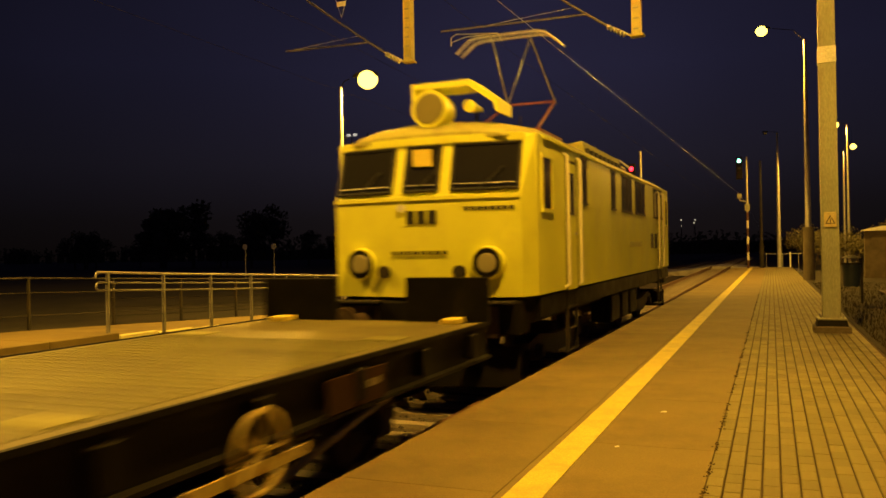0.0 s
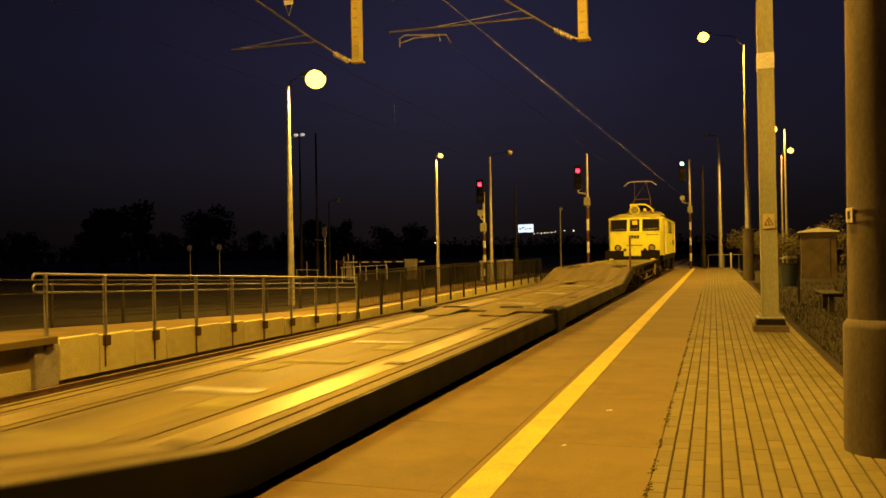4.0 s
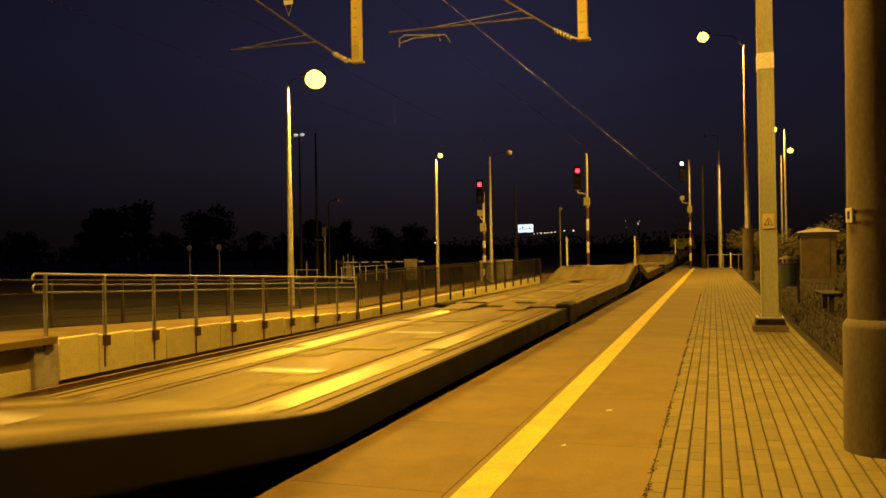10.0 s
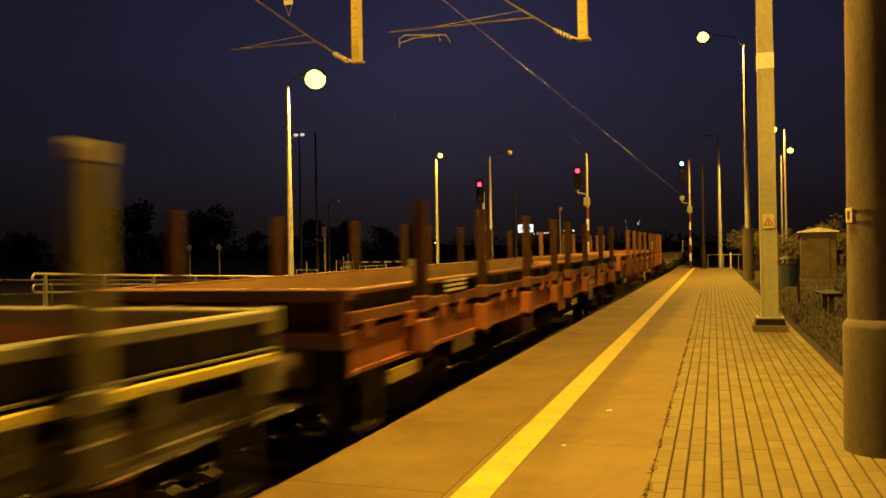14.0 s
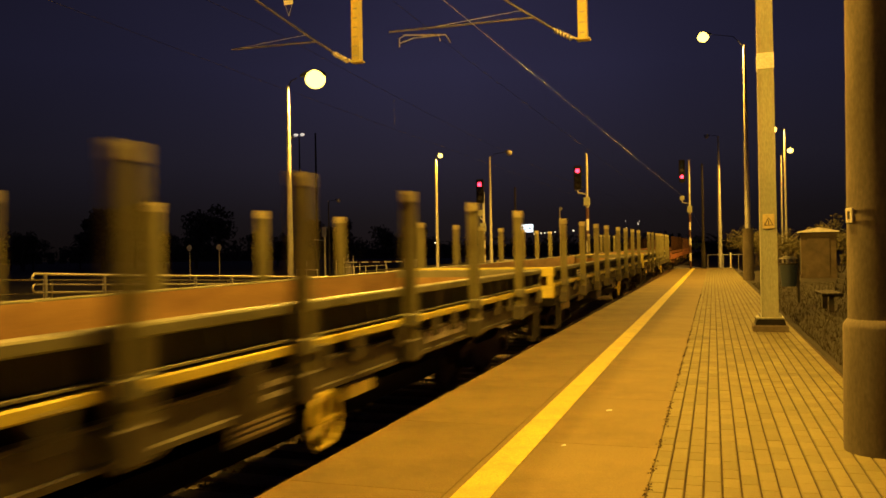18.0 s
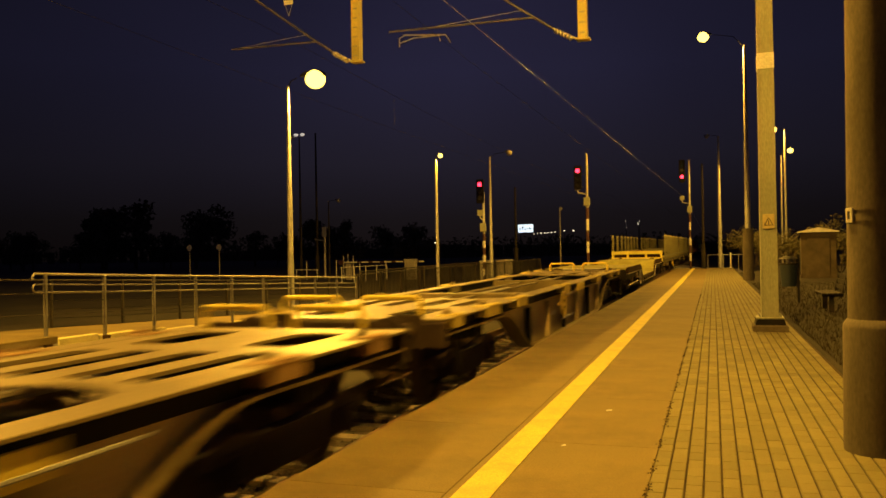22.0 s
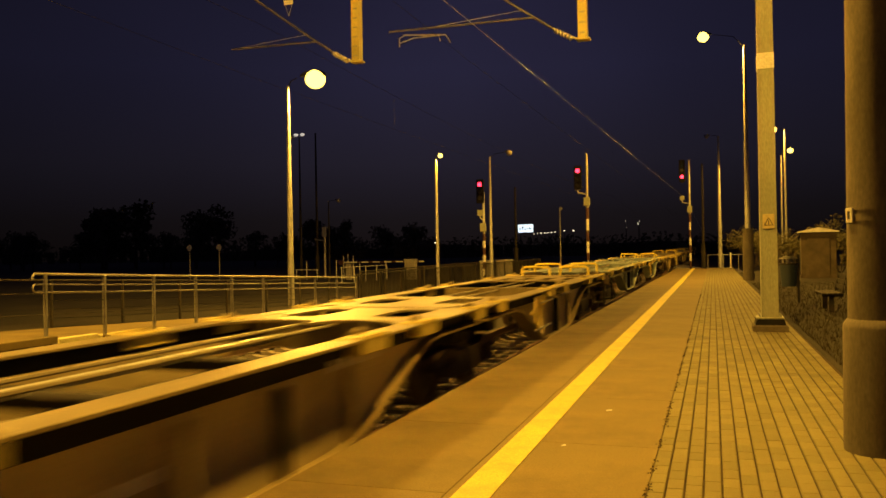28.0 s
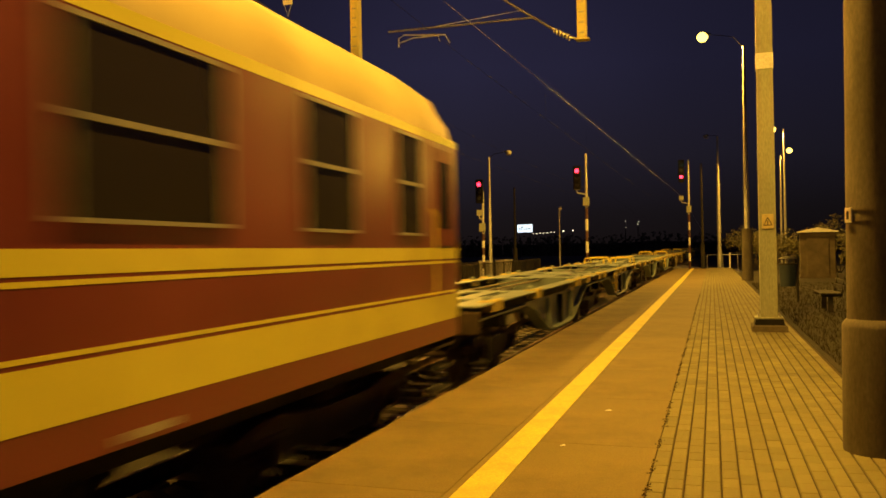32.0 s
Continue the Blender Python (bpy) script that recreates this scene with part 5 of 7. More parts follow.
# --- electric locomotive ---
def locomotive(start):
    t = vehicle("electric_locomotive", "yellow four-axle electric locomotive with three cab windows", "locomotive", start)
    L, W = 15.0, 1.49          # body, with the sheets' upper edge at 3.55
    y0, y1 = -0.55, -0.55 - L
    lo, mid, eav = 1.38, 2.62, 3.55

    def ring(y, w, zs):
        return [(sx * w * k, y, z) for sx, k, z in zs]

    body = Mesh()
    zs = [(-1, 1, lo), (-1, 1, eav), (1, 1, eav), (1, 1, lo)]
    body.loft([ring(y0 - 0.5, W, zs), ring(y1 + 0.5, W, zs)])
    part("body_side", body, M_LOCO, t)
    # noses: a broad shallow wedge in plan, upper half leaning back
    for d, ye in ((1, y0), (-1, y1)):
        sec = []
        for x, yy in ((-W, -0.5), (-1.37, -0.15), (-0.4, 0.0), (0.4, 0.0), (1.37, -0.15), (W, -0.5)):
            sec.append((x, ye + d * yy))
        rings = []
        for z, back, k in ((lo, 0.02, 1), (mid, 0.0, 1), (2.74, 0.02, 1.0), (eav - 0.08, 0.24, 0.985), (eav, 0.34, 0.97)):
            rg = [(x * k, y - d * back if i not in (0, 5) else y, z) for i, (x, y) in enumerate(sec)]
            rings.append(rg)
        cab = part("cab_front", Mesh().loft(rings), M_LOCO, t, smooth=False)
        # belt under the windows and visor over them
        part("belt_rail", Mesh().loft([[(x, y + d * 0.02, z) for x, y in sec[1:5]] + [(x, y - d * 0.06, z) for x, y in sec[4:0:-1]] for z in (2.68, 2.73)]), M_LOCO, cab)
        part("visor", Mesh().loft([[(x * 1.0, y - d * 0.20, z) for x, y in sec[1:5]] + [(x * 0.99, y - d * 0.4, z) for x, y in sec[4:0:-1]] for z in (eav - 0.10, eav - 0.0)]), M_LOCO, cab)

        def pane(xa, xb, name="windscreen"):
            def at(x, z, off):
                for (p, py), (q, qy) in zip(sec, sec[1:]):
                    if p <= x <= q:
                        y = py + (qy - py) * (x - p) / (q - p)
                        break
                back = 0.02 + 0.22 * (z - 2.74) / (eav - 0.08 - 2.74)
                return (x, y - d * (back - off), z)
            xs = [xa] + [v for v in (-0.4, 0.4) if xa < v < xb] + [xb]
            z0, z1 = 2.80, 3.42
            fr = Mesh()
            for o in (0.0,):
                top = [at(x, z1, 0.02) for x in xs]
                bot = [at(x, z0, 0.02) for x in xs]
                gl = Mesh()
                for i in range(len(xs) - 1):
                    gl.add([bot[i], bot[i + 1], top[i + 1], top[i]] + [(p[0], p[1] - d * 0.03, p[2]) for p in (bot[i], bot[i + 1], top[i + 1], top[i])],
                           [(0, 1, 2, 3), (4, 5, 6, 7), (0, 1, 5, 4), (1, 2, 6, 5), (2, 3, 7, 6), (3, 0, 4, 7)])
            for row in (top, bot):
                fr.tube([(p[0], p[1] + d * 0.005, p[2]) for p in row], 0.022, 6)
            fr.tube([top[0], bot[0]], 0.022, 6).tube([top[-1], bot[-1]], 0.022, 6)
            w = part(name, gl, M_CABGLASS, cab)
            part("window_frame", fr, M_RUBBER, w)
            if name == "windscreen":
                part("wiper", Mesh().tube([at((xa + xb) / 2 - 0.1, 2.78, 0.04), at((xa + xb) / 2 + 0.25, 3.1, 0.05)], 0.01, 5), M_RUBBER, w)
                part("sun_bar", Mesh().tube([at(xa + 0.04, 2.88, 0.035), at(xb - 0.04, 2.88, 0.035)], 0.008, 5), M_GALV, w)
            return w

        pane(-1.33, -0.44)
        pane(-0.25, 0.25)
        # yellow plate added to stand for the reflection in the middle window
        part("sun_blind", B(-0.13, 0.15, ye - d * 0.10, ye - d * 0.085, 3.14, 3.37, c=0.004), M_YELLOW, cab, "small yellow patch for the reflection in the glass")
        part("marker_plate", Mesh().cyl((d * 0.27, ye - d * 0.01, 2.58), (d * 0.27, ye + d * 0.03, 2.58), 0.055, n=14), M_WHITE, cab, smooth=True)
        pane(0.44, 1.33)
        for sx in (-1, 1):
            c = (sx * 0.93, ye + d * (-0.10), 1.83)
            part("headlamp_ring", Mesh().cyl((c[0], c[1] - d * 0.08, c[2]), (c[0], c[1] + d * 0.09, c[2]), 0.24, 0.21, n=28), M_LOCO, cab, smooth=True)
            part("headlamp_well", Mesh().cyl((c[0], c[1] + d * 0.088, c[2]), (c[0], c[1] + d * 0.094, c[2]), 0.195, n=28), M_BLACK, cab, smooth=True)
            part("headlamp_glass", Mesh().cyl((c[0], c[1] + d * 0.085, c[2]), (c[0], c[1] + d * 0.105, c[2]), 0.14, 0.12, n=28), M_LENS, cab, smooth=True)
            part("marker_lamp", Mesh().cyl((sx * 0.55, ye - d * 0.06, 1.72), (sx * 0.55, ye + d * 0.03, 1.72), 0.085, n=18), M_DARKST, cab, smooth=True)
            part("handrail", Mesh().tube([(sx * 1.42, ye - d * 0.52, 1.5), (sx * 1.47, ye - d * 0.5, 1.55), (sx * 1.47, ye - d * 0.5, 2.3), (sx * 1.42, ye - d * 0.52, 2.35)], 0.015, 6), M_LOCO, cab)
            part("footstep", Mesh().box(sx * 0.6, sx * 1.3, ye - d * 0.1, ye + d * 0.16, 1.30, 1.335, c=0.008), M_DARKST, cab)
        # emblem and markings as plain bars
        for i in range(3):
            part("emblem_bar", B(-0.20 + i * 0.16, -0.08 + i * 0.16, ye - 0.01, ye + d * 0.012, 2.36, 2.54, c=0.004), M_INK, cab)
        lt = Mesh()
        for i in range(8):
            xx = -1.34 + i * 0.088 if d > 0 else 0.62 + i * 0.085
            lt.box(xx, xx + 0.065, ye - d * 0.16, ye - d * 0.15 * max(0, abs(xx) - 0.4), 2.525, 2.575)
        part("lettering", lt, M_INK, cab)
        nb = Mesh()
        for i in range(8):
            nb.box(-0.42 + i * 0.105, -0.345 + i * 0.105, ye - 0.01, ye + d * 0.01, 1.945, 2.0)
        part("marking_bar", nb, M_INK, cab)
        # big lamp on the roof
        part("roof_lamp", Mesh().cyl((0, ye - d * 0.75, 3.97), (0, ye - d * 0.38, 3.97), 0.255, 0.265, n=28), M_LOCO, t, smooth=True)
        part("roof_lamp_glass", Mesh().cyl((0, ye - d * 0.385, 3.97), (0, ye - d * 0.36, 3.97), 0.22, 0.2, n=28), M_BIGLENS, t, smooth=True)
        # a bent sheet shelters the lamp and the horn beside it
        q = -d
        part("roof_lamp_visor", Mesh().along_y([(q * x, z) for x, z in ((-0.27, 4.33), (0.60, 4.33), (1.0, 4.02), (1.0, 3.86), (0.96, 3.86), (0.92, 3.99), (0.56, 4.25), (-0.22, 4.25), (-0.22, 4.1), (-0.27, 4.1))], ye - d * 0.42, ye - d * 1.0), M_LOCO, t)
        part("horn", Mesh().cyl((q * 0.55, ye - d * 1.0, 4.0), (q * 0.55, ye - d * 0.5, 3.98), 0.03, 0.09, n=14), M_LOCO, t, smooth=True)
        part("horn_bracket", Mesh().cyl((q * 0.55, ye - d * 0.8, 3.75), (q * 0.55, ye - d * 0.8, 3.99), 0.025, n=8), M_DARKST, t)
        part("aerial", Mesh().cyl((1.15, ye - d * 0.9, 3.55), (1.15, ye - d * 0.9, 3.85), 0.012, n=6), M_DARKST, t)
        part("buffer_beam", B(-1.35, 1.35, ye - d * 0.5, ye - d * 0.02, 0.88, 1.33, c=0.03), M_BLACK, t)
        buffers(t, ye - d * 0.02, d, 1.06)
        part("snow_plough", Mesh().loft([[(-1.3, ye - d * 0.2, 0.2), (0, ye + d * 0.1, 0.2), (1.3, ye - d * 0.2, 0.2)], [(-1.3, ye - d * 0.25, 0.7), (0, ye, 0.7), (1.3, ye - d * 0.25, 0.7)], [(-1.25, ye - d * 0.35, 0.7), (0, ye - d * 0.1, 0.7), (1.25, ye - d * 0.35, 0.7)], [(-1.25, ye - d * 0.3, 0.2), (0, ye, 0.2), (1.25, ye - d * 0.3, 0.2)]]), M_BLACK, t)
    # roof: curved, rounded down at the ends
    rf = []
    for y, k in ((y0 - 0.27, 0.3), (y0 - 0.42, 0.62), (y0 - 0.7, 0.88), (y0 - 1.15, 1), (y1 + 1.15, 1), (y1 + 0.7, 0.88), (y1 + 0.42, 0.62), (y1 + 0.27, 0.3)):
        rf.append([(x * {0.3: 0.76, 0.62: 0.84, 0.88: 0.96}.get(k, 1), y, eav - 0.04 + z * k) for x, z in ((-W, 0.0), (-W, 0.05), (-1.3, 0.18), (-0.9, 0.28), (-0.4, 0.335), (0.4, 0.335), (0.9, 0.28), (1.3, 0.18), (W, 0.05), (W, 0.0))])
    part("roof", Mesh().loft(rf), M_LOCOROOF, t, smooth=True)
    part("gutter", Mesh().box(W - 0.005, W + 0.03, y1 + 0.8, y0 - 0.8, eav - 0.04, eav).box(-W - 0.03, -W + 0.005, y1 + 0.8, y0 - 0.8, eav - 0.04, eav), M_LOCO, t)
    for yy, w, h, ln in ((-5.2, 0.55, 0.16, 1.2), (-8.0, 0.7, 0.26, 2.2), (-11.0, 0.5, 0.18, 1.0)):
        part("roof_box", B(-w, w, yy - ln / 2, yy + ln / 2, 3.78, 3.80 + h, c=0.03), M_LOCOROOF, t)
    part("resistor_housing", Mesh().along_y([(0.5, 3.66), (1.18, 3.56), (1.12, 3.97), (0.62, 3.9)], -6.8, -10.6), M_LOCOROOF, t)
    for i in range(9):
        part("housing_slat", B(1.08, 1.2, -6.95 - i * 0.42, -7.15 - i * 0.42, 3.62, 3.84), M_DARKST, t)
    # pantographs: one raised over the rear end, one folded
    for yy, up in ((-11.4, True), (-4.4, False)):
        pn = part("pantograph", Mesh().box(-0.75, 0.75, yy - 0.75, yy - 0.68, 3.98, 4.04).box(-0.75, 0.75, yy + 0.68, yy + 0.75, 3.98, 4.04).box(-0.75, -0.68, yy - 0.7, yy + 0.7, 3.98, 4.04).box(0.68, 0.75, yy - 0.7, yy + 0.7, 3.98, 4.04), M_PANTO, t, "rusty red pantograph")
        ins = Mesh()
        for sx in (-1, 1):
            for sy in (-1, 1):
                for i in range(4):
                    ins.cyl((sx * 0.7, yy + sy * 0.7, 3.76 + i * 0.055), (sx * 0.7, yy + sy * 0.7, 3.79 + i * 0.055), 0.075, 0.04, n=12)
        part("insulator", ins, M_PANTO, pn, smooth=True)
        kz, tz, ky = (4.85, 5.82, 1.35) if up else (4.12, 4.2, 1.55)
        arm = Mesh()
        for sy in (1,) if up else (-1, 1):
            for sx in (-1, 1):
                arm.cyl((sx * 0.62, yy - (0.5 if up else -sy * 0.45), 4.05), (sx * 0.48, yy + sy * ky, kz), 0.024, n=8)
            arm.cyl((-0.5, yy + sy * ky, kz), (0.5, yy + sy * ky, kz), 0.022, n=8)
        part("lower_arm", arm, M_PANTO, pn)
        up_arm = Mesh()
        for sy in (1,) if up else (-1, 1):
            for sx in (-1, 1):
                up_arm.cyl((sx * 0.48, yy + sy * ky, kz), (sx * 0.36, yy + sy * 0.14, tz), 0.018, n=8)
            up_arm.cyl((-0.48, yy + sy * ky, kz), (0.36, yy + sy * 0.14, tz), 0.012, n=6)
        part("upper_arm", up_arm, M_RAILING, pn)
        hd = Mesh()
        for sy in (-0.14, 0.14):
            hd.tube([(-0.98, yy + sy, tz - 0.22), (-0.72, yy + sy, tz + 0.0), (-0.55, yy + sy, tz + 0.04), (0.55, yy + sy, tz + 0.04), (0.72, yy + sy, tz + 0.0), (0.98, yy + sy, tz - 0.22)], 0.022, 8)
        part("collector_head", hd, M_GALV, pn, smooth=True)
    # side: doors, handrails, windows, grilles
    for s in (-1, 1):
        x = s * W
        for yd in (y0 - 2.4, y1 + 2.4):
            d = part("cab_door", B(x - s * 0.02, x + s * 0.012, yd - 0.33, yd + 0.33, 1.36, 3.3, c=0.005), M_LOCO, t)
            part("door_window", B(x + s * 0.01, x + s * 0.018, yd - 0.2, yd + 0.2, 2.5, 3.15), M_WINDOW, d)
            part("door_gap", Mesh().box(x, x + s * 0.013, yd - 0.365, yd - 0.33, 1.36, 3.4).box(x, x + s * 0.013, yd + 0.33, yd + 0.365, 1.36, 3.4).box(x, x + s * 0.013, yd - 0.33, yd + 0.33, 3.3, 3.34), M_RUBBER, d)
            part("door_handle", B(x + s * 0.012, x + s * 0.04, yd + 0.2, yd + 0.28, 2.2, 2.24), M_GALV, d)
            for o in (-0.42, 0.42):
                part("handrail", Mesh().tube([(x, yd + o, 1.42), (x + s * 0.06, yd + o, 1.45), (x + s * 0.06, yd + o, 3.38), (x, yd + o, 3.42)], 0.027, 8), M_HANDRAIL, t, smooth=True)
            for i in range(3):
                part("door_step", B(x - s * 0.18, x + s * 0.01, yd - 0.28, yd + 0.28, 0.42 + i * 0.33, 0.45 + i * 0.33), M_DARKST, t)
            for o in (-0.3, 0.3):
                part("step_hanger", B(x - s * 0.04, x + s * 0.005, yd + o - 0.02, yd + o + 0.02, 0.42, 1.35), M_DARKST, t)
        for yw in (y0 - 0.98, y1 + 0.98):
            w = part("cab_side_window", B(x - s * 0.01, x + s * 0.012, yw - 0.24, yw + 0.24, 2.55, 3.25), M_WINDOW, t)
            part("window_frame", Mesh().box(x, x + s * 0.025, yw - 0.28, yw + 0.28, 2.5, 2.55).box(x, x + s * 0.025, yw - 0.28, yw + 0.28, 3.25, 3.3).box(x, x + s * 0.025, yw - 0.28, yw - 0.24, 2.55, 3.25).box(x, x + s * 0.025, yw + 0.24, yw + 0.28, 2.55, 3.25), M_LOCO, w)
        for yw, ww in ((-3.25, 1.6), (-6.24, 1.4), (-8.05, 1.25), (-9.6, 0.45), (-12.22, 0.45)):
            w = part("side_window", B(x - s * 0.01, x + s * 0.01, yw - ww / 2, yw + ww / 2, 2.74, 3.44), M_WINDOW, t)
            part("window_frame", Mesh().box(x, x + s * 0.02, yw - ww / 2 - 0.04, yw + ww / 2 + 0.04, 2.70, 2.74).box(x, x + s * 0.02, yw - ww / 2 - 0.04, yw + ww / 2 + 0.04, 3.44, 3.48).box(x, x + s * 0.02, yw - 0.015, yw + 0.015, 2.74, 3.44), M_RUBBER, w)
        lt = Mesh()
        for i in range(8):
            lt.box(x, x + s * 0.006, -6.2 - i * 0.2, -6.36 - i * 0.2, 1.98, 2.10)
        part("lettering", lt, M_LOCOROOF, t)
        for i in range(3):
            part("emblem_bar", B(x, x + s * 0.006, -2.75 - i * 0.68, -3.2 - i * 0.68, 1.92, 2.30), M_INK, t)
        part("sill_skirt", B(x - s * 0.06, x - s * 0.012, y1 + 0.6, y0 - 0.6, 1.08, 1.35), M_BLACK, t)
        for yb, ln in ((-6.9, 0.9), (-8.0, 0.7), (-9.1, 0.9)):
            part("underfloor_box", B(x - s * 0.5, x - s * 0.08, yb - ln / 2, yb + ln / 2, 0.5, 1.05, c=0.03), M_BLACK, t)
    part("underframe", B(-1.2, 1.2, y1 + 0.5, y0 - 0.5, 0.95, 1.34), M_BLACK, t)
    for yb in (-3.95, -12.15):
        bogie(t, yb, 3.05)
    return t


# --- plain flat wagon behind the locomotive ---
def flat_wagon(start, L):
    t = vehicle("flat_wagon", "black flat wagon with a pale chequered deck", "flat wagon", start)
    y0, y1 = -0.62, -L + 0.62
    part("deck", B(-1.42, 1.42, y1, y0, 1.10, 1.195, c=0.008), M_FLATDECK, t, "pale worn chequered deck")
    rib = Mesh()
    n = int((y0 - y1) / 0.16)
    for i in range(n):
        if 12 < i < n - 18:
            rib.box(-1.3, 1.3, y0 - i * 0.16, y0 - i * 0.16 - 0.05, 1.195, 1.203)
    part("tread_rib", rib, M_DECKW, t)
    for s in (-1, 1):
        part("side_sill", Mesh().along_y([(s * 1.3, 0.80), (s * 1.46, 0.80), (s * 1.46, 0.83), (s * 1.40, 0.84), (s * 1.40, 1.16), (s * 1.46, 1.17), (s * 1.46, 1.205), (s * 1.422, 1.205), (s * 1.422, 1.10), (s * 1.3, 1.095)], y1, y0), M_BLACK, t)
        for i in range(9):
            yy = y0 - 0.6 - i * 1.25
            part("stake_pocket", B(s * 1.40, s * 1.49, yy - 0.07, yy + 0.07, 0.88, 1.12, c=0.01), M_BLACK, t)
            if i % 3 == 1:
                part("deck_plate", B(s * 0.9, s * 1.25, yy - 0.15, yy + 0.15, 1.195, 1.207), M_DECKW, t)
        part("truss_rod", Mesh().tube([(s * 1.34, y0 - 1.6, 0.9), (s * 1.34, y0 - 4.0, 0.5), (s * 1.34, y1 + 4.0, 0.5), (s * 1.34, y1 + 1.6, 0.9)], 0.03, 8), M_SLAT, t)
        for k in range(3):
            part("plate_slat", B(s * 1.462, s * 1.475, -10.2, -9.2, 0.60 + k * 0.06, 0.645 + k * 0.06), M_SLAT, t)
        for ya in (-11.0, -13.2, -3.3):
            part("side_panel", B(s * 1.462, s * 1.474, ya - 0.9, ya, 0.84, 1.10, c=0.004), M_RUST, t, "rusty brown side panel")
            letters(t, s * 1.4745 if s > 0 else s * 1.4805, ya - 0.1, 0.96, 5, 0.06, M_SLAT, 7)
        hand_wheel(t, s * 1.50, -5.05, 0.80, 0.25)
        part("brake_lever", Mesh().box(s * 1.48, s * 1.495, -5.75, -4.5, 0.66, 0.74, c=0.005), M_SPIGOT, t, "worn yellow brake lever")
        part("step", Mesh().box(s * 1.2, s * 1.46, y1 + 0.3, y1 + 0.7, 0.45, 0.48).box(s * 1.42, s * 1.45, y1 + 0.3, y1 + 0.33, 0.45, 0.9).box(s * 1.42, s * 1.45, y1 + 0.67, y1 + 0.7, 0.45, 0.9), M_BLACK, t)
        part("end_board", B(s * 0.46, s * 1.46, y0 - 0.09, y0 - 0.02, 1.195, 1.70, c=0.01), M_BLACK, t, "low black folding end board")
        part("board_stop", B(s * 1.0, s * 1.2, y0 - 0.35, y0 - 0.1, 1.195, 1.255, c=0.01), M_YELLOW, t)
    part("centre_sill", B(-0.35, 0.35, y1, y0, 0.62, 1.1), M_BLACK, t)
    for ye in (y0, y1):
        part("headstock", B(-1.4, 1.4, ye - 0.03, ye + 0.03, 0.82, 1.09), M_BLACK, t)
    for yy in (y0 - 1.9, y1 + 1.9):
        axle(t, yy)
    buffers(t, y0 + 0.04, 1)
    buffers(t, y1 - 0.04, -1)
    return t


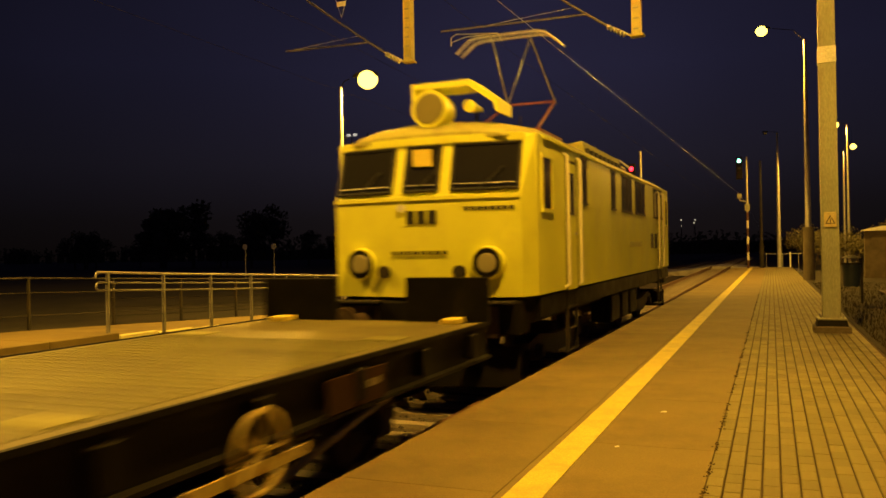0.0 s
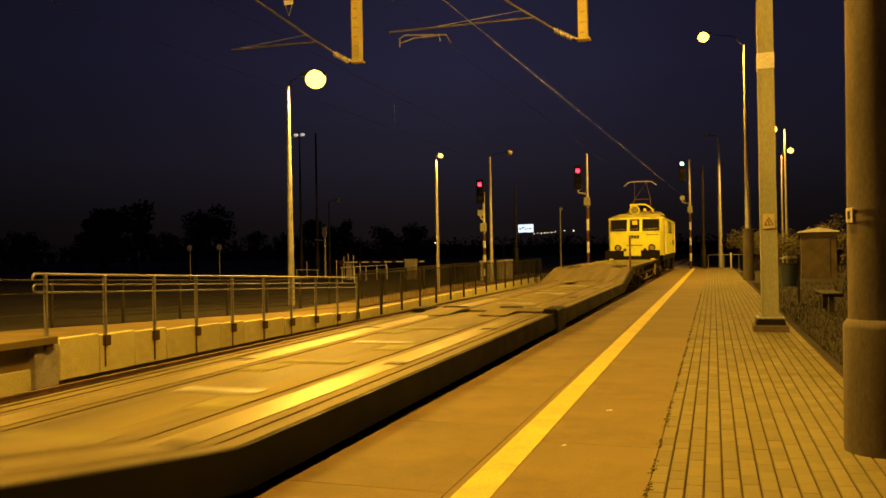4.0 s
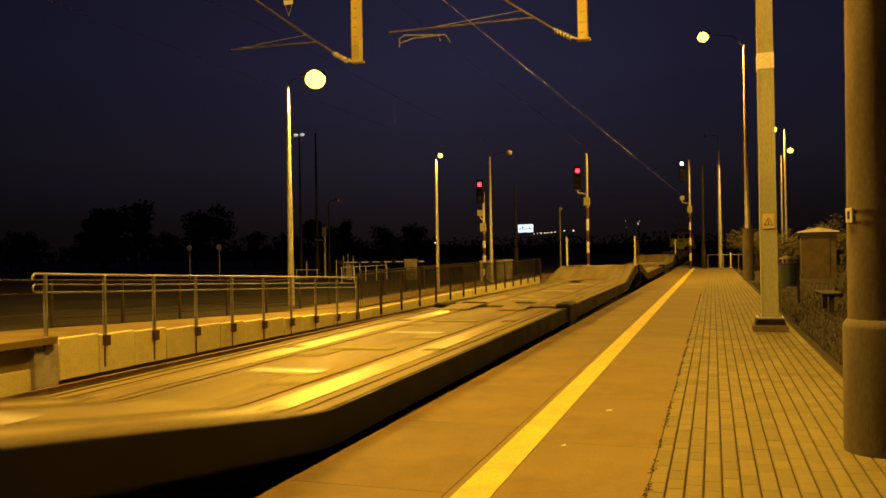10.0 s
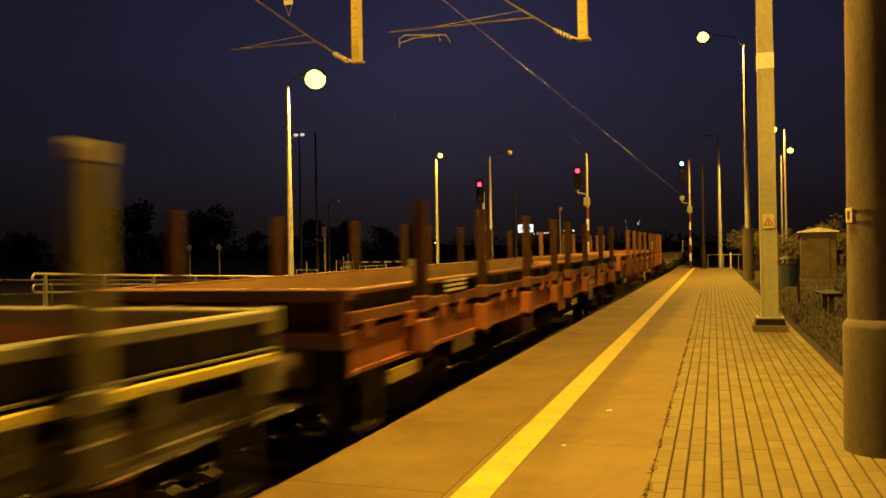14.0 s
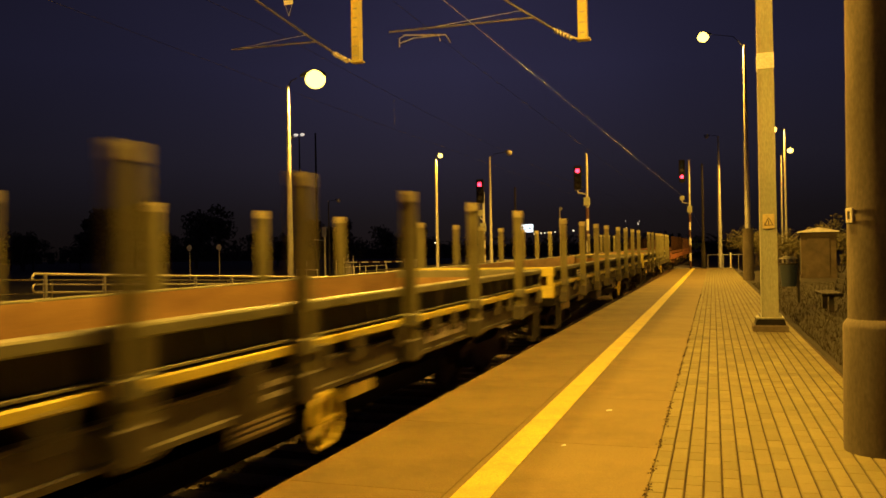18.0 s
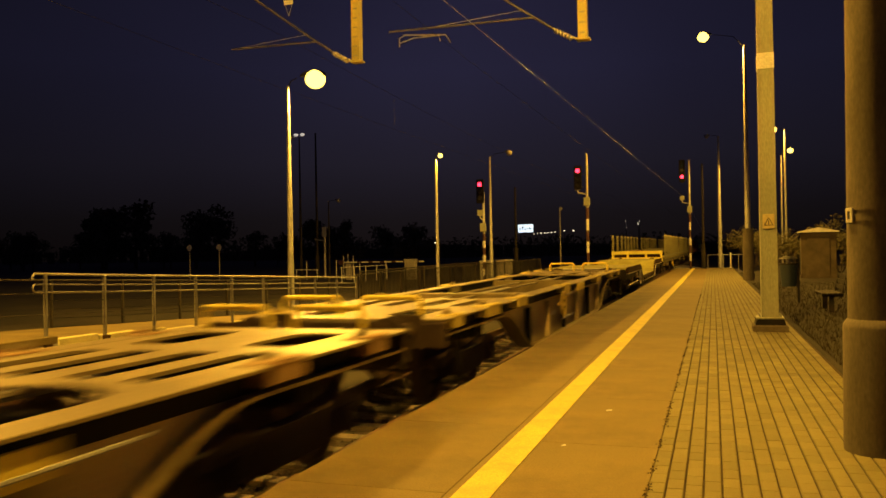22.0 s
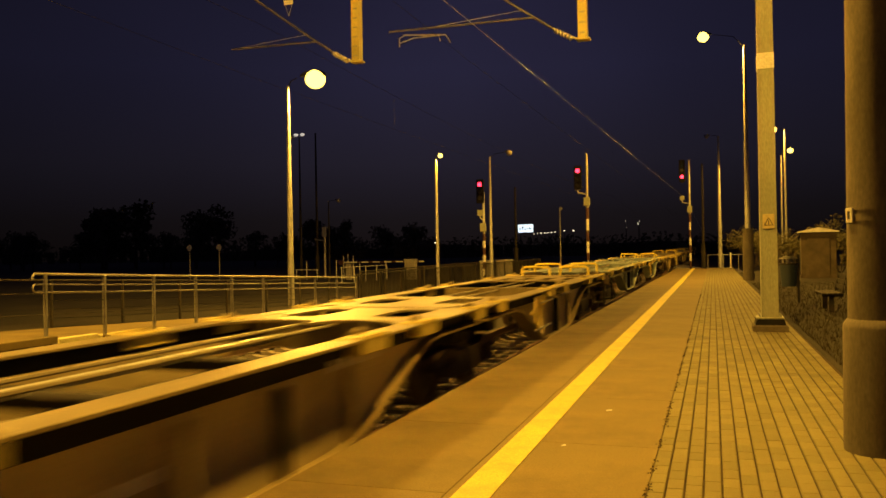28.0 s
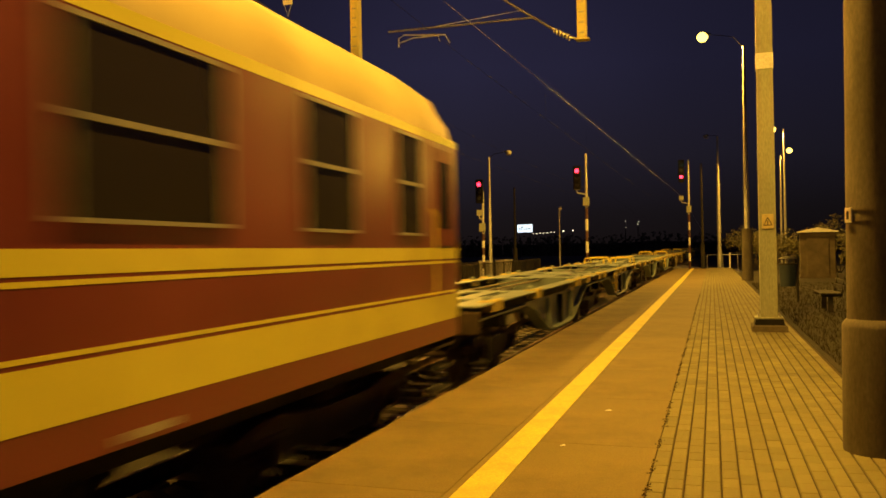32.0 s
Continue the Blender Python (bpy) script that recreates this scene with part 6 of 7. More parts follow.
# --- low twin car carriers ---
def car_carrier(start, L, half, near_post, far_post, post_at=-0.72):
    t = vehicle("car_carrier_wagon", "low empty car carrier of two halves with worn steel deck", "car carrier", start, "car carriers")
    hi, lo = 1.20, 0.72

    def deck_line(y):
        """Deck height along the wagon: high at both ends, low between."""
        d = min(-y - 0.4, L - 0.4 + y)
        u = min(1.0, max(0.0, (d - 0.7) / 3.3))
        ease = 0.02
        if u < ease:
            u = u * u / (2 * ease)
        elif u > 1 - ease:
            u = 1 - ease - (1 - u) ** 2 / (2 * ease) + ease / 2 - ease / 2
        else:
            u = u - ease / 2
        return hi + (lo - hi) * min(1.0, u / (1 - ease))

    for a, b in ((-0.45, -half + 0.28), (-half - 0.28, -L + 0.45)):
        n = 60
        ys = [a + (b - a) * i / n for i in range(n + 1)]
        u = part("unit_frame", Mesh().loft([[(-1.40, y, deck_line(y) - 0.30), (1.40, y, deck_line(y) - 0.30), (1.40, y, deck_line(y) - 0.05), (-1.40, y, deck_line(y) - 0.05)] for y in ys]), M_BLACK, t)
        part("deck", Mesh().loft([[(-1.38, y, deck_line(y) - 0.05), (1.38, y, deck_line(y) - 0.05), (1.38, y, deck_line(y)), (-1.38, y, deck_line(y))] for y in ys]), M_DECK, u, "worn steel loading deck")
        for s in (-1, 1):
            # black on the platform side stands for its shade, the far side keeps deck colour
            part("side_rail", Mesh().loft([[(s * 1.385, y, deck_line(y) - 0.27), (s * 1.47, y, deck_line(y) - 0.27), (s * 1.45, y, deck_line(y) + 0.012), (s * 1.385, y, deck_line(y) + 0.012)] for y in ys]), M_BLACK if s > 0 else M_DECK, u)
            part("wheel_track", Mesh().loft([[(s * 0.74, y, deck_line(y) + 0.001), (s * 1.06, y, deck_line(y) + 0.001), (s * 1.06, y, deck_line(y) + 0.006), (s * 0.74, y, deck_line(y) + 0.006)] for y in ys]), M_TRACK, u)
            for xo in (0.60, 1.20):
                part("guide_strip", Mesh().loft([[(s * xo - 0.005, y, deck_line(y)), (s * xo + 0.005, y, deck_line(y)), (s * xo + 0.005, y, deck_line(y) + 0.009), (s * xo - 0.005, y, deck_line(y) + 0.009)] for y in ys]), M_OLDWOOD, u)
        for i in range(6):
            yy = a + (b - a) * (0.22 + 0.13 * i)
            z = deck_line(yy)
            s_x = 1 if i % 2 else -1
            part("deck_patch", B(s_x * 0.2, s_x * 0.58, yy - 0.75, yy - 0.25, z, z + 0.008), M_DECKW, u)
            part("lashing_plate", B(-0.42, 0.42, yy - 0.09, yy + 0.09, z, z + 0.012), M_GALV if i % 2 else M_DECKW, u)
            for s in (-1, 1):
                if i % 2 == 0:
                    part("slot", B(s * 0.86, s * 1.10, yy - 0.05, yy + 0.05, z + 0.013, z + 0.019), M_INK, u)
    # joint in the middle: gangway plates, wheel housings, coupling bar
    part("drawbar", B(-0.2, 0.2, -half - 0.4, -half + 0.4, 0.42, 0.56), M_BLACK, t)
    for s in (-1, 1):
        part("bridge_plate", B(s * 0.62, s * 1.2, -half - 0.45, -half + 0.45, lo + 0.02, lo + 0.045, c=0.005), M_DECK, t)
        part("joint_box", B(s * 1.2, s * 1.50, -half - 0.5, -half + 0.35, 0.30, lo + 0.09, c=0.03), M_BLACK, t)
        part("joint_rail", B(s * 1.36, s * 1.44, -half - 0.5, -half + 0.5, lo - 0.2, lo - 0.02), M_BLACK, t)
    for yy in (-2.3, -half + 1.6, -half - 1.6, -L + 2.3):
        axle(t, yy, small=True)
    # bridging ramps raised over the joint, on the rear half
    for xa, xb in ((0.10, 0.66), (-1.12, -0.5)):
        part("bridge_ramp", Mesh().loft([[(xa, y, lo + 0.02), (xb, y, lo + 0.02), (xb, y, lo + z), (xa, y, lo + z)] for y, z in ((-half + 0.3, 0.05), (-half - 0.2, 0.06), (-half - 1.2, 0.025))]), M_DECK, t, "raised bridging ramp")
        part("ramp_stop", B(xa + 0.05, xb - 0.05, -half + 0.3, -half + 0.42, lo + 0.005, lo + 0.075, c=0.01), M_RUBBER, t)
    # end grooves, posts and buffers
    for d, ye in ((1, -0.45), (-1, -L + 0.45)):
        for i in range(6):
            for s in (-1, 1):
                part("end_slot", B(s * 0.66 + s * 0.09 * i, s * 0.70 + s * 0.09 * i, ye - d * 0.95, ye - d * 0.15, hi + 0.012, hi + 0.018), M_INK, t)
        part("headstock", B(-1.42, 1.42, ye - d * 0.02, ye + d * 0.06, 0.84, 1.14), M_BLACK, t)
        part("end_flap", B(-1.2, 1.2, ye - d * 0.02, ye + d * 0.22, hi - 0.03, hi, c=0.006), M_DECKW, t)
        buffers(t, ye + d * 0.02, d, 1.0)
        for s in (-1, 1):
            part("end_step", Mesh().box(s * 1.15, s * 1.45, ye - d * 0.55, ye - d * 0.2, 0.4, 0.44).box(s * 1.41, s * 1.45, ye - d * 0.4, ye - d * 0.34, 0.4, 0.9), M_DARKST, t)
    # an upright post by the platform side ahead, another across at the tail
    for x, yy, mat in ((1.40, post_at, near_post), (-1.42, -L + 0.25, far_post)):
        part("end_post", B(x - 0.032, x + 0.032, yy - 0.04, yy + 0.04, deck_line(yy), 2.36, c=0.012), mat, t, "upright steel end post")
    return t


# --- bogie wagons with low sides and stakes ---
def stake_wagon(start, L, paint, board, stripe, label, ends=None, stakes=(), post=None, sole=None, wheel=-9.1):
    t = vehicle("stake_wagon", label, "stake wagon", start, "stake wagons")
    y0, y1 = -0.62, -L + 0.62
    part("floor", B(-1.28, 1.28, y1, y0, 1.10, 1.16), M_OLDWOOD, t)
    part("brake_gear", Mesh().box(-0.95, 0.95, y1 + 4.2, y0 - 4.2, 0.42, 0.62).box(-0.8, 0.8, y1 + 5.5, y1 + 7.0, 0.3, 0.7).cyl((-0.9, y0 - 6.5, 0.6), (0.9, y0 - 6.5, 0.6), 0.28, n=16), M_BLACK, t)
    part("centre_sill", B(-0.4, 0.4, y1 + 0.2, y0 - 0.2, 0.6, 1.1), M_BLACK, t)
    # heights over the rail of the side's bands: top, recess, middle rail, sole
    z_top, z_rec, z_mid, z_low, z_sole, z_bot = (1.69, 1.64, 1.50, 1.38, 1.33, 0.95) if stripe is None else (1.615, 1.54, 1.32, 1.245, 1.14, 0.89)
    n = 7
    seg = (y0 - y1) / n
    for s in (-1, 1):
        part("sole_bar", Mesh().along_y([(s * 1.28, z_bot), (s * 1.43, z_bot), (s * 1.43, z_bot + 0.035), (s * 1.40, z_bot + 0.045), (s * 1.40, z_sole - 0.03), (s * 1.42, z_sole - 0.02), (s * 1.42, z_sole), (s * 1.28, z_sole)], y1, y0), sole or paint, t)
        part("sole_gap", B(s * 1.28, s * 1.33, y1, y0, z_sole, z_low + 0.03), M_BLACK, t)
        for i in range(n):
            a, b = y0 - i * seg - 0.05, y0 - (i + 1) * seg + 0.05
            d = part("side_flap", B(s * 1.29, s * 1.385, b, a, z_low + 0.03, z_top - 0.01, c=0.005), board, t, "drop side flap of the wagon")
            part("top_rail", B(s * 1.29, s * 1.45, b, a, z_rec, z_top, c=0.012), paint, d)
            part("middle_rail", B(s * 1.32, s * 1.455, b, a, z_low, z_mid, c=0.012), stripe or paint, d)
            if stripe:
                part("bead", B(s * 1.32, s * 1.44, b, a, z_mid + 0.022, z_mid + 0.036), paint, d)
            for k in range(5):
                yy = a + (b - a) * (k + 0.5) / 5
                part("flap_rib", B(s * 1.38, s * 1.41, yy - 0.04, yy + 0.04, z_mid + (0.0 if stripe is None else 0.055), z_rec), M_DARKST, d)
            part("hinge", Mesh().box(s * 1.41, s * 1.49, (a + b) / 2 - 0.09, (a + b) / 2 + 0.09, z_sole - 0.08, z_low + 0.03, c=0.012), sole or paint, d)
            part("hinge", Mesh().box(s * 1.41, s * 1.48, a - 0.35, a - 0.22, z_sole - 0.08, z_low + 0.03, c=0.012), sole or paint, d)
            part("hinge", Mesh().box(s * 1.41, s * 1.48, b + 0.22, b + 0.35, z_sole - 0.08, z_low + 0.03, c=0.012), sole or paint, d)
        for yy in stakes:
            rib = (-0.057, -0.035, -0.034, -0.012, -0.011, 0.011, 0.012, 0.034, 0.035, 0.057)
            deep = (1.3, 1.3, 1.0, 1.0, 1.3, 1.3, 1.0, 1.0, 1.3, 1.3)
            bar = Mesh().loft([[(s * 1.51 + x, yy - w * q, z) for x, q in zip(rib, deep)] + [(s * 1.51 + x, yy + w * q, z) for x, q in zip(rib[::-1], deep)]
                               for w, z in ((0.05, 0.9), (0.05, 1.9), (0.047, 2.53))])
            st = part("stake", bar, post or M_STAKE, t, "tall removable ribbed steel stake")
            if stripe:
                crown = [(x, 2.575 if q > 1 else 2.54) for x, q in zip(rib[::-1], deep)]
                cap = Mesh().along_y([(s * 1.51 + x * 1.06, z) for x, z in [(-0.057, 2.47), (0.057, 2.47)] + crown], yy - 0.07, yy + 0.07)
                part("stake_cap", cap, M_CAP, st, "pale ribbed cap")
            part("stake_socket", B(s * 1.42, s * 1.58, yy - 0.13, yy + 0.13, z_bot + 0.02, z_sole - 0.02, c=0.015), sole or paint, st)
            part("stake_latch", B(s * 1.44, s * 1.58, yy - 0.1, yy + 0.1, z_low, z_mid + 0.05, c=0.015), paint, st)
        letters(t, s * 1.402, -5.2, z_bot + 0.1, 12, 0.12, seed=int(-start))
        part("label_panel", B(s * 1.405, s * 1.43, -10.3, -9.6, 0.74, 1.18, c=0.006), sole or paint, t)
        letters(t, s * 1.433, -9.65, 1.06, 6, 0.04, seed=int(-start) + 1)
        letters(t, s * 1.433, -9.65, 0.98, 7, 0.04, seed=int(-start) + 2)
        part("brake_panel", B(s * 1.38, s * 1.42, -8.6, -8.05, 0.74, 0.86, c=0.006), M_PLATE, t)
        if stripe is None and sole:
            for k in range(4):
                part("plate_slat", B(s * 1.40, s * 1.425, -6.4, -5.65, 0.70 + k * 0.065, 0.742 + k * 0.065), M_SLAT, t)
        for k in range(3):
            part("plate_slat", B(s * 1.43, s * 1.437, -10.28, -9.62, 0.77 + k * 0.04, 0.79 + k * 0.04), M_SLAT, t)
        part("rear_plate", B(s * 1.40, s * 1.43, -L + 1.5, -L + 2.3, 0.74, 0.88, c=0.005), M_SPIGOT, t)
        part("rear_plate", B(s * 1.40, s * 1.43, -L + 3.5, -L + 4.3, 0.78, 0.98, c=0.005), M_OLDWOOD, t)
        slats = Mesh()
        for k in range(3):
            slats.box(s * 1.455, s * 1.462, y1 + 2.5, y1 + 3.3, z_mid + 0.03 + k * 0.055, z_mid + 0.06 + k * 0.055)
        part("rating_panel", slats, M_LETTER, t, "pale lined rating panel")
        if wheel:
            hand_wheel(t, s * 1.47, wheel, 0.68, 0.21, M_YELLOW)
        part("tool_box", B(s * 0.95, s * 1.36, -13.2, -12.3, 0.6, 0.96, c=0.02), paint, t)
        for ye, d in ((y0, 1), (y1, -1)):
            part("end_step", Mesh().box(s * 1.1, s * 1.45, ye - d * 0.65, ye - d * 0.25, 0.42, 0.46).box(s * 1.40, s * 1.45, ye - d * 0.62, ye - d * 0.56, 0.42, 1.0).box(s * 1.40, s * 1.45, ye - d * 0.34, ye - d * 0.28, 0.42, 1.0), M_DARKST, t)
    for s in (-1, 1):
        part("inner_board", B(s * 1.27, s * 1.288, y1 + 0.1, y0 - 0.1, 1.16, z_top - 0.02), M_INNER, t, "worn brown inner side boards")
    for ye, d in ((y0, 1), (y1, -1)):
        end_paint = paint if ends is None or d > 0 else ends
        e = part("end_wall", B(-1.40, 1.40, ye - d * 0.10, ye - d * 0.06, 1.25, z_top - 0.03, c=0.006), M_RUST, t)
        part("end_lining", B(-1.27, 1.27, ye - d * 0.125, ye - d * 0.10, 1.16, z_top - 0.12), M_INNER, e, "worn brown boards inside the end wall")
        for x in (-1.36, -0.52, 0.52, 1.36):
            part("end_pillar", B(x - 0.06, x + 0.06, ye - d * 0.02, ye + d * 0.05, 1.2, z_top + 0.02, c=0.01), end_paint, e)
        z_a, z_b, z_c = (z_top - 0.10, 1.33, 1.18) if stripe is None else (z_top - 0.17, 1.265, 1.03)
        part("end_rail", B(-1.44, 1.44, ye - d * 0.12, ye + d * 0.06, z_a, z_top + 0.01, c=0.012), end_paint, e)
        part("end_sill", B(-1.44, 1.44, ye - d * 0.10, ye + d * 0.07, z_c, z_b, c=0.012), end_paint, e)
        part("headstock", B(-1.42, 1.42, ye - d * 0.04, ye + d * 0.03, 0.88, 1.17), M_BLACK, t)
        buffers(t, ye + d * 0.02, d)
    for yy in (y0 - 2.35, y1 + 2.35):
        bogie(t, yy)
    return t


# --- low loader with a dropped middle ---
def low_loader(start, L):
    t = vehicle("low_loader_wagon", "well wagon with a dropped middle deck of worn pale boards", "well wagon", start)
    hi, lo = 1.21, 0.70
    y1 = -L + 0.62

    def h(y):
        for a, b in ((-5.3, -6.5), (-12.65, -13.75)):
            if b <= y <= a:
                u = (a - y) / (a - b)
                u = u * u * (3 - 2 * u)
                return hi + (lo - hi) * u if a > -10 else lo + (hi - lo) * u
        return hi if y > -6 or y < -13 else lo

    ys = [-0.62, -3, -5.3, -5.5, -5.7, -5.9, -6.1, -6.3, -6.5, -8, -10, -12, -12.65, -12.85, -13.05, -13.25, -13.5, -13.75, -14.2, -16, -17.5, y1]
    part("frame", Mesh().loft([[(-1.36, y, h(y) - 0.28), (1.36, y, h(y) - 0.28), (1.36, y, h(y) - 0.06), (-1.36, y, h(y) - 0.06)] for y in ys]), M_BLACK, t)
    n = 110
    for i in range(n):
        a, b = -0.64 + (y1 + 0.64) * i / n, -0.64 + (y1 + 0.64) * (i + 1) / n + 0.012
        za, zb = h(a), h(b)
        part("deck_board", Mesh().loft([[(-1.41, a, za - 0.055), (1.41, a, za - 0.055), (1.41, a, za), (-1.41, a, za)], [(-1.41, b, zb - 0.055), (1.41, b, zb - 0.055), (1.41, b, zb), (-1.41, b, zb)]]), M_MATTING, t)
    for s in (-1, 1):
        part("side_beam", Mesh().loft([[(s * 1.41, y, h(y) - 0.19), (s * 1.47, y, h(y) - 0.19), (s * 1.47, y, h(y) + 0.02), (s * 1.41, y, h(y) + 0.02)] for y in ys]), M_RUST, t)
        part("flange_lip", Mesh().loft([[(s * 1.41, y, h(y) - 0.208), (s * 1.49, y, h(y) - 0.208), (s * 1.49, y, h(y) - 0.192), (s * 1.41, y, h(y) - 0.192)] for y in ys]), M_GALV, t, "thin pale lower lip")
        for i in range(6):
            yy = -7.2 - i * 1.0
            part("lashing_ring", Mesh().box(s * 1.46, s * 1.50, yy - 0.12, yy + 0.12, lo - 0.28, lo - 0.04, c=0.01), M_BLACK, t)
        part("lower_beam", Mesh().loft([[(s * 1.36, y, h(y) - 0.42), (s * 1.40, y, h(y) - 0.42), (s * 1.40, y, h(y) - 0.19), (s * 1.36, y, h(y) - 0.19)] for y in ys]), M_BLACK, t)
        hand_wheel(t, s * 1.47, -14.0, 0.72, 0.27, M_LETTER)
        part("rating_panel", Mesh().box(s * 1.44, s * 1.455, -15.7, -14.95, 0.74, 0.98, c=0.004), M_OLDWOOD, t)
        letters(t, s * 1.456, -15.0, 0.86, 6, 0.07, seed=12)
        part("rating_panel", Mesh().box(s * 1.44, s * 1.455, -17.4, -16.8, 0.62, 0.86, c=0.004), M_RUST, t)
        part("brake_pipe", Mesh().tube([(s * 1.45, -14.6, 0.62), (s * 1.45, -18.4, 0.60)], 0.014, 6), M_GALV, t)
        letters(t, s * 1.402, -8.6, lo - 0.24, 11, 0.12, seed=4)
        part("end_step", Mesh().box(s * 1.1, s * 1.45, -1.25, -0.85, 0.4, 0.44).box(s * 1.41, s * 1.45, -1.2, -1.14, 0.4, 0.85), M_BLACK, t)
    for d, ye in ((1, -0.62), (-1, y1)):
        part("headstock", B(-1.42, 1.42, ye - d * 0.04, ye + d * 0.03, 0.78, 1.08), M_BLACK, t)
        buffers(t, ye + d * 0.02, d, 1.0)
        part("end_flap", B(-0.75, 0.75, ye - d * 0.02, ye + d * 0.3, hi - 0.03, hi + 0.005, c=0.006), M_GALV, t)
    bogie(t, -2.75)
    bogie(t, -15.2, 2.4)
    return t


# --- container wagons: open frames with fishbelly sills ---
def corner(m, x, y, sx, sy, r, z0, z1):
    """A plate that rounds the inner corner of an opening."""
    ring = [(x, y)] + [(x + sx * r * (1 - math.cos(a * math.pi / 12)), y + sy * r * (1 - math.sin(a * math.pi / 12))) for a in range(7)]
    return m.loft([[(px, py, z) for px, py in ring] for z in (z0 + 0.001, z1 - 0.001)])


JOINTED = ((-0.85, 0.24), (-3.3, 0.2), (-6.8, 0.26), (-8.3, 0.26), (-12.1, 0.2), (-13.3, 0.2), (-15.4, 0.26), (-16.9, 0.3), (-21.3, 0.2), (-24.2, 0.24))
SINGLE = ((-1.3, 0.16), (-3.1, 0.22), (-5.9, 0.34), (-10.8, 0.34), (-14.95, 0.3), (-16.75, 0.34), (-18.4, 0.16))
RUSTY = ((-1.45, 0.2), (-3.15, 0.26), (-7.45, 0.34), (-10.4, 0.34), (-14.6, 0.26), (-16.6, 0.3), (-18.4, 0.16))


def container_wagon(start, lens, paint, label, web, dark, top=1.19, foot=0.26, web_x=1.19, spots=JOINTED, wheel=-9.95, plate=None):
    """One or two skeletal frames; a hoop of pipe stands at either end of the vehicle."""
    t = vehicle("container_wagon", label, "container wagon", start, "container wagons")
    waist = top - 0.19      # where the upper web, blackened for the flange's shade, ends
    y = 0.0
    n_f = len(lens)
    tot = sum(lens)
    for k, Lf in enumerate(lens):
        a = y - (0.62 if k == 0 else 0.12)
        b = y - Lf + (0.62 if k == n_f - 1 else 0.12)
        f = part("frame", Mesh().box(-0.30, -0.22, b, a, 0.62, 0.86).box(0.22, 0.30, b, a, 0.62, 0.86), M_BLACK, t)
        tap = 1.4 if n_f > 1 else 1.15
        bo_a = 2.9 if k == 0 else 1.7
        bo_b = 2.9 if k == n_f - 1 else 1.7
        for s in (-1, 1):
            # the lower flange sweeps down from under the top into the deep belly and up again
            ya, yb = a - bo_a - (1.4 if n_f > 1 else 1.15), b + bo_b + (1.4 if n_f > 1 else 1.15)
            dips = [(1 - math.cos(math.pi * i / 10)) / 2 for i in range(11)]
            sweep = [(ya + tap - 2 * tap * i / 10, waist + (foot - waist) * q) for i, q in enumerate(dips)]
            sweep += [(yb + tap - 2 * tap * i / 10, foot + (waist - foot) * q) for i, q in enumerate(dips)]
            # top flange, upper web coloured as in shade, deep tapered belly web, bottom flange
            part("top_flange", B(s * 1.08, s * 1.36, b, a, top - 0.03, top, c=0.006), paint, f)
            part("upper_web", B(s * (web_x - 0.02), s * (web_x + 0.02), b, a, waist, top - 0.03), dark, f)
            part("belly_web", Mesh().along_x([*((yy, zz) for yy, zz in sweep), (yb - tap, waist + 0.012), (ya + tap, waist + 0.012)][::-1], s * (web_x - 0.04), s * web_x), web, f)
            part("bottom_flange", Mesh().loft([[(s * 1.04, yy, zz - 0.03), (s * 1.32, yy, zz - 0.03), (s * 1.32, yy, zz), (s * 1.04, yy, zz)] for yy, zz in ((a, waist), *sweep, (b, waist))]), paint, f)
            nr = max(3, int((ya - yb) / 1.6))
            for i in range(nr):
                yy = ya - tap * 0.7 - (ya - yb - tap * 1.4) * i / (nr - 1)
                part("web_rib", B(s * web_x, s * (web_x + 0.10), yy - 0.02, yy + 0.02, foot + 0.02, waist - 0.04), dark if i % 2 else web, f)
            # spigot plates that fold over the side
            for yy, hw in [q for q in spots if b < q[0] < a]:
                sp = part("spigot_plate", Mesh().box(s * 1.12, s * 1.385, yy - hw, yy + hw, top - 0.14, top + 0.018, c=0.012), plate or M_PLATE, f, "yellow folding container spigot")
                for q in range(4):
                    part("knuckle", B(s * 1.30, s * 1.392, yy + hw * (q / 2 - 0.9), yy + hw * (q / 2 - 0.6), top - 0.01, top + 0.035, c=0.008), plate or M_PLATE, sp)
                part("spigot", Mesh().loft([[(s * 1.2 - w, yy - w, z), (s * 1.2 + w, yy - w, z), (s * 1.2 + w, yy + w, z), (s * 1.2 - w, yy + w, z)] for w, z in ((0.05, top + 0.018), (0.045, top + 0.06), (0.02, top + 0.09))]), paint, sp)
            letters(f, s * (web_x + 0.022), (ya + yb) / 2 + 1.9, top - 0.24, 11, 0.10, seed=k + 3)
            letters(f, s * (web_x + 0.002), (ya + yb) / 2 - 1.4, 0.62, 7, 0.09, seed=k + 9)
            if k == 0:
                wy = wheel
                hand_wheel(f, s * 1.42, wy, 0.84, 0.25)
                part("brake_plate", B(s * 1.305, s * 1.33, wy + 0.28, wy + 1.25, top - 0.27, top - 0.08, c=0.006), M_YELLOW, f, "yellow brake marking plate")
                if n_f == 1:
                    part("brake_plate", B(s * 1.36, s * 1.385, -9.5, -8.5, top - 0.19, top - 0.02, c=0.006), M_YELLOW, f, "yellow brake marking plate")
                    for q in range(5):
                        part("spring_bar", B(s * 1.305, s * 1.335, -9.66 - q * 0.14, -9.60 - q * 0.14, waist + 0.02, top - 0.05, c=0.004), M_DARKST, f)
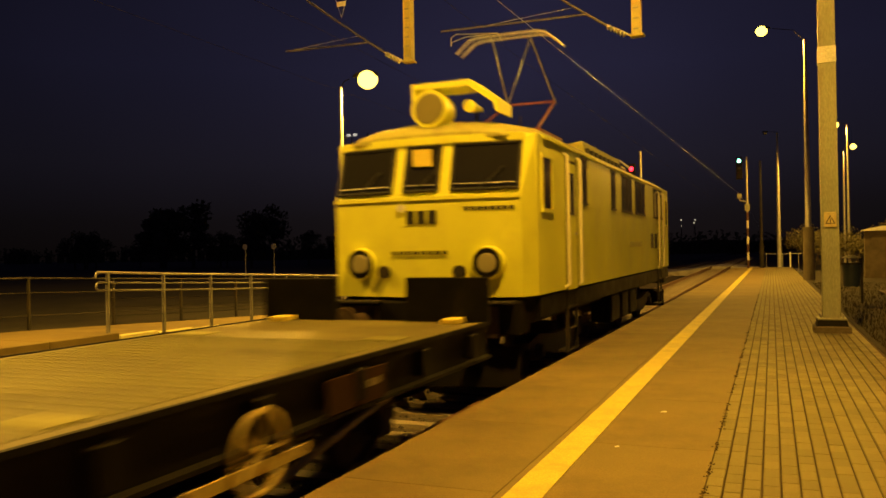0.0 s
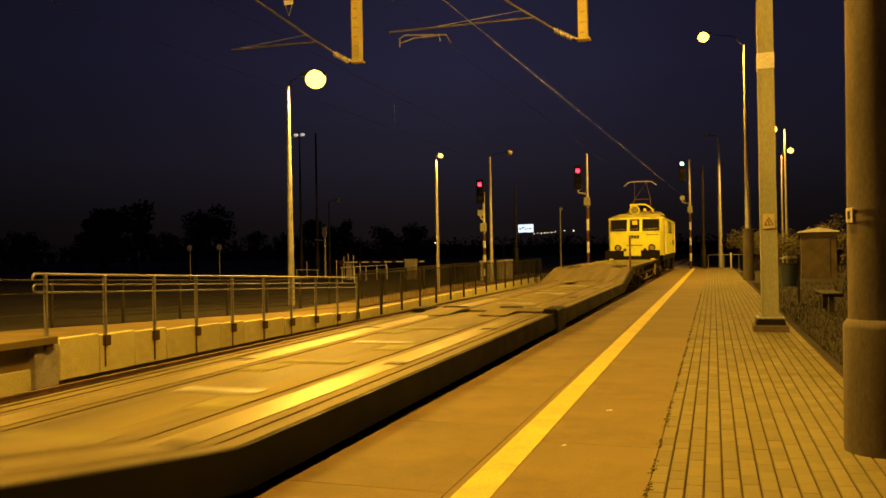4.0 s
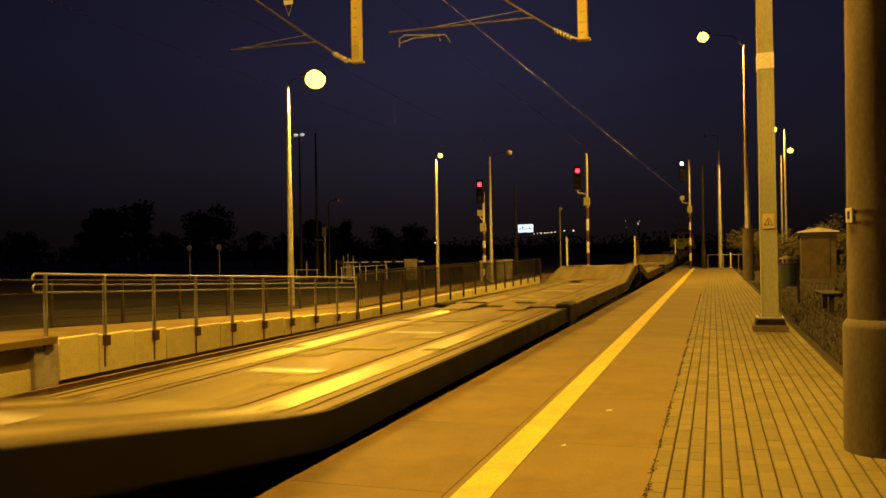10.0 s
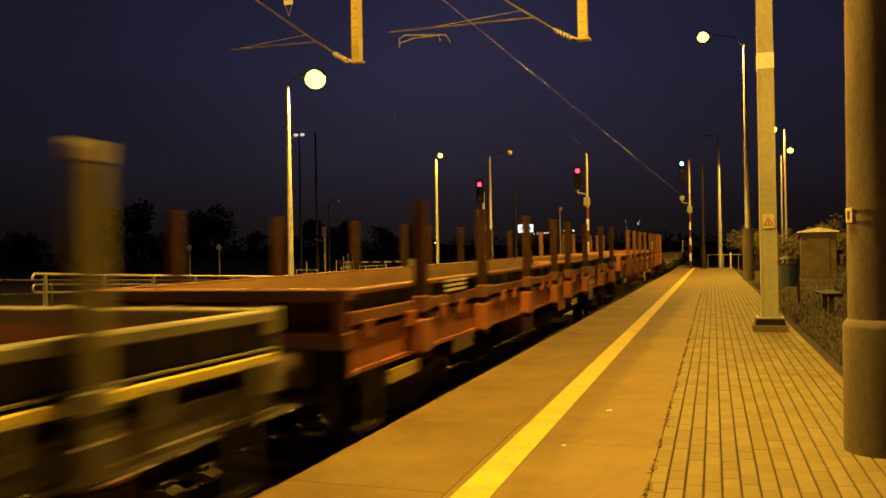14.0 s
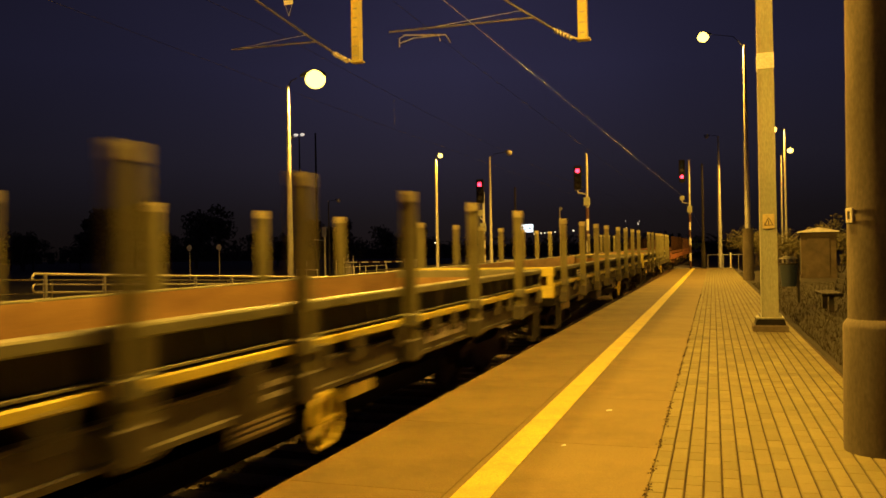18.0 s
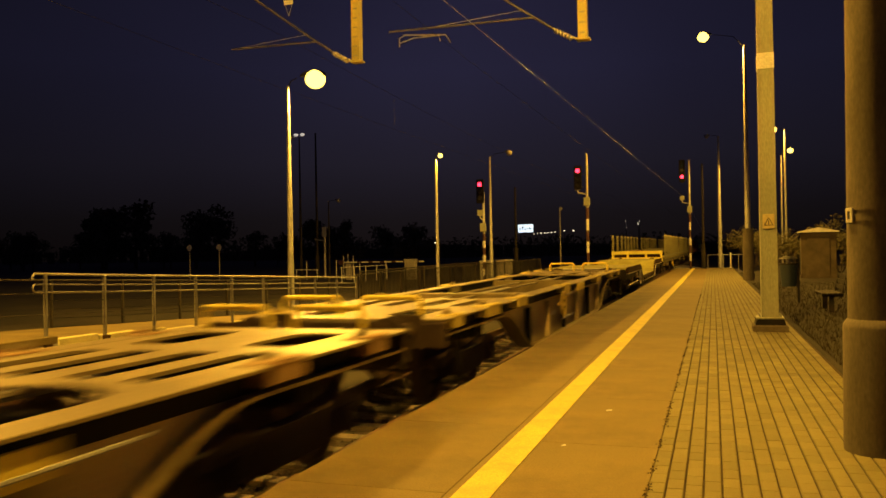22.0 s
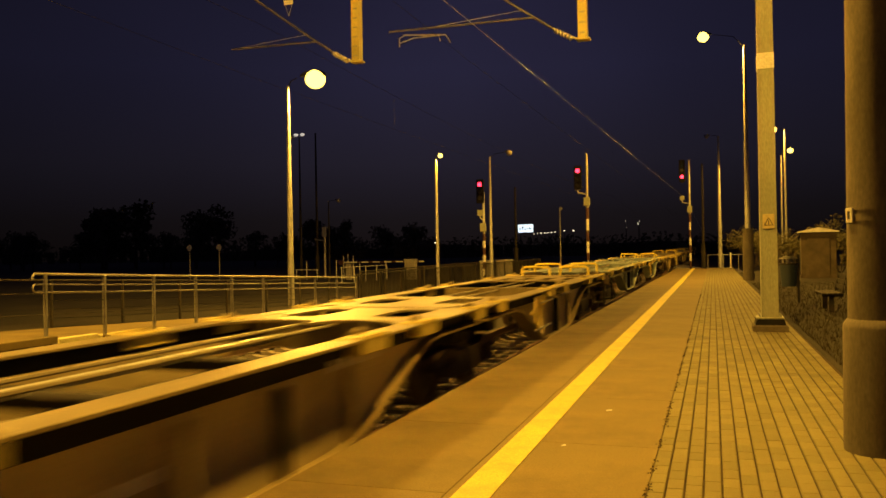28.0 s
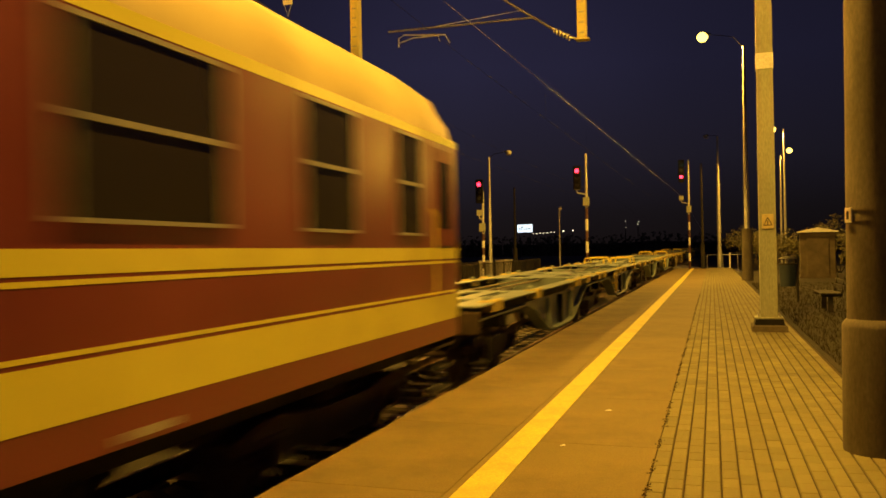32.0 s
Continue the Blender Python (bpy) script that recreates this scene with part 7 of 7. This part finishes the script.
                part("brake_rod", Mesh().tube([(s * 1.33, wy + 0.3, waist - 0.02), (s * 1.33, wy + 1.9, waist - 0.02)], 0.014, 6).tube([(s * 1.33, wy + 0.2, 0.52), (s * 1.33, wy + 1.6, 0.52)], 0.018, 6), M_GALV, f)
        # cross beams and end decks with openings
        nb = max(6, int((a - b) / 1.75))
        for i in range(1, nb):
            yy = a + (b - a) * i / nb
            part("cross_beam", B(-1.02, 1.02, yy - (0.14 if i % 2 else 0.09), yy + (0.14 if i % 2 else 0.09), top - 0.34, top - (0.012 if i % 3 == 1 else 0.22), c=0.01), paint if i % 3 == 1 else M_DARKST, f)
        for ye, d, ln in ((a, -1, bo_a), (b, 1, bo_b)):
            outer = ln > 2
            z0, z1 = top - 0.035, top - 0.004
            dk = Mesh().box(-1.08, 1.08, ye, ye + d * 0.45, z0, z1)
            for xa, xb in ((-1.08, -0.86), (-0.36, 0.36), (0.86, 1.08)):
                dk.box(xa, xb, ye + d * 0.45, ye + d * 1.6, z0, z1)
            dk.box(-1.08, 1.08, ye + d * 1.6, ye + d * 2.1, z0, z1)
            if outer:
                for xa, xb in ((-1.08, -0.92), (-0.66, -0.42), (-0.14, 0.14), (0.44, 0.70), (0.94, 1.08)):
                    dk.box(xa, xb, ye + d * 2.1, ye + d * 3.5, z0, z1)
                dk.box(-1.08, 1.08, ye + d * 3.5, ye + d * 3.75, z0, z1)
            far_y = ye + d * (3.75 if outer else 2.1)
            for sx in (-1, 1):
                corner(dk, sx * 1.08, far_y, -sx, d, 0.55, z0, z1)
                corner(dk, sx * 0.86, ye + d * 1.6, -sx, -d, 0.16, z0, z1)
                corner(dk, sx * 0.36, ye + d * 1.6, sx, -d, 0.16, z0, z1)
                corner(dk, sx * 0.86, ye + d * 0.45, -sx, d, 0.16, z0, z1)
                corner(dk, sx * 0.36, ye + d * 0.45, sx, d, 0.16, z0, z1)
            corner(dk, 0.0, far_y, 1, d, 0.42, z0, z1)
            corner(dk, 0.0, far_y, -1, d, 0.42, z0, z1)
            part("end_deck", dk, paint, f)
            part("bolster", B(-1.2, 1.2, ye + d * (ln - 1.2), ye + d * (ln - 0.8), 0.78, 1.08), M_BLACK, f)
        part("pipe", Mesh().tube([(0.55, a - 0.5, 0.95), (0.55, b + 0.5, 0.95)], 0.03, 6).tube([(-0.6, a - 0.5, 0.98), (-0.6, b + 0.5, 0.98)], 0.045, 6), M_GALV, f)
        for x in (-0.32, 0.12):
            part("long_pipe", Mesh().tube([(x, a - 3.6 if k == 0 else a - 2.0, top - 0.06), (x, b + (3.6 if k == n_f - 1 else 2.0), top - 0.06)], 0.021, 6), M_SLAT, f)
        y -= Lf
    for ye, d in ((-0.62, 1), (-tot + 0.62, -1)):
        part("headstock", B(-1.35, 1.35, ye - d * 0.06, ye + d * 0.03, 0.84, 1.15, c=0.015), M_BOGIE, t)
        buffers(t, ye + d * 0.02, d)
        hp = Mesh()
        for x in (-0.55, 0.55):
            hp.tube([(x - 0.4, ye - d * 0.25, top), (x - 0.4, ye - d * 0.25, top + 0.17), (x - 0.34, ye - d * 0.25, top + 0.24), (x + 0.34, ye - d * 0.25, top + 0.24), (x + 0.4, ye - d * 0.25, top + 0.17), (x + 0.4, ye - d * 0.25, top)], 0.034, 8)
        part("pipe_hoop", hp, M_YELLOW, t, "bent pipe hoop handrail", smooth=True)
        for s in (-1, 1):
            part("end_step", Mesh().box(s * 1.1, s * 1.4, ye - d * 0.5, ye - d * 0.15, 0.4, 0.44).box(s * 1.36, s * 1.4, ye - d * 0.35, ye - d * 0.29, 0.4, 0.9), M_BLACK, t)
    places = [-2.42 - 0.1, -tot + 2.52] + ([-lens[0]] if n_f > 1 else [])
    for yy in places:
        bogie(t, yy)
    if n_f > 1:
        part("joint_plate", B(-0.9, 0.9, -lens[0] - 0.3, -lens[0] + 0.3, top - 0.02, top + 0.006, c=0.004), paint, t)
    return t


# --- the passenger coach at the tail ---
def coach(start):
    t = vehicle("passenger_coach", "red passenger coach with cream stripes and a pale rounded roof", "passenger coach", start)
    L, W = 24.5, 1.45
    y0, y1 = -0.6, -L + 0.6
    bands = [(0.99, 1.20, M_COACHR), (1.20, 1.488, M_COACHC), (1.488, 1.512, M_COACHR), (1.512, 1.538, M_COACHC), (1.538, 1.852, M_COACHR), (1.852, 1.88, M_COACHC),
             (1.88, 1.902, M_COACHR), (1.902, 2.028, M_COACHC), (2.028, 3.215, M_COACHR), (3.215, 3.30, M_COACHC)]
    r = 0.18

    def plan(w, e=0.0):
        q = []
        for cx, cy, a0 in ((w - r, y0 - r, 0), (-w + r, y0 - r, 90), (-w + r, y1 + r, 180), (w - r, y1 + r, 270)):
            for k in range(5):
                a = radians(a0 + 22.5 * k)
                q.append((cx + (r + e) * math.cos(a), cy + (r + e) * math.sin(a)))
        return q

    for i, (z0, z1, m) in enumerate(bands):
        e = 0.0 if m is M_COACHR else 0.002
        part("body_band", Mesh().loft([[(x, y, z0) for x, y in plan(W, e)], [(x, y, z1) for x, y in plan(W, e)]]), m, t, "deep red body sheet" if m is M_COACHR else "cream painted band", smooth=True)
    roof = [(-W, 3.30), (-1.41, 3.52), (-1.28, 3.77), (-1.02, 3.96), (-0.6, 4.08), (0, 4.12), (0.6, 4.08), (1.02, 3.96), (1.28, 3.77), (1.41, 3.52), (W, 3.30)]
    rings = []
    for y, k in ((y0 - 0.02, 0.0), (y0 - 0.1, 0.35), (y0 - 0.28, 0.7), (y0 - 0.6, 0.92), (y0 - 1.1, 1), (y1 + 1.1, 1), (y1 + 0.6, 0.92), (y1 + 0.28, 0.7), (y1 + 0.1, 0.35), (y1 + 0.02, 0.0)):
        rings.append([(x * (0.9 + 0.1 * min(1, k + 0.1)) if k < 0.9 else x, y, 3.30 + (z - 3.30) * k) for x, z in roof])
    part("roof", Mesh().loft(rings), M_COACHROOF, t, "pale rounded roof", smooth=True)
    for s in (-1, 1):
        x = s * W
        wins = [(y0 - 1.75, 0.62), (y0 - 3.52, 0.88)] + [(y0 - 5.7 - i * 2.0, 1.35) for i in range(8)]
        for yc, w in wins:
            g = part("window", B(x - s * 0.03, x + s * 0.008, yc - w / 2, yc + w / 2, 2.18, 3.165), M_WINDOW, t)
            part("window_frame", Mesh().box(x, x + s * 0.025, yc - w / 2 - 0.04, yc + w / 2 + 0.04, 2.155, 2.18).box(x, x + s * 0.02, yc - w / 2 - 0.03, yc + w / 2 + 0.03, 3.165, 3.195).box(x, x + s * 0.02, yc - w / 2 - 0.03, yc - w / 2, 2.18, 3.165)
                 .box(x, x + s * 0.02, yc + w / 2, yc + w / 2 + 0.03, 2.18, 3.165).box(x, x + s * 0.022, yc - w / 2, yc + w / 2, 2.665, 2.70), M_GALV, g, "aluminium window frame")
        d = part("door", B(x - s * 0.01, x + s * 0.01, y0 - 0.98, y0 - 0.32, 2.05, 3.15, c=0.004), M_COACHR, t)
        part("door_window", B(x + s * 0.008, x + s * 0.014, y0 - 0.85, y0 - 0.45, 2.25, 3.0), M_WINDOW, d)
        part("handrail", Mesh().tube([(x, y0 - 1.08, 1.5), (x + s * 0.05, y0 - 1.08, 1.55), (x + s * 0.05, y0 - 1.08, 2.4), (x, y0 - 1.08, 2.45)], 0.014, 6), M_YELLOW, t)
        for i in range(3):
            part("door_step", B(x - s * 0.2, x, y0 - 0.98, y0 - 0.35, 0.4 + i * 0.25, 0.43 + i * 0.25), M_DARKST, t)
        letters(t, x + (0.002 if s > 0 else -0.008), y0 - 5.6, 1.02, 9, 0.05, seed=5)
        for yb, ln in ((-7.5, 1.6), (-10.5, 2.2), (-14.5, 1.8)):
            part("underfloor_box", B(s * 0.5, s * 1.3, yb - ln / 2, yb + ln / 2, 0.45, 0.9, c=0.03), M_BLACK, t)
    for ye, d in ((y0, 1), (y1, -1)):
        part("gangway", Mesh().box(-0.6, 0.6, ye, ye + d * 0.35, 1.1, 3.15, c=0.05), M_RUBBER, t, "black rubber gangway bellows")
        part("headstock", B(-1.35, 1.35, ye - d * 0.1, ye + d * 0.04, 0.8, 1.12), M_BLACK, t)
        buffers(t, ye + d * 0.04, d)
    part("underframe", B(-1.3, 1.3, y1, y0, 0.85, 0.94), M_BLACK, t)
    for yy in (-3.2, -L + 3.2):
        bogie(t, yy, 2.5)
    return t


locomotive(25.5)
flat_wagon(9.15, 14.57)
car_carrier(-4.95, 31.55, 15.95, M_OLDRED, M_OLDRED, -1.77)
car_carrier(-36.5, 31.65, 15.7, M_HANDRAIL, M_HANDRAIL)
car_carrier(-68.15, 31.4, 15.65, M_HANDRAIL, M_HANDRAIL)
stake_wagon(-99.56, 21.0, M_ORANGE, M_OLDRED, None, "orange red bogie wagon with low sides and tall stakes", stakes=(-2.35, -4.75, -7.0, -9.1, -12.0, -14.3, -16.55, -18.85), post=M_OLDRED, wheel=-11.95)
# post=M_RUST darkens these stakes to stand for their shadow side
stake_wagon(-120.6, 20.5, M_OLDRED, M_DARKST, None, "faded brown red bogie wagon with boarded sides and stakes", stakes=(-2.4, -4.65, -7.35, -9.65, -11.1, -13.4, -16.0, -18.3), post=M_RUST, sole=M_ORANGE, wheel=None)
stake_wagon(-141.1, 19.95, M_GREEN, M_DARKST, M_GREENY, "grey green bogie wagon with a yellow stripe and stakes", M_GREENY, (-2.5, -4.77, -7.45, -9.2, -10.75, -12.5, -15.2, -17.5), sole=M_SOLESHADE)
stake_wagon(-161.05, 20.05, M_GREEN, M_DARKST, M_GREENY, "grey green bogie wagon with a yellow stripe and stakes", M_GREENY, (-2.43, -4.83, -7.15, -9.3, -12.1, -14.1, -16.35, -18.75), sole=M_SOLESHADE)
stake_wagon(-181.1, 20.24, M_GREEN, M_DARKST, M_GREENY, "grey green bogie wagon with yellow end walls and stakes", M_GREENY, (-2.6, -5.05, -7.3, -9.5, -11.35, -13.55, -15.9, -18.28), sole=M_SOLESHADE)
low_loader(-201.34, 19.36)
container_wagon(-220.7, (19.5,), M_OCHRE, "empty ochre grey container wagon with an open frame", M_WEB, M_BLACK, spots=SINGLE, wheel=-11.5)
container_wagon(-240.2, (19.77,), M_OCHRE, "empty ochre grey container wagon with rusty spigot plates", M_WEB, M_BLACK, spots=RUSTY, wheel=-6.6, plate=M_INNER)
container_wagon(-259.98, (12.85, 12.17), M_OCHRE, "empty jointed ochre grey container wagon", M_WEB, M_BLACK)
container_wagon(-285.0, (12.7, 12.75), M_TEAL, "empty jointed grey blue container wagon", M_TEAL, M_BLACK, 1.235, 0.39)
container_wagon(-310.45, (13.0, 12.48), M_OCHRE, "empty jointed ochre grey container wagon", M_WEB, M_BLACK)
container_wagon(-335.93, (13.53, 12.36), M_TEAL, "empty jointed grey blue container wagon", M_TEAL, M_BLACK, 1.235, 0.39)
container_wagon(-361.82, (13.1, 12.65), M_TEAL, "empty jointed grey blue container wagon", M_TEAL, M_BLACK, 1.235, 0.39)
coach(-387.47)

# ---- paving blocks of the platform, last ----
PITCH_X, PITCH_Y = 0.1127, 0.215
FIRST_X = -0.4213
blk = Mesh().box(0.006, PITCH_X - 0.006, 0.0015, PITCH_Y - 0.0015, -0.06, 0.0, c=0.005).data("paving_block", M_PAVER)
rest = Mesh()
rows_x = int((PAVE_R - FIRST_X - 0.008) / PITCH_X)
rnd = random.Random(9)
made = 0
for j in range(-60, 320):
    for i in range(rows_x):
        y = j * PITCH_Y + (PITCH_Y / 2 if i % 2 else 0)
        x = FIRST_X + i * PITCH_X
        z = rnd.uniform(-0.004, 0.0)
        if y > P_END - 0.3:
            continue
        if 4.6 < y and made < 300:
            part("paving_block", blk, None, plat, at=(x, y, z))
            made += 1
        else:
            x0, x1, ya, yb = x + 0.006, x + PITCH_X - 0.006, y + 0.0015, y + PITCH_Y - 0.0015
            c = 0.005
            rest.add([(x0, ya, z - c), (x1, ya, z - c), (x1, yb, z - c), (x0, yb, z - c), (x0 + c, ya + c, z), (x1 - c, ya + c, z), (x1 - c, yb - c, z), (x0 + c, yb - c, z)],
                     [(4, 5, 6, 7), (0, 1, 5, 4), (1, 2, 6, 5), (2, 3, 7, 6), (3, 0, 4, 7)])
tagged(part("paving_blocks", rest, M_PAVER, plat), kind="stuff")


# ---- what moves ----
def motions():
    steps = [i * 0.5 for i in range(65)]
    ends = [start for _, start in TRAIN[1:]] + [TRAIN[-1][1] - 24.5]
    for (v, start), tail in zip(TRAIN, ends):
        rows = []
        for t in steps:
            y, back = start + travel(t), tail + travel(t)
            pitch = math.degrees(math.atan2(climb(y) - climb(back), y - back))
            yaw = -math.degrees(math.atan2(veer(y) - veer(back), y - back))
            rows.append((t, pose(AXIS + veer(y), y, RAIL + climb(y), pitch, 0, yaw)))
        walk(v, rows)
        # wheels turn with the way gone while the vehicle passes
        for w in [o for o in v.children_recursive if o.name.startswith("wheelset")]:
            y = start + w.matrix_world.translation.y - v.matrix_world.translation.y
            times, t = [0.0], 0.0
            while t < 31.95:
                near = -6 < start + travel(t) and start + travel(t) < 62
                t = min(32.0, t + (0.5 * SMALL_R * 1.4 / max(4.0, (travel(t + 0.1) - travel(t)) * 10) * 2 if near else 0.4))
                times.append(t)
            rows, a, last = [], 0.0, 0.0
            for t in times:
                step = (travel(t) - travel(last)) / w.location.z
                a += step if step < 1.5 else 1.2
                last = t
                rows.append((t, Matrix.Translation(w.location) @ Matrix.Rotation(-a, 4, "X")))
            walk(w, rows)
    # the platform-end signal: the green lens is covered and the red one bared
    g, r, off = 7.9, 7.9 - 0.98, 0.32
    walk(shut_g, [(0, pose(0, 0, g - off)), (16.9, pose(0, 0, g - off)), (17.1, pose(0, 0, g)), (32, pose(0, 0, g))])
    walk(shut_r, [(0, pose(0, 0, r)), (16.9, pose(0, 0, r)), (17.1, pose(0, 0, r - off)), (32, pose(0, 0, r - off))])


motions()
